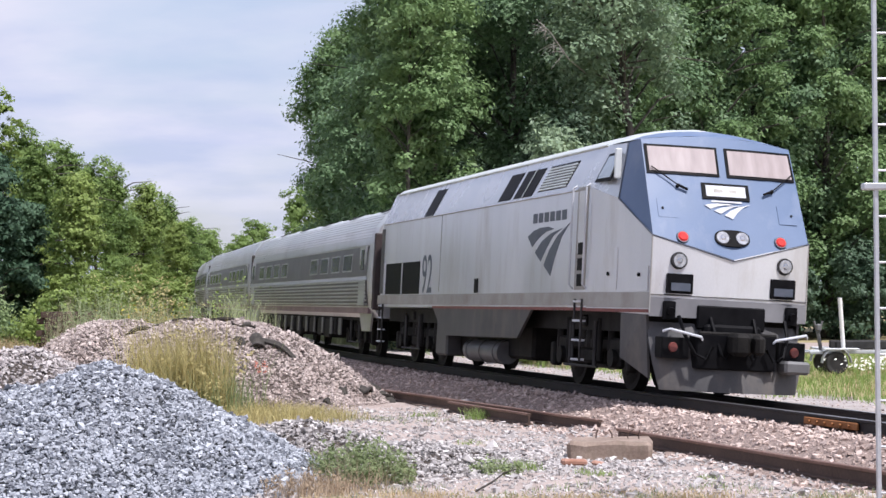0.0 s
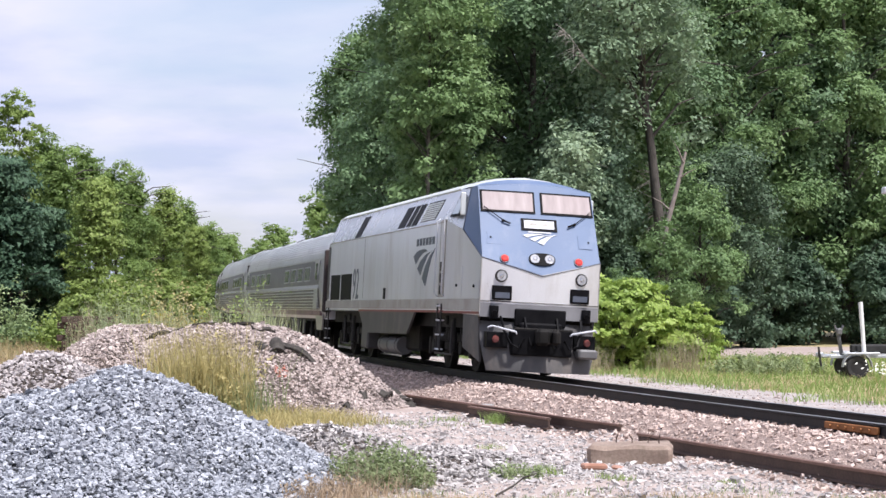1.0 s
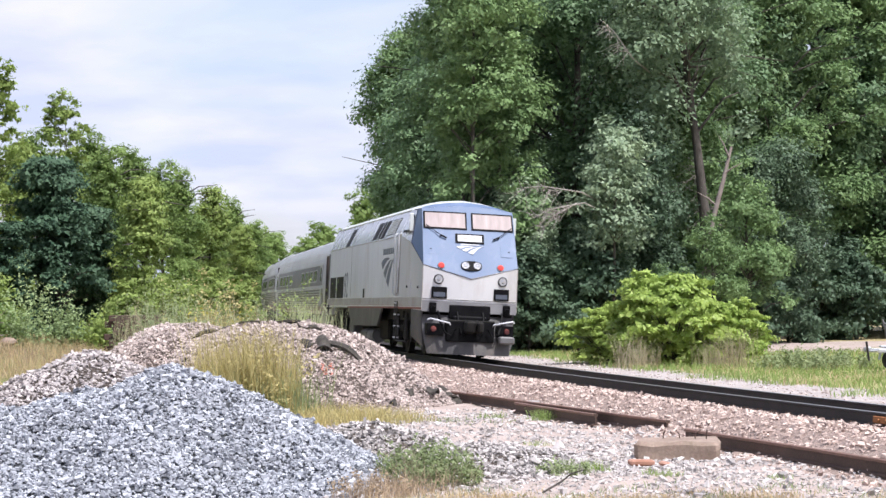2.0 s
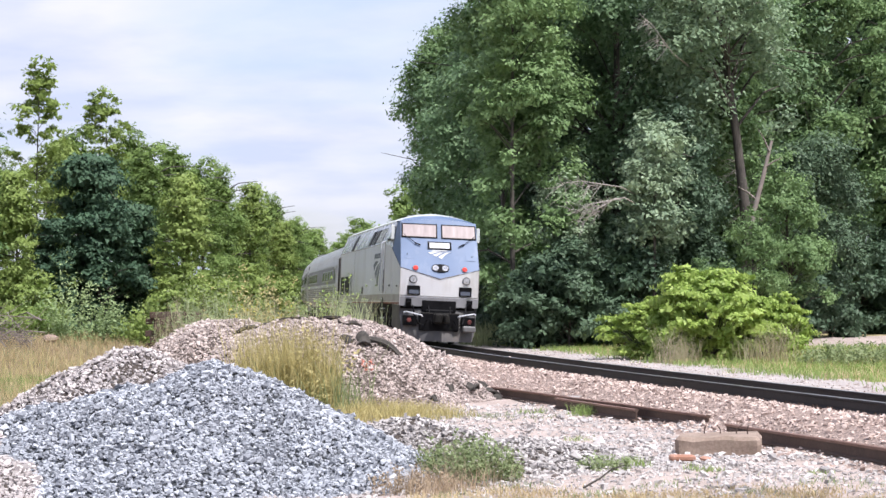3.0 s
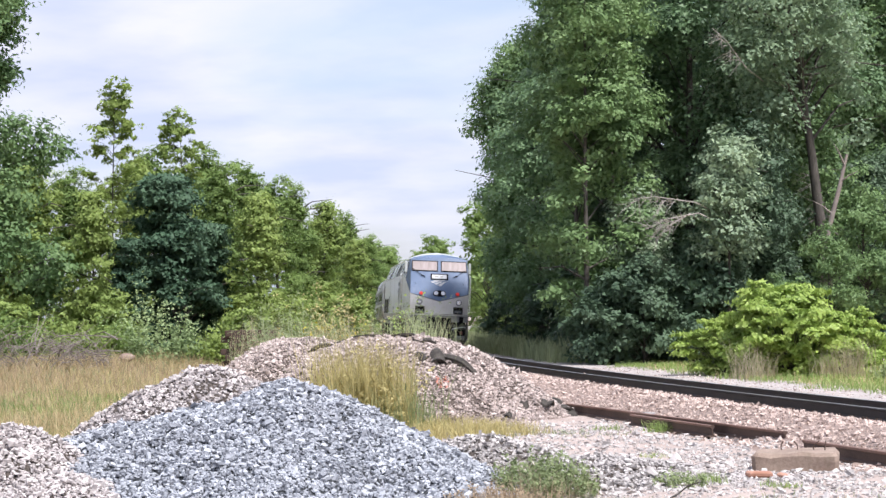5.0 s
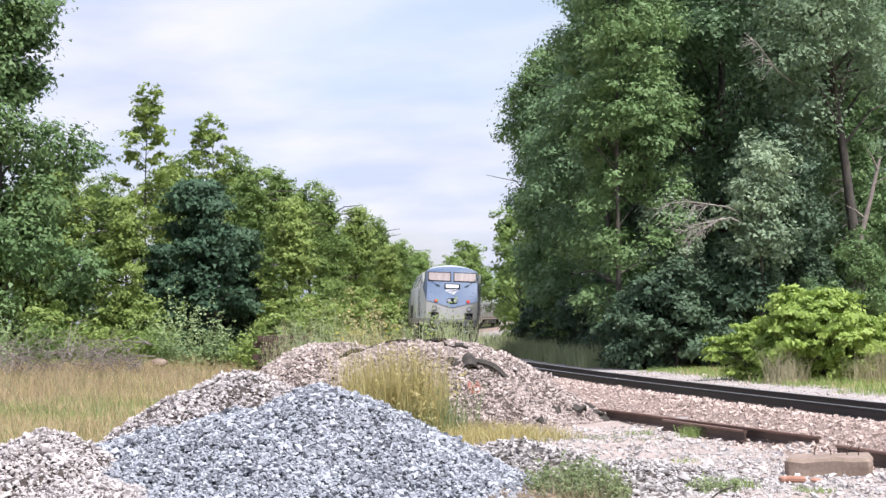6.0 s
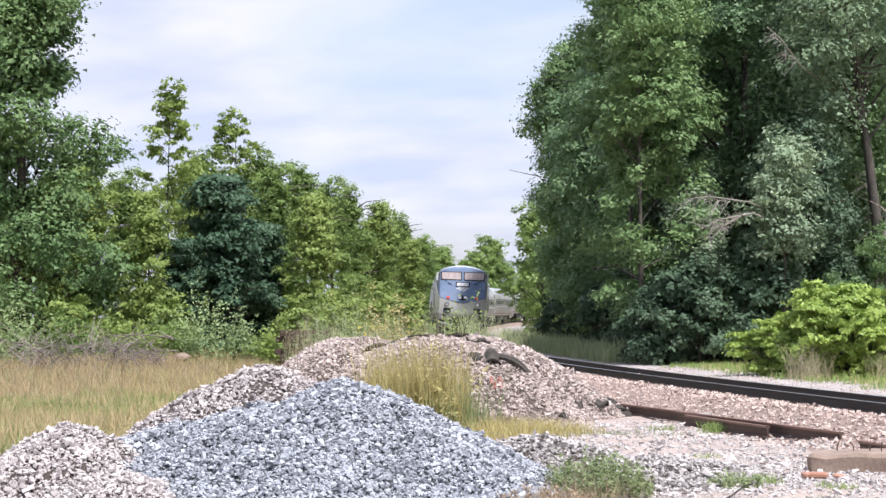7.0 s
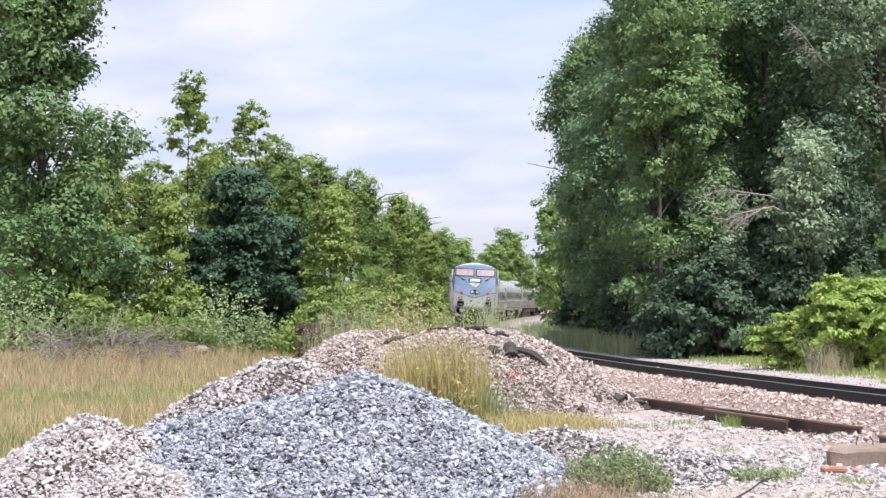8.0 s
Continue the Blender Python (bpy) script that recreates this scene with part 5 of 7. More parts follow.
def yard_things():
    far = loose_rail("loose_rail", (-1.14, 39.2), (2.29, 29.1), 0.215, "long rusted rail lying beside the ballast")
    loose_rail("loose_rail", (0.10, 34.9), (1.33, 31.1), 0.20, "short rusted rail lying against a longer one")
    near = loose_rail("loose_rail", (2.40, 27.2), (4.95, 18.9), 0.215, "rusted rail beside the concrete block")
    d = Vector((2.55, -8.3, 0)).normalized()
    rail_end_bar(near, (2.53, 26.78, 0.215), d, Vector((d.y, -d.x, 0)))
    # concrete footing with bent anchor rods
    block = Shape()
    c = pose(2.10, 25.05, 0, 0, 0, -6)
    block.box(-0.52, 0.52, -0.40, 0.42, -0.1, 0.215, bevel=0.045, turn=c)
    ob = thing("concrete_block", block, M_CONCRETE, "weathered tan concrete footing with anchor rods", "concrete block", smooth=30)
    me = ob.data
    bm = bmesh.new()
    bm.from_mesh(me)
    bmesh.ops.subdivide_edges(bm, edges=bm.edges, cuts=4, use_grid_fill=True)
    for v in bm.verts:
        v.co += noise.noise_vector(v.co * 4.0) * 0.03 + noise.noise_vector(v.co * 13.0) * 0.012
    bm.to_mesh(me)
    bm.free()
    for x, y, bend in ((-0.18, 0.1, 0.05), (0.02, 0.16, -0.08), (0.22, 0.15, 0.14), (0.36, 0.05, 0.02)):
        a = c @ Vector((x, y, 0.18))
        rod = Shape().chain([a, a + Vector((0, 0, 0.09)), a + Vector((bend * 0.5, 0, 0.15))], [0.008] * 3, n=6)
        part("anchor_rod", rod, M_RUST, ob, "rusted anchor rod", smooth=60)
    # broken brick by the block
    brick = Shape().box(-0.16, 0.16, -0.06, 0.06, 0, 0.07, bevel=0.02, turn=pose(1.55, 23.7, 0.01, 4, 3, 20))
    brick.box(-0.08, 0.08, -0.05, 0.05, 0, 0.05, bevel=0.02, turn=pose(1.83, 23.6, 0.01, 0, 8, -30))
    thing("broken_brick", brick, material("orange_brick", (0.3, 0.15, 0.1), (0.46, 0.27, 0.2), 6, 0.9, 0, 0.4, 30), "crumbled orange brick lying in the gravel", "brick")
    # stick in the foreground grass
    stick = Shape().chain([(0.32, 20.3, 0.03), (0.5, 20.4, 0.12), (0.62, 20.5, 0.20), (0.75, 20.5, 0.24)], [0.012, 0.011, 0.009, 0.005], n=6)
    thing("dead_stick", stick, M_BARK, "thin dark dead stick lying in grass", "stick", smooth=60)
    # asphalt slabs on the mound and at its foot
    def slab(x, y, z, w, l, turn, rx, ry, label, sag=0.08, seed=1):
        me_shape = Shape()
        nx, ny = 9, 7
        tops = []
        for j in range(ny):
            for i in range(nx):
                u, v = i / (nx - 1) - 0.5, j / (ny - 1) - 0.5
                edge = 1 + 0.14 * math.sin(5 * u + seed) + 0.1 * math.sin(9 * v + seed)
                tops.append(Vector((u * w * edge, v * l * edge, -sag * (2 * u) ** 2 + 0.03 * math.sin(7 * u + seed) + 0.02 * math.sin(8 * v))))
        idx = lambda i, j: j * nx + i
        f = [(idx(i, j), idx(i + 1, j), idx(i + 1, j + 1), idx(i, j + 1)) for j in range(ny - 1) for i in range(nx - 1)]
        n = len(tops)
        v = tops + [p - Vector((0, 0, 0.04)) for p in tops]
        f += [tuple(n + k for k in q[::-1]) for q in f]
        rim = [idx(i, 0) for i in range(nx)] + [idx(nx - 1, j) for j in range(1, ny)] + [idx(i, ny - 1) for i in range(nx - 2, -1, -1)] + [idx(0, j) for j in range(ny - 2, 0, -1)]
        f += [(a, b, n + b, n + a) for a, b in zip(rim, rim[1:] + rim[:1])]
        me_shape.add(v, f)
        made = thing("asphalt_slab", me_shape, M_ASPHALT, label, "slab", smooth=40)
        made.matrix_basis = pose(x, y, z, rx, ry, turn)
        return made
    def lay(x, y, w, l, turn, lift, tip, label, sag, seed):
        """A slab laid on the mound's slope, its end tipped up."""
        e = 0.25
        n = Vector((mound_top(x - e, y) - mound_top(x + e, y), mound_top(x, y - e) - mound_top(x, y + e), 2 * e)).normalized()
        along = (Vector((1, 0, 0)) - n * n.x).normalized()
        made = slab(x, y, 0, w, l, 0, 0, 0, label, sag, seed)
        made.matrix_basis = Matrix.Translation((x, y, mound_top(x, y) + lift)) @ Matrix((along, n.cross(along), n)).transposed().to_4x4() @ pose(0, 0, 0, 0, tip, turn)
    lay(-3.5, 36.8, 0.42, 0.4, 10, 0.12, -14, "curled dark asphalt slab lying on the stone mound", 0.13, 1)
    lay(-3.0, 36.95, 0.85, 0.24, -8, 0.07, 3, "narrow dark asphalt tail of a slab on the stone mound", 0.03, 2)
    lay(-3.72, 36.75, 0.3, 0.22, 60, 0.07, 0, "small dark asphalt piece beside a curled slab", 0.04, 9)
    lay(-3.8, 37.5, 0.42, 0.2, 10, 0.06, 0, "small flat asphalt piece near the mound's top", 0.02, 6)
    lay(-5.75, 38.0, 0.85, 0.45, 4, 0.10, -4, "flat dark asphalt crust on the crest of the mound", 0.05, 3)
    lay(-4.65, 37.9, 1.15, 0.4, 2, 0.08, -3, "flat dark asphalt crust on the crest of the mound", 0.06, 4)
    for k, (x, y, w) in enumerate(((-1.45, 38.6, 0.42), (-1.2, 38.3, 0.4), (-1.5, 37.5, 0.4), (-1.9, 36.95, 0.24), (-2.15, 35.95, 0.2), (-1.05, 37.9, 0.34), (-1.7, 38.4, 0.26))):
        slab(x, y, max(mound_top(x, y), float(ground_height(x, y))) + 0.07, w, w * 0.6, 40 * k, 24 - 9 * k, 26 - 9 * k, "broken piece of dark asphalt at the foot of the mound", 0.06, 5 + k)


yard_things()


# ---- signal mast with its ladder, close by the camera's right ----
def signal_mast():
    mast = empty("signal_mast", "silver-painted steel ladder mast beside the track", "mast")
    x, y = 3.77, 17.2
    rail = Shape().box(x - 0.02, x + 0.02, y - 0.025, y + 0.025, -0.15, 7.0, bevel=0.008)
    part("stile", rail, M_GALV, mast)
    rail = Shape().box(x + 0.38, x + 0.42, y - 0.025, y + 0.025, -0.15, 7.0, bevel=0.008)
    part("stile", rail, M_GALV, mast)
    for k in range(17):
        part("rung", Shape().tube((x + 0.02, y, 0.3 + 0.4 * k), (x + 0.38, y, 0.3 + 0.4 * k), 0.011, n=8), M_GALV, mast)
    part("pole", Shape().tube((x + 0.75, y + 0.2, -0.15), (x + 0.75, y + 0.2, 7.2), 0.08, n=16), M_GALV, mast, smooth=35)
    part("bracket", Shape().box(x - 0.12, x + 0.85, y - 0.06, y + 0.06, 2.93, 2.99, bevel=0.01), M_GALV, mast)


signal_mast()


# ---- utility trailer on the far side of the track ----
def trailer():
    ob = empty("boat_trailer", "small galvanised trailer with a white guide post", "trailer")
    x, y = 9.95, 51.2
    z = float(ground_height(x, y))
    deck = Shape()
    for dy in (-0.6, 0.6):
        deck.box(x - 0.6, x + 2.6, y + dy - 0.04, y + dy + 0.04, z + 0.52, z + 0.60, bevel=0.01)
    for k in range(4):
        deck.box(x - 0.5 + 0.95 * k, x - 0.43 + 0.95 * k, y - 0.6, y + 0.6, z + 0.53, z + 0.59)
    part("frame", deck, M_GALV, ob, "galvanised frame")
    tongue = Shape().chain([(x - 0.68, y, z + 0.55), (x - 0.4, y - 0.1, z + 0.56), (x + 0.1, y - 0.6, z + 0.56)], [0.035] * 3, n=6)
    tongue.chain([(x - 0.68, y, z + 0.55), (x - 0.4, y + 0.1, z + 0.56), (x + 0.1, y + 0.6, z + 0.56)], [0.035] * 3, n=6)
    tongue.box(x - 0.86, x - 0.66, y - 0.06, y + 0.06, z + 0.52, z + 0.66, bevel=0.03)
    part("tongue", tongue, M_GALV, ob)
    jack = Shape().tube((x - 0.74, y - 0.1, z + 0.30), (x - 0.80, y - 0.1, z + 0.80), 0.03, n=8)
    part("jack", jack, M_IRON, ob, smooth=35)
    winch = Shape().tube((x - 0.22, y - 0.2, z + 0.55), (x - 0.3, y - 0.2, z + 1.05), 0.05, n=8).tube((x - 0.3, y - 0.2, z + 1.0), (x - 0.4, y - 0.2, z + 1.36), 0.03, n=8).tube((x - 0.3, y - 0.2, z + 1.0), (x - 0.18, y - 0.2, z + 1.36), 0.03, n=8).box(x - 0.36, x - 0.22, y - 0.3, y - 0.1, z + 1.1, z + 1.28, bevel=0.03)
    part("winch_post", winch, M_TANK, ob, "grey forked winch post")
    for dy in (-0.78, 0.78):
        tyre = Shape()
        rings = []
        for k in range(24):
            a = 2 * math.pi * k / 24
            rings.append([Vector((x + 0.05 + r * math.cos(a), y + dy + w, z + 0.29 + r * math.sin(a))) for r, w in ((0.17, -0.07), (0.25, -0.085), (0.29, -0.06), (0.29, 0.06), (0.25, 0.085), (0.17, 0.07))])
        rings.append(rings[0])
        tyre.loft(rings)
        wheel = part("wheel", tyre, M_TYRE, ob, "small black trailer tyre", smooth=40)
        part("rim", Shape().tube((x + 0.05, y + dy - 0.05, z + 0.29), (x + 0.05, y + dy + 0.05, z + 0.29), 0.17, n=18), M_IRON, wheel)
        guard = Shape()
        arc = []
        for k in range(9):
            a = math.pi * k / 8
            arc.append([Vector((x + 0.05 + r * math.cos(a), y + dy + w, z + 0.30 + r * math.sin(a))) for r, w in ((0.36, -0.13), (0.36, 0.13), (0.38, 0.13), (0.38, -0.13))])
        guard.loft(arc, caps=True)
        guard.box(x - 0.3, x + 0.62, y + dy - 0.14, y + dy + 0.14, z + 0.62, z + 0.67, bevel=0.015)
        part("mudguard", guard, M_GALV, ob, "pale mudguard", smooth=30)
    part("axle", Shape().tube((x + 0.05, y - 0.75, z + 0.29), (x + 0.05, y + 0.75, z + 0.29), 0.03, n=8), M_IRON, ob)
    part("guide_post", Shape().tube((x + 0.27, y - 0.62, z + 0.55), (x + 0.18, y - 0.66, z + 1.95), 0.055, n=12), M_PVC, ob, "white plastic guide post", smooth=35)
    bunk = Shape().box(x + 0.1, x + 2.6, y - 0.45, y - 0.3, z + 0.62, z + 0.85, bevel=0.03).box(x + 0.1, x + 2.6, y + 0.3, y + 0.45, z + 0.62, z + 0.85, bevel=0.03)
    part("bunk", bunk, M_TYRE, ob, "black carpeted bunk boards")


trailer()

# ---- trees, bushes and grass ----
def leaf_quads(places, normals, size, rng, long=1.5):
    """Petals as small bent diamonds: four corners each."""
    n = len(places)
    normals = normals / (np.linalg.norm(normals, axis=1)[:, None] + 1e-9)
    ref = rng.normal(size=(n, 3))
    a = np.cross(normals, ref)
    a /= np.linalg.norm(a, axis=1)[:, None] + 1e-9
    b = np.cross(normals, a)
    s = (size * rng.uniform(0.6, 1.35, n))[:, None]
    return np.stack([places - a * s * long * 0.5, places - b * s * 0.5 + normals * s * 0.1, places + a * s * long * 0.5, places + b * s * 0.5 + normals * s * 0.1], 1)


def leaf_blades(places, normals, size, rng):
    """Leaves as pointed blades: three corners each."""
    n = len(places)
    normals = normals / (np.linalg.norm(normals, axis=1)[:, None] + 1e-9)
    a = np.cross(normals, rng.normal(size=(n, 3)))
    a /= np.linalg.norm(a, axis=1)[:, None] + 1e-9
    b = np.cross(normals, a)
    s = (size * rng.uniform(0.55, 1.4, n))[:, None]
    back = places - a * s * 0.5
    return np.stack([back - b * s * 0.48, back + b * s * 0.48, places + a * s * 0.75 - normals * s * rng.uniform(-0.1, 0.4, (n, 1))], 1)


def crown_mesh(name, clumps, per, leaf, mat, seed, up=0.5, flat=0.75):
    """clumps: rows of x, y, z, radius. Each clump is a bunch of sprigs near its skin, each sprig a few leaves that face outward and up."""
    rng = np.random.default_rng(seed)
    c = np.asarray(clumps)
    count = np.maximum(4, (per / 11 * (c[:, 3] / c[:, 3].mean()) ** 2).astype(int))
    k = np.repeat(np.arange(len(c)), count)
    d = rng.normal(size=(len(k), 3))
    d[:, 2] += 0.3
    d /= np.linalg.norm(d, axis=1)[:, None]
    r = c[k, 3] * (1.12 - 0.75 * rng.random(len(k)) ** 1.4)
    tips = c[k, :3] + d * r[:, None] * np.array([1, 1, flat])
    j = np.repeat(np.arange(len(k)), rng.integers(12, 28, len(k)))
    p = tips[j] + rng.normal(size=(len(j), 3)) * (0.26 * c[k[j], 3])[:, None] * np.array([1, 1, 0.55])
    nrm = d[j] * 0.95 + rng.normal(size=(len(j), 3)) * 0.34 + np.array([0, 0, up])
    q = leaf_blades(p, nrm, np.full(len(j), leaf), rng)
    return raw_mesh(name, q.reshape(-1, 3), np.arange(len(j) * 3).reshape(-1, 3), mat)


def tree(name, label, seed, height, radius, base, clump, n_clumps, per, leaf, mat, trunk_r=0.2, lean=(0, 0), cone=0.0, bare=0, category="tree", flat=0.75):
    """A tapered trunk with limbs, and a crown of leafy clumps with gaps. base: where the crown begins; cone: how far it narrows upward."""
    rng = np.random.default_rng(seed)
    ob = empty(name, label, category)
    spine = []
    for k in range(7):
        u = k / 6
        spine.append((lean[0] * u * u + 0.12 * math.sin(seed + 3 * u) * (u > 0), lean[1] * u * u + 0.12 * math.cos(seed * 2 + 4 * u) * (u > 0), height * 0.93 * u - 0.15 * (k == 0)))
    spine = np.array(spine)

    def at_height(z):
        return np.array([np.interp(z, spine[:, 2], spine[:, 0]), np.interp(z, spine[:, 2], spine[:, 1]), z])
    clumps, limbs = [], []
    for k in range(n_clumps):
        u = rng.random() ** 0.85
        z = base + (height - base) * (0.04 + 0.93 * u)
        env = math.sin(math.pi * min(0.98, 0.13 + 0.82 * u)) ** 0.6 if not cone else max(0.1, (1 - u * cone)) * (0.75 + 0.25 * math.sin(u * 20 + seed))
        a = rng.uniform(0, 2 * math.pi)
        far = radius * env * math.sqrt(rng.uniform(0.2, 1.0)) * (0.8 + 0.3 * math.sin(2 * a + seed) * math.sin(5 * u + seed))
        c = at_height(z) + np.array([far * math.cos(a), far * math.sin(a), rng.normal(0, 0.2)])
        clumps.append((*c, clump * rng.uniform(0.6, 1.25)))
        limbs.append((far, c, z))
    wood = Shape().chain([tuple(p) for p in spine], [trunk_r * (1.25 if k == 0 else 1 - 0.86 * k / 6) for k in range(7)], n=9)
    limbs.sort(key=lambda l: -l[0])
    boughs = wood
    for far, c, z in limbs[: min(26, n_clumps)]:
        z0 = max(base * 0.6, z - far * 0.7)
        a = at_height(z0)
        mid = a * 0.45 + c * 0.55 + np.array([0, 0, 0.18 * far])
        r = trunk_r * 0.32 * (1 - 0.5 * z0 / height)
        boughs.chain([tuple(a), tuple(mid), tuple(c)], [r, r * 0.6, r * 0.25], n=5)
    for k in range(bare):
        a = rng.uniform(0, 2 * math.pi)
        z = base + (height - base) * rng.uniform(0.1, 0.9)
        s = at_height(z)
        e = s + np.array([math.cos(a), math.sin(a), rng.uniform(-0.1, 0.5)]) * radius * rng.uniform(0.8, 1.15)
        mid = s * 0.5 + e * 0.5 + np.array([0, 0, 0.3])
        boughs.chain([tuple(s), tuple(mid), tuple(e)], [0.05, 0.03, 0.012], n=4)
    part("trunk", boughs, M_BARK, ob, "grey-brown trunk with its limbs", smooth=60)
    part("crown", crown_mesh("crown", clumps, per, leaf, mat, seed + 1, flat=flat), mat, ob, kind="stuff")
    return ob


def plant(ob, x, y, turn=0.0, size=1.0, tall=None, sink=0.0):
    z = float(ground_height(x, y)) - sink
    return pose(x, y, z, 0, 0, turn) @ Matrix.Diagonal((size, size, tall or size, 1))


def copies(ob, spots):
    """The first spot takes the tree itself, the others copies of it."""
    for k, (x, y, turn, size, *tall) in enumerate(spots):
        m = plant(ob, x, y, turn, size, tall[0] if tall else None)
        if k:
            copy_thing(ob, m)
        else:
            first = m
    ob.matrix_basis = first


def woods():
    big = tree("oak_tree", "tall dense dark-green oak at the edge of the woods", 3, 19, 4.9, 0.6, 1.2, 64, 470, 0.145, M_LEAFDARK, 0.3, bare=5)
    maple = tree("maple_tree", "tall leafy green maple at the edge of the woods", 8, 18, 4.6, 0.8, 1.15, 64, 470, 0.145, M_LEAFWOOD, 0.28, bare=5)
    pale = tree("alder_tree", "leafy tree at the edge of the woods, toned dark for shade", 14, 11, 3.2, 1.0, 1.05, 50, 320, 0.14, M_LEAFSHADE, 0.2, bare=8)
    copies(big, [(-1.8, 97, 0, 1.0), (2.9, 84, 130, 1.0), (9.5, 92, 220, 1.05), (15.5, 99, 60, 1.1), (22, 101, 170, 1.05), (-3.5, 119, 80, 0.95)])
    copies(maple, [(-4.25, 105, 40, 0.94), (0.9, 88, 0, 0.95), (6.4, 87, 200, 1.0), (12.6, 93, 100, 1.0), (18.8, 97, 310, 1.1), (27, 101, 140, 1.1)])
    copies(pale, [(5.0, 78.5, 0, 0.85), (10.8, 85, 90, 0.8), (0.4, 81, 200, 0.75), (3.4, 76, 30, 0.5)])
    slim = tree("ash_tree", "tall slender green ash leaning towards the line", 17, 18.8, 2.4, 1.0, 0.75, 80, 180, 0.13, M_LEAFWOOD, 0.12, bare=4)
    copies(slim, [(-1.25, 75.6, 0, 0.96), (-0.4, 77.6, 140, 1.03), (-1.75, 80.0, 250, 0.98)])
    high = tree("walnut_tree", "tall grey-green tree with a bare forked trunk", 27, 17.5, 4.0, 8.3, 1.0, 54, 250, 0.13, M_LEAFPALE, 0.3, lean=(-1.4, 0), bare=8)
    copies(high, [(8.0, 79.5, 0, 1.0)])
    light = tree("aspen_tree", "small pale grey-green tree before the dark woods", 29, 8.3, 1.75, 3.6, 0.7, 30, 170, 0.12, M_ASPEN, 0.1, bare=3)
    copies(light, [(4.05, 74.2, 0, 0.98), (0.6, 77.0, 90, 0.75)])
    elm = tree("elm_tree", "leafy mid-green tree before the dark woods", 33, 8.8, 2.2, 0.4, 0.8, 40, 190, 0.125, M_LEAFWOOD, 0.12)
    copies(elm, [(9.2, 76.3, 0, 0.82), (7.5, 72.7, 100, 0.55), (5.4, 72.6, 200, 0.36)])
    # undergrowth at the woods' edge, its leaf colour darkened for the shade there
    under = tree("edge_shrub", "leafy shrub under the woods' edge, toned dark for shade", 21, 3.6, 2.2, 0.1, 0.6, 38, 150, 0.14, M_LEAFSHADE, 0.06, category="shrub")
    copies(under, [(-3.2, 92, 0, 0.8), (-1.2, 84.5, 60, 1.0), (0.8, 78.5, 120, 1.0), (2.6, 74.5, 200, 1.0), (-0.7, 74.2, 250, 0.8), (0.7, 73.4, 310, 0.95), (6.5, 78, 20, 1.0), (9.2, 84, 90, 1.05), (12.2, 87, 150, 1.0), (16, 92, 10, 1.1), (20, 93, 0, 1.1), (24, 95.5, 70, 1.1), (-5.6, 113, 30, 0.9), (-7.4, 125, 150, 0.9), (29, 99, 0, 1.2)])


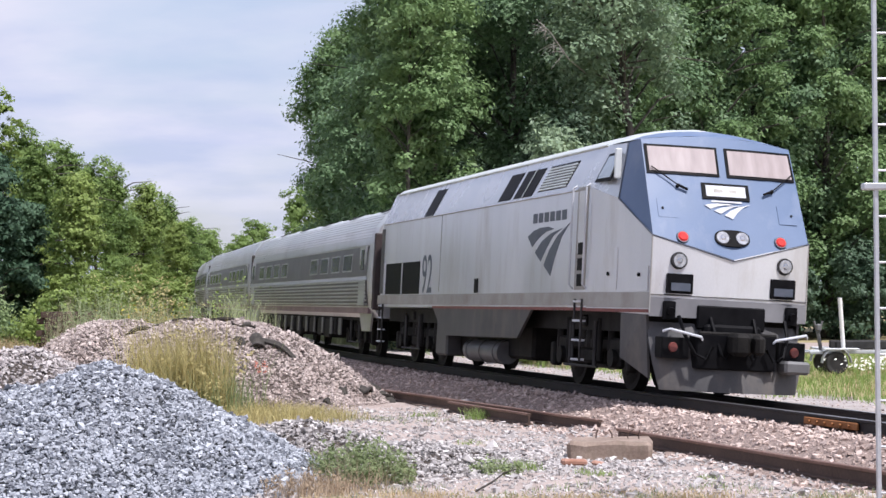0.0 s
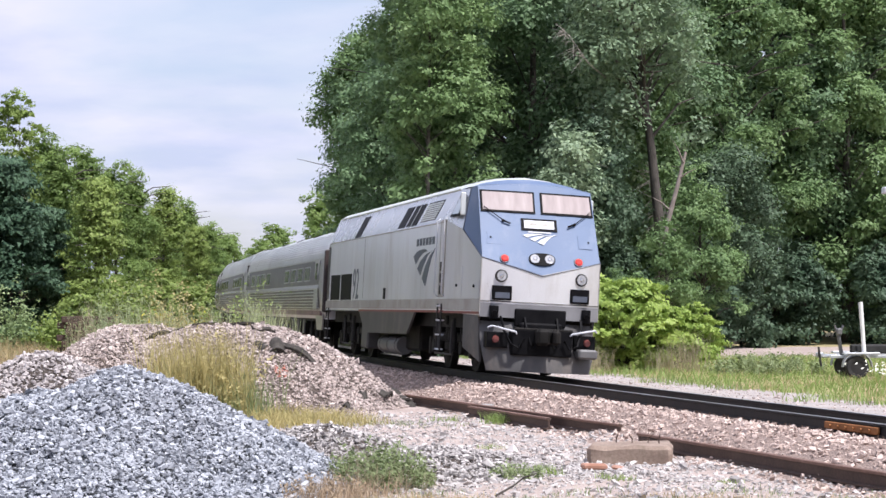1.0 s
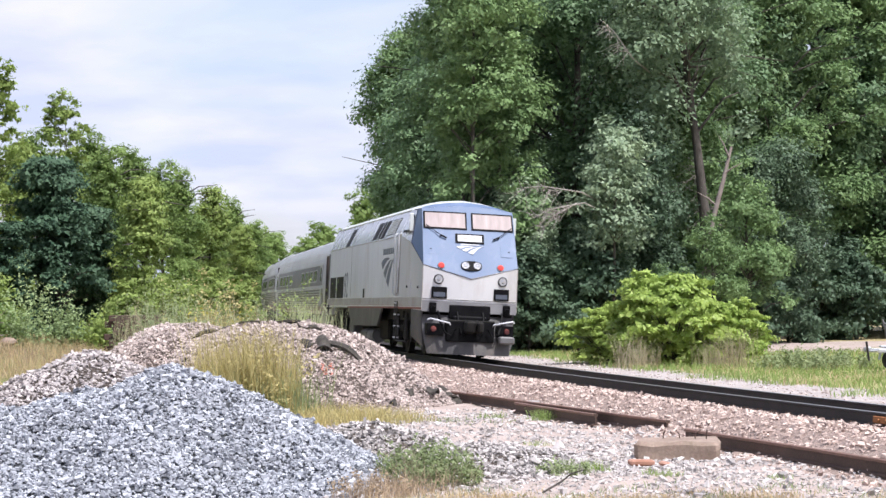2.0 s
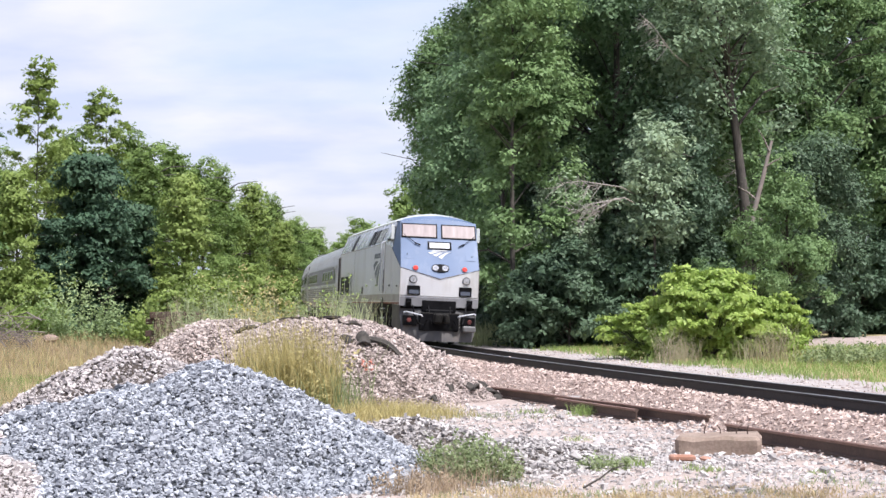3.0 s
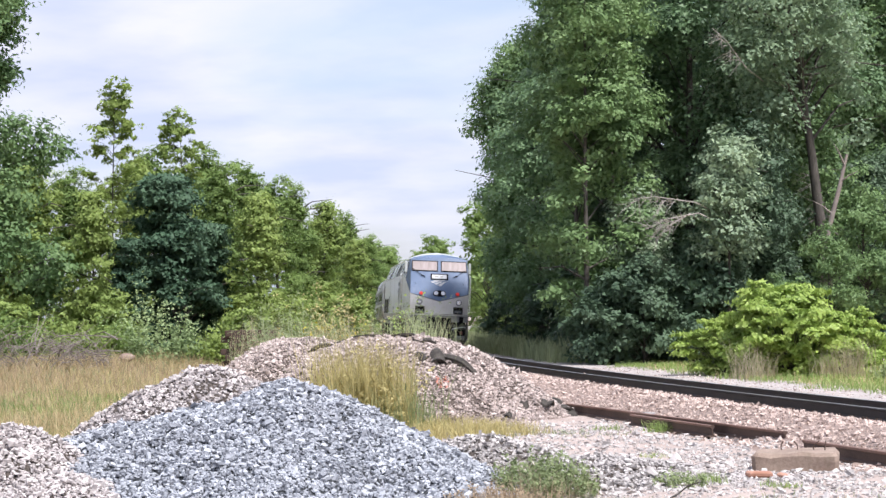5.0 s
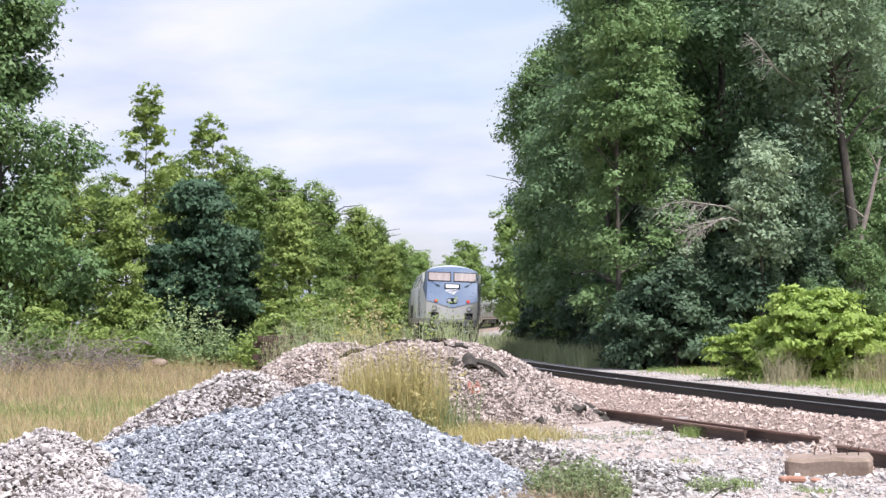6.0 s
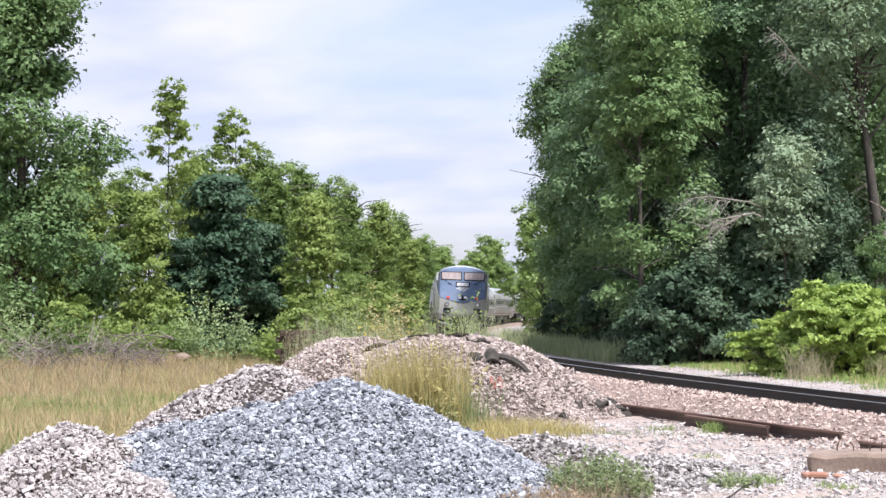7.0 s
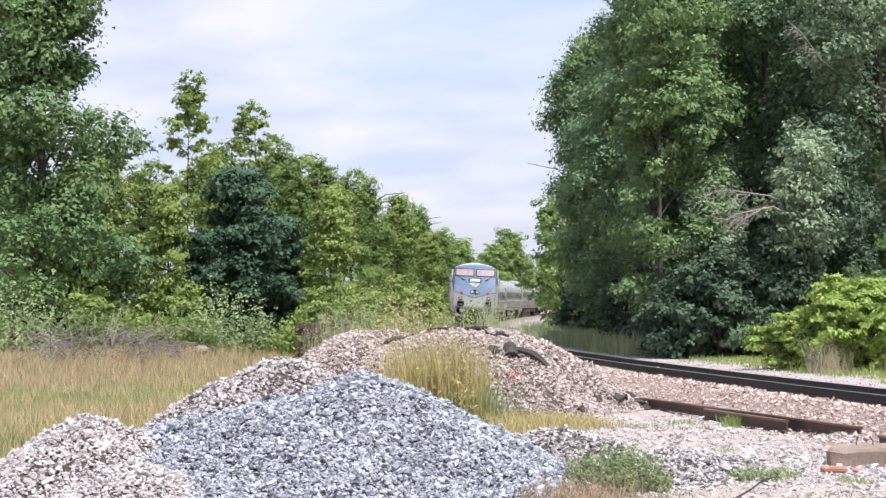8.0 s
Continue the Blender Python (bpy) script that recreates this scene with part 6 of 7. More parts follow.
def left_trees():
    tall = tree("maple_tree", "tall deep-green maple standing at the field's edge", 31, 15.5, 5.2, 0.9, 0.85, 140, 250, 0.125, M_LEAFWOOD, 0.22, cone=0.82)
    copies(tall, [(-22.5, 66, 0, 1.08), (-29.8, 72, 80, 1.05)])
    young = tree("young_maple", "slender young leafy tree with an open crown", 35, 10.6, 1.3, 4.4, 0.34, 80, 34, 0.11, M_LEAFYELLOW, 0.06)
    copies(young, [(-19.2, 74, 0, 0.98), (-18.0, 80, 70, 0.93)])
    broad = tree("birch_tree", "leafy yellow-green tree in the thicket", 41, 7.8, 2.2, 0.4, 0.55, 95, 110, 0.11, M_LEAFYELLOW, 0.10, bare=7, cone=0.7)
    copies(broad, [(-12.9, 70, 0, 0.77), (-18.0, 66, 100, 0.72), (-21.8, 72, 200, 0.90), (-16.9, 112, 30, 0.99), (-19.4, 78, 10, 0.97), (-21.6, 66, 150, 0.78), (-15.8, 118, 260, 0.75)])
    green = tree("thicket_tree", "leafy green tree in the thicket", 45, 9.2, 2.4, 0.4, 0.58, 100, 110, 0.115, M_LEAF, 0.12, bare=7, cone=0.7)
    copies(green, [(-17.4, 82, 0, 0.90), (-20.2, 84, 80, 0.92), (-22.7, 80, 160, 0.81), (-17.0, 88, 240, 0.88), (-16.6, 100, 30, 0.85), (-16.6, 94, 100, 0.85), (-17.9, 128, 10, 0.85), (-19.2, 150, 50, 0.79), (-24.5, 78, 0, 0.90), (-15.5, 76, 70, 0.77), (-30, 84, 90, 0.99)])
    pine = tree("pine_tree", "dark blue-green white pine in the thicket", 51, 7.2, 2.9, 0.3, 0.62, 85, 190, 0.13, M_NEEDLE, 0.13, cone=0.6, flat=0.32)
    copies(pine, [(-15.7, 68, 0, 0.90), (-15.0, 70.5, 100, 0.69), (-17.0, 66.5, 200, 0.57)])
    willows = ((-15.0, 62, 1.0), (-14.1, 63, 0.65), (-20.4, 59.5, 0.85), (-21.9, 59.5, 0.95), (-23.2, 60, 0.9))
    for k, (x, y, size) in enumerate(willows):
        leafy_weeds("willow_shrub", x, y, 0.75 * size, 2.6 * size, 2200, 0.07, M_WILLOW, "silvery willow shrub with upright stems at the field's edge", 200 + k, "shrub", "")
    for k, (x, y, size) in enumerate(((-16.3, 63, 0.8), (-17.9, 61.5, 0.8), (-19.2, 61, 0.9), (-13.2, 63, 0.7), (-12.3, 63.5, 0.75), (-16.9, 62, 0.7))):
        leafy_weeds("low_shrub", x, y, 1.0 * size, 1.9 * size, 2400, 0.085, (M_LEAF, M_LEAFYELLOW)[k % 2], "low leafy green shrub at the field's edge", 220 + k, "shrub", "")
    low = tree("thicket_shrub", "low yellow-green shrub at the thicket's foot", 58, 2.2, 1.3, 0.1, 0.42, 34, 90, 0.11, M_LEAFYELLOW, 0.04, category="shrub")
    copies(low, [(-17.0, 65, 0, 0.85), (-12.6, 66.5, 70, 0.9), (-13.6, 78, 140, 1.1), (-18.6, 66, 210, 0.9), (-13.3, 86, 0, 1.1), (-14.0, 98, 50, 1.15), (-20, 64, 40, 0.9), (-11.4, 71, 30, 0.8), (-15.4, 113, 0, 1.2)])
    # far woods that close the view where the line bends away
    far = tree("distant_tree", "distant leafy tree beside the line", 61, 10.5, 3.4, 0.3, 0.9, 62, 56, 0.235, M_LEAF, 0.16)
    spots = []
    rng = random.Random(9)
    for k in range(14):
        p, _ = on_track(140 + 11 * k, -5.5 - rng.uniform(0, 4))
        spots.append((p.x, p.y, rng.uniform(0, 360), rng.uniform(0.8, 0.95)))
    for k in range(13):
        p, _ = on_track(108 + 10 * k, 6.4 + rng.uniform(0, 3))
        spots.append((p.x, p.y, rng.uniform(0, 360), rng.uniform(0.75, 0.95)))
    for k in range(9):
        spots.append((-70 + 11 * k, 285 + rng.uniform(-8, 8), rng.uniform(0, 360), rng.uniform(1.1, 1.3)))
    copies(far, spots)
    # trees of the dim interior take the leaf colour darkened as shade
    deep = tree("deep_wood_tree", "leafy tree deep inside the woods, toned dark for shade", 63, 10.5, 3.4, 0.3, 1.1, 48, 90, 0.235, M_LEAFSHADE, 0.16)
    spots = [(2 + 4.2 * k, 112 + rng.uniform(-4, 4), rng.uniform(0, 360), rng.uniform(1.7, 2.1)) for k in range(12)]
    copies(deep, spots)


def dead_limbs():
    """Bleached bare limbs that hang out of the woods."""
    rng = random.Random(23)
    for x, y, z, reach, lean in ((2.7, 71.2, 5.9, 2.5, 0.05), (2.8, 71.0, 5.5, 2.2, -0.3), (2.5, 71.3, 5.5, 1.7, -0.75), (4.9, 75.0, 11.2, 2.0, 1.2), (8.6, 80.0, 5.0, 3.0, 2.6)):
        p = Vector((x, y + 1.0, z))
        d = Vector((-1, -0.25, lean)).normalized()
        ob = empty("dead_limb", "bleached bare limb hanging out of the leafy woods", "dead limb")
        part("stem", Shape().chain([p + Vector((0.9, 2.6, -0.3)), p, p + d * reach * 0.6 + Vector((0, 0, 0.15)), p + d * reach], [0.03, 0.026, 0.02, 0.008], n=6), M_DEADWOOD, ob, smooth=60)
        for k in range(26):
            a = p + d * reach * rng.uniform(0.15, 0.9)
            e = a + Vector((rng.uniform(-1.0, 0.1), rng.uniform(-0.5, 0.3), rng.uniform(-0.9, 0.5))) * reach * 0.4
            mid = a.lerp(e, 0.5) + Vector((0, 0, rng.uniform(-0.1, 0.15)))
            part("twig", Shape().chain([a, mid, e], [0.013, 0.009, 0.004], n=5), M_DEADWOOD, ob, smooth=60)


def leaning_snag():
    """A bleached dead trunk that leans against the woods, with a few stubs."""
    ob = empty("leaning_snag", "grey leaning dead snag among the dark leaves", "snag")
    foot = Vector((6.6, 73.6, float(ground_height(6.6, 73.6)) - 0.1))
    points = [foot, Vector((7.3, 73.6, 3.4)), Vector((7.62, 73.6, 4.95)), Vector((8.0, 73.6, 6.3)), Vector((8.34, 73.7, 7.6))]
    part("stem", Shape().chain(points, [0.11, 0.1, 0.095, 0.08, 0.05], n=9), M_BRUSH, ob, smooth=60)
    for k, (z, dx, dz) in enumerate(((5.4, -0.7, 0.5), (6.6, 0.6, 0.35), (7.2, -0.4, 0.8))):
        a = Vector((7.62 + (z - 4.95) * 0.27, 73.6, z))
        part("stub", Shape().chain([a, a + Vector((dx * 0.5, -0.1, dz * 0.6)), a + Vector((dx, -0.2, dz))], [0.04, 0.026, 0.01], n=6), M_BRUSH, ob, smooth=60)


def bush():
    b = tree("bright_bush", "spreading bright yellow-green bush beside the track", 71, 2.75, 2.5, 0.15, 0.36, 170, 105, 0.115, M_BUSH, 0.05, category="bush", flat=0.26)
    copies(b, [(4.65, 58.0, 20, 0.92), (6.35, 59.2, 140, 0.66), (3.0, 59.7, 250, 0.62)])


def blades_mesh(name, x, y, height, width, lean, mat, seed, base=None):
    """Grass blades, each a bent tapering strip."""
    rng = np.random.default_rng(seed)
    n = len(x)
    z = ground_height(x, y) - 0.02 if base is None else base
    a = rng.uniform(0, 2 * np.pi, n)
    out = np.stack([np.cos(a), np.sin(a), np.zeros(n)], 1)
    b = rng.uniform(0, 2 * np.pi, n)
    side = np.stack([np.cos(b), np.sin(b), np.zeros(n)], 1) * (width * 0.5)
    h = height * rng.uniform(0.55, 1.15, n)
    l = (lean * rng.uniform(0.1, 1.2, n) * h)[:, None]
    p = np.stack([x, y, z], 1)
    up = np.array([0, 0, 1.0])
    mid, tip = p + up * (h * 0.6)[:, None] + out * l * 0.35, p + up * h[:, None] + out * l
    v = np.stack([p - side, p + side, mid - side * 0.75, mid + side * 0.75, tip], 1)
    f = np.array([(0, 1, 2), (1, 3, 2), (2, 3, 4)])[None] + 5 * np.arange(n)[:, None, None]
    return raw_mesh(name, v.reshape(-1, 3), f.reshape(-1, 3), mat)


def grass(name, count, area, test, height, width, lean, mat, label, seed):
    rng = np.random.default_rng(seed)
    x, y = rng.uniform(area[0], area[1], count * 3), rng.uniform(area[2], area[3], count * 3)
    ok = test(x, y, rng.random(len(x)))
    x, y = x[ok][:count], y[ok][:count]
    tall = height * (0.75 + 0.35 * bumps(x, y, 1.3, seed))
    return tagged(new(name, blades_mesh(name, x, y, tall, width, lean, mat, seed)), label, "grass", kind="stuff")


def leafy_weeds(name, cx, cy, radius, height, count, leaf, mat, label, seed, category="weeds", kind="stuff"):
    """A clump of weeds: stems that carry small leaves all the way up."""
    rng = np.random.default_rng(seed)
    stems = max(12, count // 28)
    a, r = rng.uniform(0, 2 * np.pi, stems), radius * np.sqrt(rng.random(stems))
    sx, sy = cx + r * np.cos(a), cy + r * np.sin(a)
    tall = height * rng.uniform(0.45, 1.1, stems) * (1.1 - 0.5 * (r / radius) ** 2)
    lean = rng.normal(0, 0.25, (stems, 2)) * tall[:, None]
    k = rng.integers(0, stems, count)
    u = rng.random(count) ** 0.7
    p = np.stack([sx[k] + lean[k, 0] * u * u, sy[k] + lean[k, 1] * u * u, ground_height(sx[k], sy[k]) + tall[k] * u], 1)
    p += rng.normal(size=(count, 3)) * leaf * 0.9
    q = leaf_blades(p, rng.normal(size=(count, 3)) * 0.6 + np.array([0, -0.2, 0.8]), np.full(count, leaf), rng)
    return tagged(new(name, raw_mesh(name, q.reshape(-1, 3), np.arange(count * 3).reshape(-1, 3), mat)), label, category, kind=kind)


def lat(x, y):
    return beside_track(x, y)[1]


def meadow():
    # dry field behind the heaps
    field = lambda x, y, r: (x < -6.3 - (y - 32) * 0.085) & (lat(x, y) < -4) & ~((x > -9.0) & (y > 35) & (y < 42)) & (r < 0.45 + 0.5 * bumps(x, y, 3, 2))
    grass("dry_field_grass", 60000, (-24, -5.5, 29.5, 72), field, 0.6, 0.014, 0.5, M_STRAW, "dry straw-yellow field grass", 81)
    grass("green_field_grass", 34000, (-24, -5.5, 28, 72), lambda x, y, r: field(x, y, r * 0.6) & (bumps(x, y, 2.3, 7) > -0.35), 0.5, 0.014, 0.6, M_WEEDLEAF, "green grass in the dry field", 82)
    grass("green_patch", 14000, (-19, -8.5, 36, 50), lambda x, y, r: np.hypot((x + 13.5) / 4.5, (y - 42.5) / 5.0) + 0.3 * bumps(x, y, 1.0, 4) < 0.3 + 0.7 * r, 0.45, 0.018, 0.6, M_VERGE, "patch of fresh green grass in the dry field", 127)
    grass("near_field_grass", 12000, (-15, -7.6, 23.5, 37), lambda x, y, r: (x < -7.9 - 0.12 * np.clip(y - 27, 0, 20) + 0.5 * bumps(x, y, 1.2, 6)) & (r < 0.85), 0.34, 0.012, 0.7, M_GRASS, "green grass beside the stone heaps", 150)
    grass("near_field_straw", 7000, (-15, -7.6, 23.5, 37), lambda x, y, r: (x < -7.9 - 0.12 * np.clip(y - 27, 0, 20)) & (bumps(x, y, 1.4, 11) > 1.2 * r - 0.7), 0.42, 0.011, 0.6, M_STRAW, "dry stalks in the green grass beside the heaps", 151)
    grass("yellow_stalks", 900, (-13.5, -8.6, 43, 50), lambda x, y, r: bumps(x, y, 0.5, 9) > 0.35, 1.15, 0.012, 0.35, M_YELLOWWEED, "tall yellow stalks standing in the dry field", 128)
    grass("russet_field_grass", 14000, (-22, -7.5, 44, 60), lambda x, y, r: (x < -6.3 - (y - 32) * 0.085) & (lat(x, y) < -4) & (bumps(x, y, 1.6, 15) > 0.8 * r - 0.5), 0.6, 0.014, 0.6, M_RUSSET, "russet seed heads in the dry field", 129)
    # tuft of tall weeds before the mound
    tuft = lambda x, y, r: np.hypot((x + 4.5) / 1.0, (y - 33.6) / 0.9) < 0.35 + 0.75 * r
    grass("tall_weeds", 2600, (-5.9, -3.0, 32.3, 35), tuft, 2.05, 0.013, 0.28, M_YELLOWWEED, "tuft of tall straw-yellow weeds before the mound", 83)
    grass("green_weeds", 1100, (-6.1, -2.7, 32, 35.2), lambda x, y, r: np.hypot((x + 4.3) / 1.2, (y - 33.5) / 1.0) < 0.4 + 0.75 * r, 1.5, 0.013, 0.4, M_WEEDLEAF, "pale-green weeds before the mound", 84)
    leafy_weeds("mound_goldenrod", -4.25, 33.4, 0.75, 1.55, 1500, 0.05, M_YELLOWWEED, "yellow flowering weeds before the mound", 122)
    grass("foot_grass", 5200, (-5.4, -1.0, 29, 35), lambda x, y, r: np.hypot((x + 3.2) / 1.9, (y - 32.8) / 1.5) < 0.3 + 0.8 * r, 0.36, 0.013, 0.8, M_YELLOWWEED, "short dry grass at the mound's foot", 85)
    grass("foot_green", 3000, (-5.2, 1.6, 29, 36), lambda x, y, r: (np.hypot((x + 1.8) / 2.6, (y - 32.6) / 1.5) < 0.2 + 0.8 * r) & (bumps(x, y, 0.7, 3) > 0), 0.13, 0.012, 0.9, M_WEEDLEAF, "thin green grass at the mound's foot", 86)
    # weeds on top of the mound
    rng = np.random.default_rng(120)
    x, y = rng.uniform(-7.4, -3.2, 420), rng.uniform(38.2, 40.4, 420)
    x = np.where(rng.random(420) < 0.5, rng.normal(-3.9, 0.35, 420), x)
    base = np.maximum(np.max([h(x, y) for h in MOUND], 0), 0) + ground_height(x, y)
    tagged(new("mound_weeds", blades_mesh("mound_weeds", x, y, np.full(420, 0.7), 0.009, 0.5, M_PALEGRASS, 121, base)), "thin weeds growing on the mound", "weeds", kind="stuff")
    # foreground tufts
    leafy_weeds("front_weeds", -0.9, 21.6, 0.58, 0.5, 5200, 0.03, M_WEEDLEAF, "leafy grey-green weeds growing out of the gravel", 87)
    leafy_weeds("low_weeds", 0.55, 22.6, 0.4, 0.2, 700, 0.03, M_WEEDLEAF, "low leafy green weeds in the grey gravel", 123)
    leafy_weeds("russet_weeds", -1.45, 20.6, 0.45, 0.28, 900, 0.026, M_RUSSET, "dry russet weeds at the foot of the grey heap", 124)
    grass("russet_stalks", 700, (-2.1, -0.4, 19.4, 21.6), lambda x, y, r: np.hypot((x + 1.25) / 0.7, (y - 20.5) / 0.8) < 0.3 + 0.8 * r, 0.34, 0.008, 0.8, M_RUSSET, "dry russet stalks at the foot of the grey heap", 125)
    grass("front_stalks", 500, (-1.6, -0.2, 20.9, 22.2), lambda x, y, r: np.hypot((x + 0.9) / 0.6, (y - 21.6) / 0.5) < 0.3 + 0.8 * r, 0.5, 0.007, 0.6, M_BUFF, "dry stalks among the leafy weeds", 152)
    grass("front_dry_grass", 8500, (-1.4, 5.2, 18.0, 22), lambda x, y, r: (y + 0.5 * bumps(x, y, 0.8, 2) < 19.7 + 0.9 * r - 0.1 * np.abs(x)) & (bumps(x, y, 0.45, 12) > 1.1 * r - 0.75), 0.13, 0.009, 1.0, M_STRAW, "short patchy dry grass along the yard's front", 88)
    grass("front_green_grass", 3200, (-1.2, 5.0, 18.0, 22.6), lambda x, y, r: (bumps(x, y, 0.55, 6) > 0.25) & (y < 20.0 + r * 1.6), 0.13, 0.009, 0.9, M_WEEDLEAF, "small green tufts along the yard's front", 89)
    # little tufts by the loose rails and in the yard
    for k, (x, y, n, h) in enumerate(((0.55, 32.9, 260, 0.26), (0.95, 23.1, 160, 0.2), (1.7, 22.3, 130, 0.16), (-0.35, 33.7, 120, 0.16), (0.35, 27.0, 90, 0.12), (2.9, 21.9, 110, 0.12))):
        grass("grass_tuft", n, (x - 0.4, x + 0.4, y - 0.35, y + 0.35), lambda a, b, r, x=x, y=y: np.hypot((a - x) / 0.3, (b - y) / 0.3) < 0.3 + 0.7 * r, h, 0.010, 0.8, M_VERGE, "small green tuft growing in the gravel", 90 + k)
    # far side of the track
    far = lambda x, y, r: (lat(x, y) > 4.8 + 1.0 * bumps(x, y, 1.5, 5)) & ~((np.abs(y - 77 - 0.12 * x) < 7.2) & (x > 9.0)) & (r < 0.8)
    grass("verge_grass", 48000, (-3, 20, 31, 83), far, 0.26, 0.02, 0.8, M_VERGE, "bright green verge grass beyond the track", 101)
    grass("verge_straw", 7000, (-2, 18, 33, 71), lambda x, y, r: far(x, y, r) & (bumps(x, y, 2, 8) > 0.1), 0.34, 0.014, 0.8, M_STRAW, "dry stalks in the verge", 102)
    grass("tall_verge_grass", 13000, (-13, 0.5, 77, 139), lambda x, y, r: (lat(x, y) > 3.4) & (lat(x, y) < 5.2 + r), 1.1, 0.035, 0.45, M_PALEGRASS, "pale tall grass beside the curve", 103)
    grass("bush_stalks", 1500, (2.6, 7.6, 53.5, 57.4), lambda x, y, r: (np.hypot((x - 3.6) / 0.7, (y - 55.6) / 0.8) < 0.2 + r * 0.9) | (np.hypot((x - 6.0) / 0.9, (y - 55.8) / 0.8) < 0.2 + r * 0.9), 1.25, 0.012, 0.75, M_BUFF, "pale dry stalks before the bush", 104)
    leafy_weeds("verge_weeds", 8.3, 54.5, 1.6, 0.55, 4200, 0.06, M_WEEDLEAF, "soft leafy weeds in the verge beside the bush", 126)
    for k, (x, y) in enumerate(((-8.4, 50.0), (-7.4, 51.5), (-6.6, 50.5), (-9.6, 53.0), (-5.75, 49.6))):
        leafy_weeds("roadside_weeds", x, y, 1.0, (2.6, 2.9, 2.3, 2.5, 2.4)[k], 2600, 0.055, (M_WEEDLEAF, M_YELLOWWEED, M_WEEDLEAF, M_WEEDLEAF, M_LEAFYELLOW)[k], "tall leafy olive weeds behind the mound", 130 + k)
        grass("weed_stalks", 420, (x - 1, x + 1, y - 0.8, y + 0.8), lambda a, b, r: r < 2, 2.3, 0.012, 0.3, M_BUFF, "tall dry weed stalks behind the mound", 140 + k)
    # plants along the mound and by the left of the line
    grass("line_weeds", 9000, (-15, -5.0, 43, 73), lambda x, y, r: (lat(x, y) < -3.2) & (lat(x, y) > -8.5), 0.75, 0.014, 0.5, M_PALEGRASS, "tall weeds along the line", 105)
    n = 110
    x, y = rng.normal(-7.4, 0.55, n), rng.normal(51, 1.5, n)
    z = ground_height(x, y) + rng.uniform(0.9, 1.9, n)
    q = leaf_quads(np.stack([x, y, z], 1), rng.normal(size=(n, 3)) + np.array([0, 0, 0.8]), np.full(n, 0.06), rng)
    tagged(new("goldenrod", raw_mesh("goldenrod", q.reshape(-1, 3), np.arange(n * 4).reshape(-1, 4), M_GOLD)), "yellow goldenrod flowers among the weeds", "flowers", kind="stuff")
    n = 260
    x, y = rng.normal(11.2, 0.6, n), rng.normal(49.0, 0.5, n)
    z = ground_height(x, y) + rng.uniform(0.2, 0.55, n)
    q = leaf_quads(np.stack([x, y, z], 1), rng.normal(size=(n, 3)) * 0.4 + np.array([0, -0.5, 0.8]), np.full(n, 0.055), rng)
    tagged(new("daisies", raw_mesh("daisies", q.reshape(-1, 3), np.arange(n * 4).reshape(-1, 4), M_DAISY)), "white daisies in the verge by the trailer", "flowers", kind="stuff")


def tie_stack():
    """Old ties laid crosswise in a stack."""
    ob = empty("tie_stack", "stack of weathered brown railway ties among the weeds", "ties")
    tie = Shape().box(-0.8, 0.8, -0.11, 0.11, 0, 0.19, bevel=0.015).mesh("tie", M_RUST)
    rng = random.Random(31)
    z = float(ground_height(-11.65, 61.3)) - 0.03
    for layer in range(8):
        for k in range(3):
            one = part("tie", tie, M_RUST, ob)
            off = (k - 1) * 0.5 + rng.uniform(-0.05, 0.05)
            across = layer % 2
            one.matrix_basis = pose(-11.65 + (off if across else rng.uniform(-0.08, 0.08)), 61.3 + (0 if across else off), z + 0.19 * layer, 0, 0, (90 if across else 0) + rng.uniform(-4, 4))


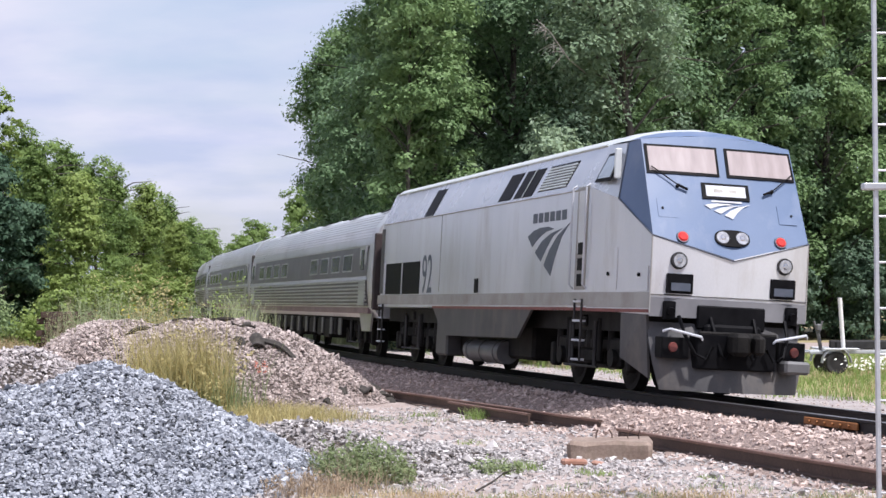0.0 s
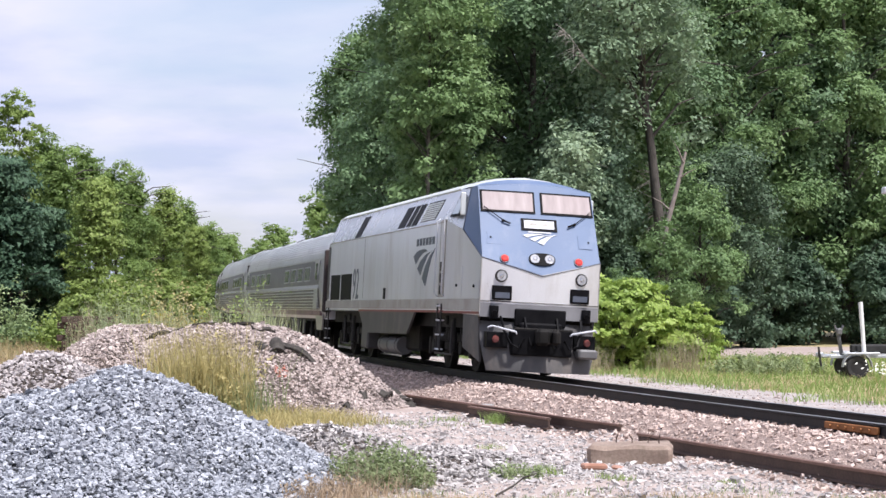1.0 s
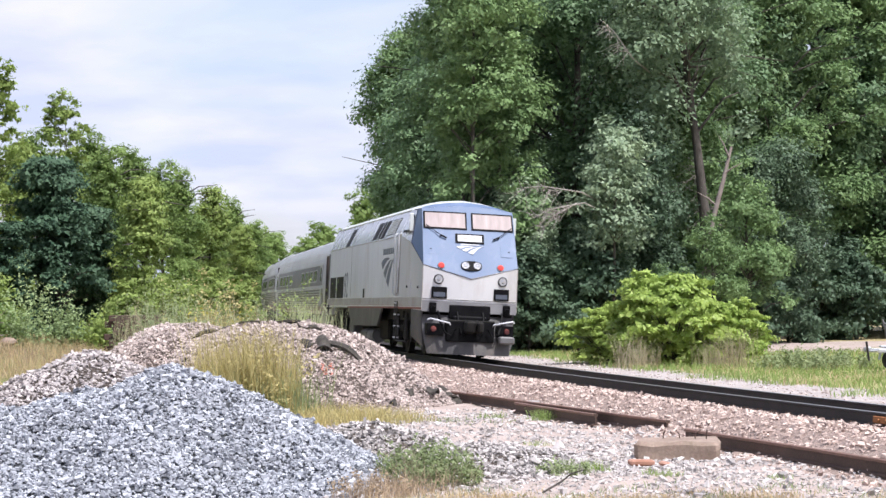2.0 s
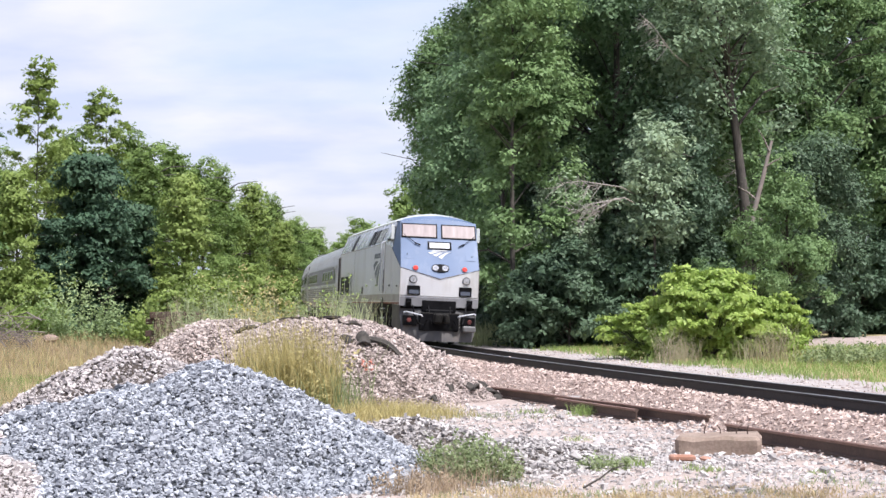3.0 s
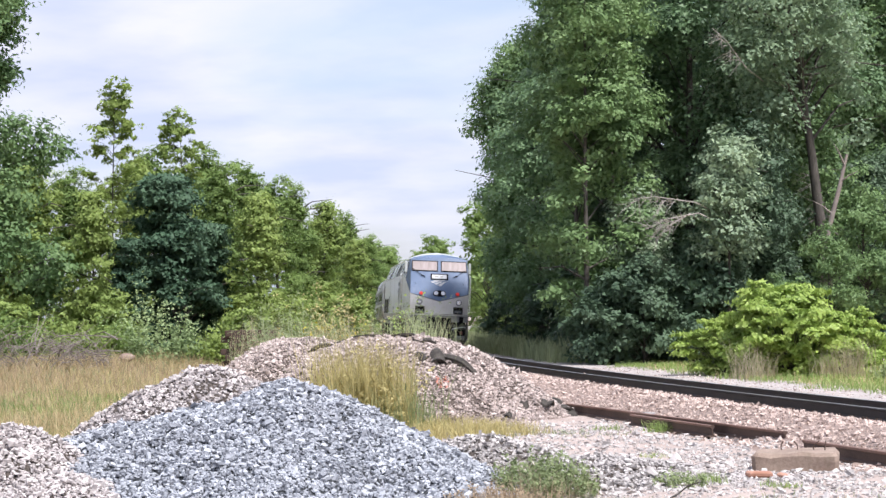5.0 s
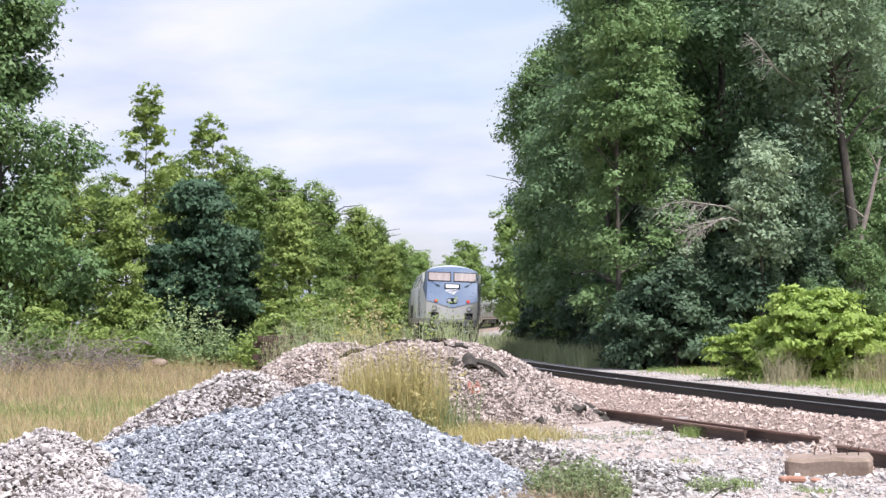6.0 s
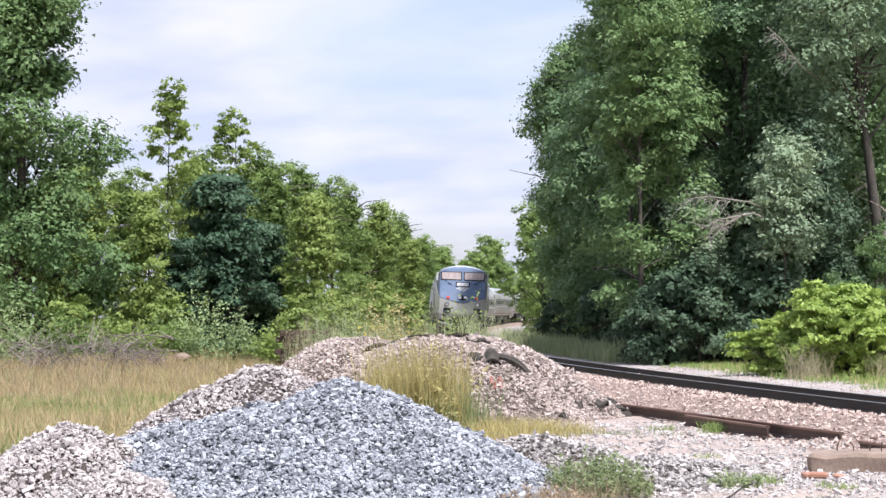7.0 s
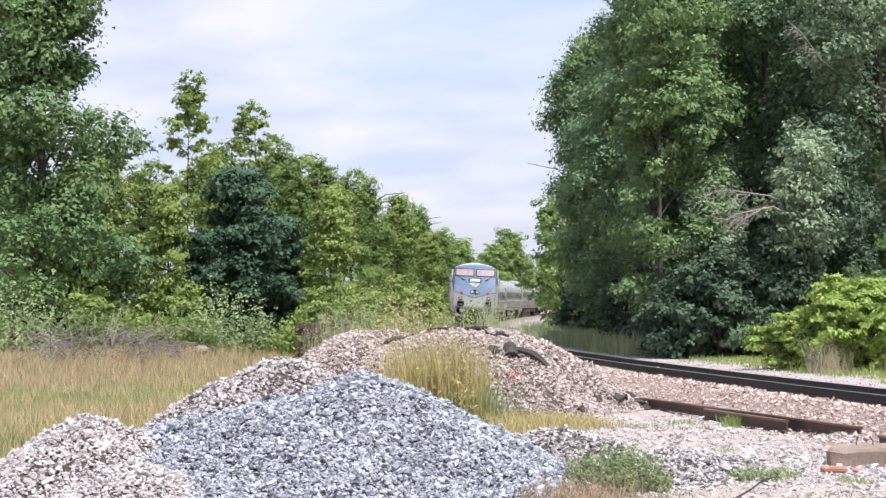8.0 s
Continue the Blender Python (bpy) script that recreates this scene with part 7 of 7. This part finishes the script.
def painted_stones():
    """A few stones of the mound with a splash of orange-red marking paint."""
    rng = random.Random(37)
    ob = empty("painted_stone_patch", "patch of mound stones splashed with orange-red paint", "stones")
    kinds = [stones_mesh("stone", np.zeros((1, 3)), [1.0], M_MARKING, 900 + k) for k in range(5)]
    y = 34.6
    while mound_top(-3.33, y) < 2.0 - 0.0351 * y and y < 38:
        y += 0.05
    for k in range(26):
        a, r = rng.uniform(0, 6.28), 0.13 * math.sqrt(rng.random())
        px, py = -3.33 + r * math.cos(a), y + 1.6 * r * math.sin(a)
        one = part("stone", kinds[k % 5], M_MARKING, ob)
        one.matrix_basis = pose(px, py, mound_top(px, py) + 0.022, rng.uniform(-30, 30), rng.uniform(-30, 30), rng.uniform(0, 360)) @ Matrix.Scale(0.022, 4)


def pale_rock():
    rng = random.Random(3)
    rings = []
    for k in range(7):
        u = math.pi * (0.04 + 0.92 * k / 6)
        rings.append([Vector((0.3 * math.sin(u) * math.cos(a) * rng.uniform(0.8, 1.15), 0.4 * math.sin(u) * math.sin(a), 0.24 * math.cos(u) * rng.uniform(0.85, 1.1))) for a in [2 * math.pi * i / 9 for i in range(9)]])
    ob = thing("pale_rock", Shape().loft(rings, caps=True), M_CONCRETE, "pale angular rock lying in the dry field", "rock")
    ob.matrix_basis = pose(-15.35, 60.2, float(ground_height(-15.35, 60.2)) + 0.3, 8, 0, 15) @ Matrix.Diagonal((0.85, 0.7, 0.6, 1))


def brush_heap():
    rng = random.Random(17)
    ob = empty("brush_heap", "heap of bleached dead branches at the field's edge", "brush")
    for k in range(300):
        x, y = -17.0 + rng.uniform(-2.4, 2.1), 56.0 + rng.uniform(-0.9, 0.9)
        z = float(ground_height(x, y)) + rng.triangular(0.1, 1.35, 0.55)
        a = rng.uniform(0, 6.28)
        l = rng.uniform(0.25, 0.7) * (1.7 if k % 17 == 0 else 1)
        d = Vector((math.cos(a), math.sin(a), rng.uniform(-0.3, 0.9))) * l
        p = Vector((x, y, z))
        r = rng.uniform(0.006, 0.015) * (1.7 if k % 17 == 0 else 1)
        part("branch", Shape().chain([p - d, p + Vector((rng.uniform(-0.12, 0.12), 0, rng.uniform(-0.12, 0.2))), p + d], [r, r * 0.8, r * 0.3], n=5), M_BRUSH, ob, smooth=60)


woods()
left_trees()
dead_limbs()
leaning_snag()
bush()
meadow()
brush_heap()
pale_rock()
tie_stack()
painted_stones()


motions()
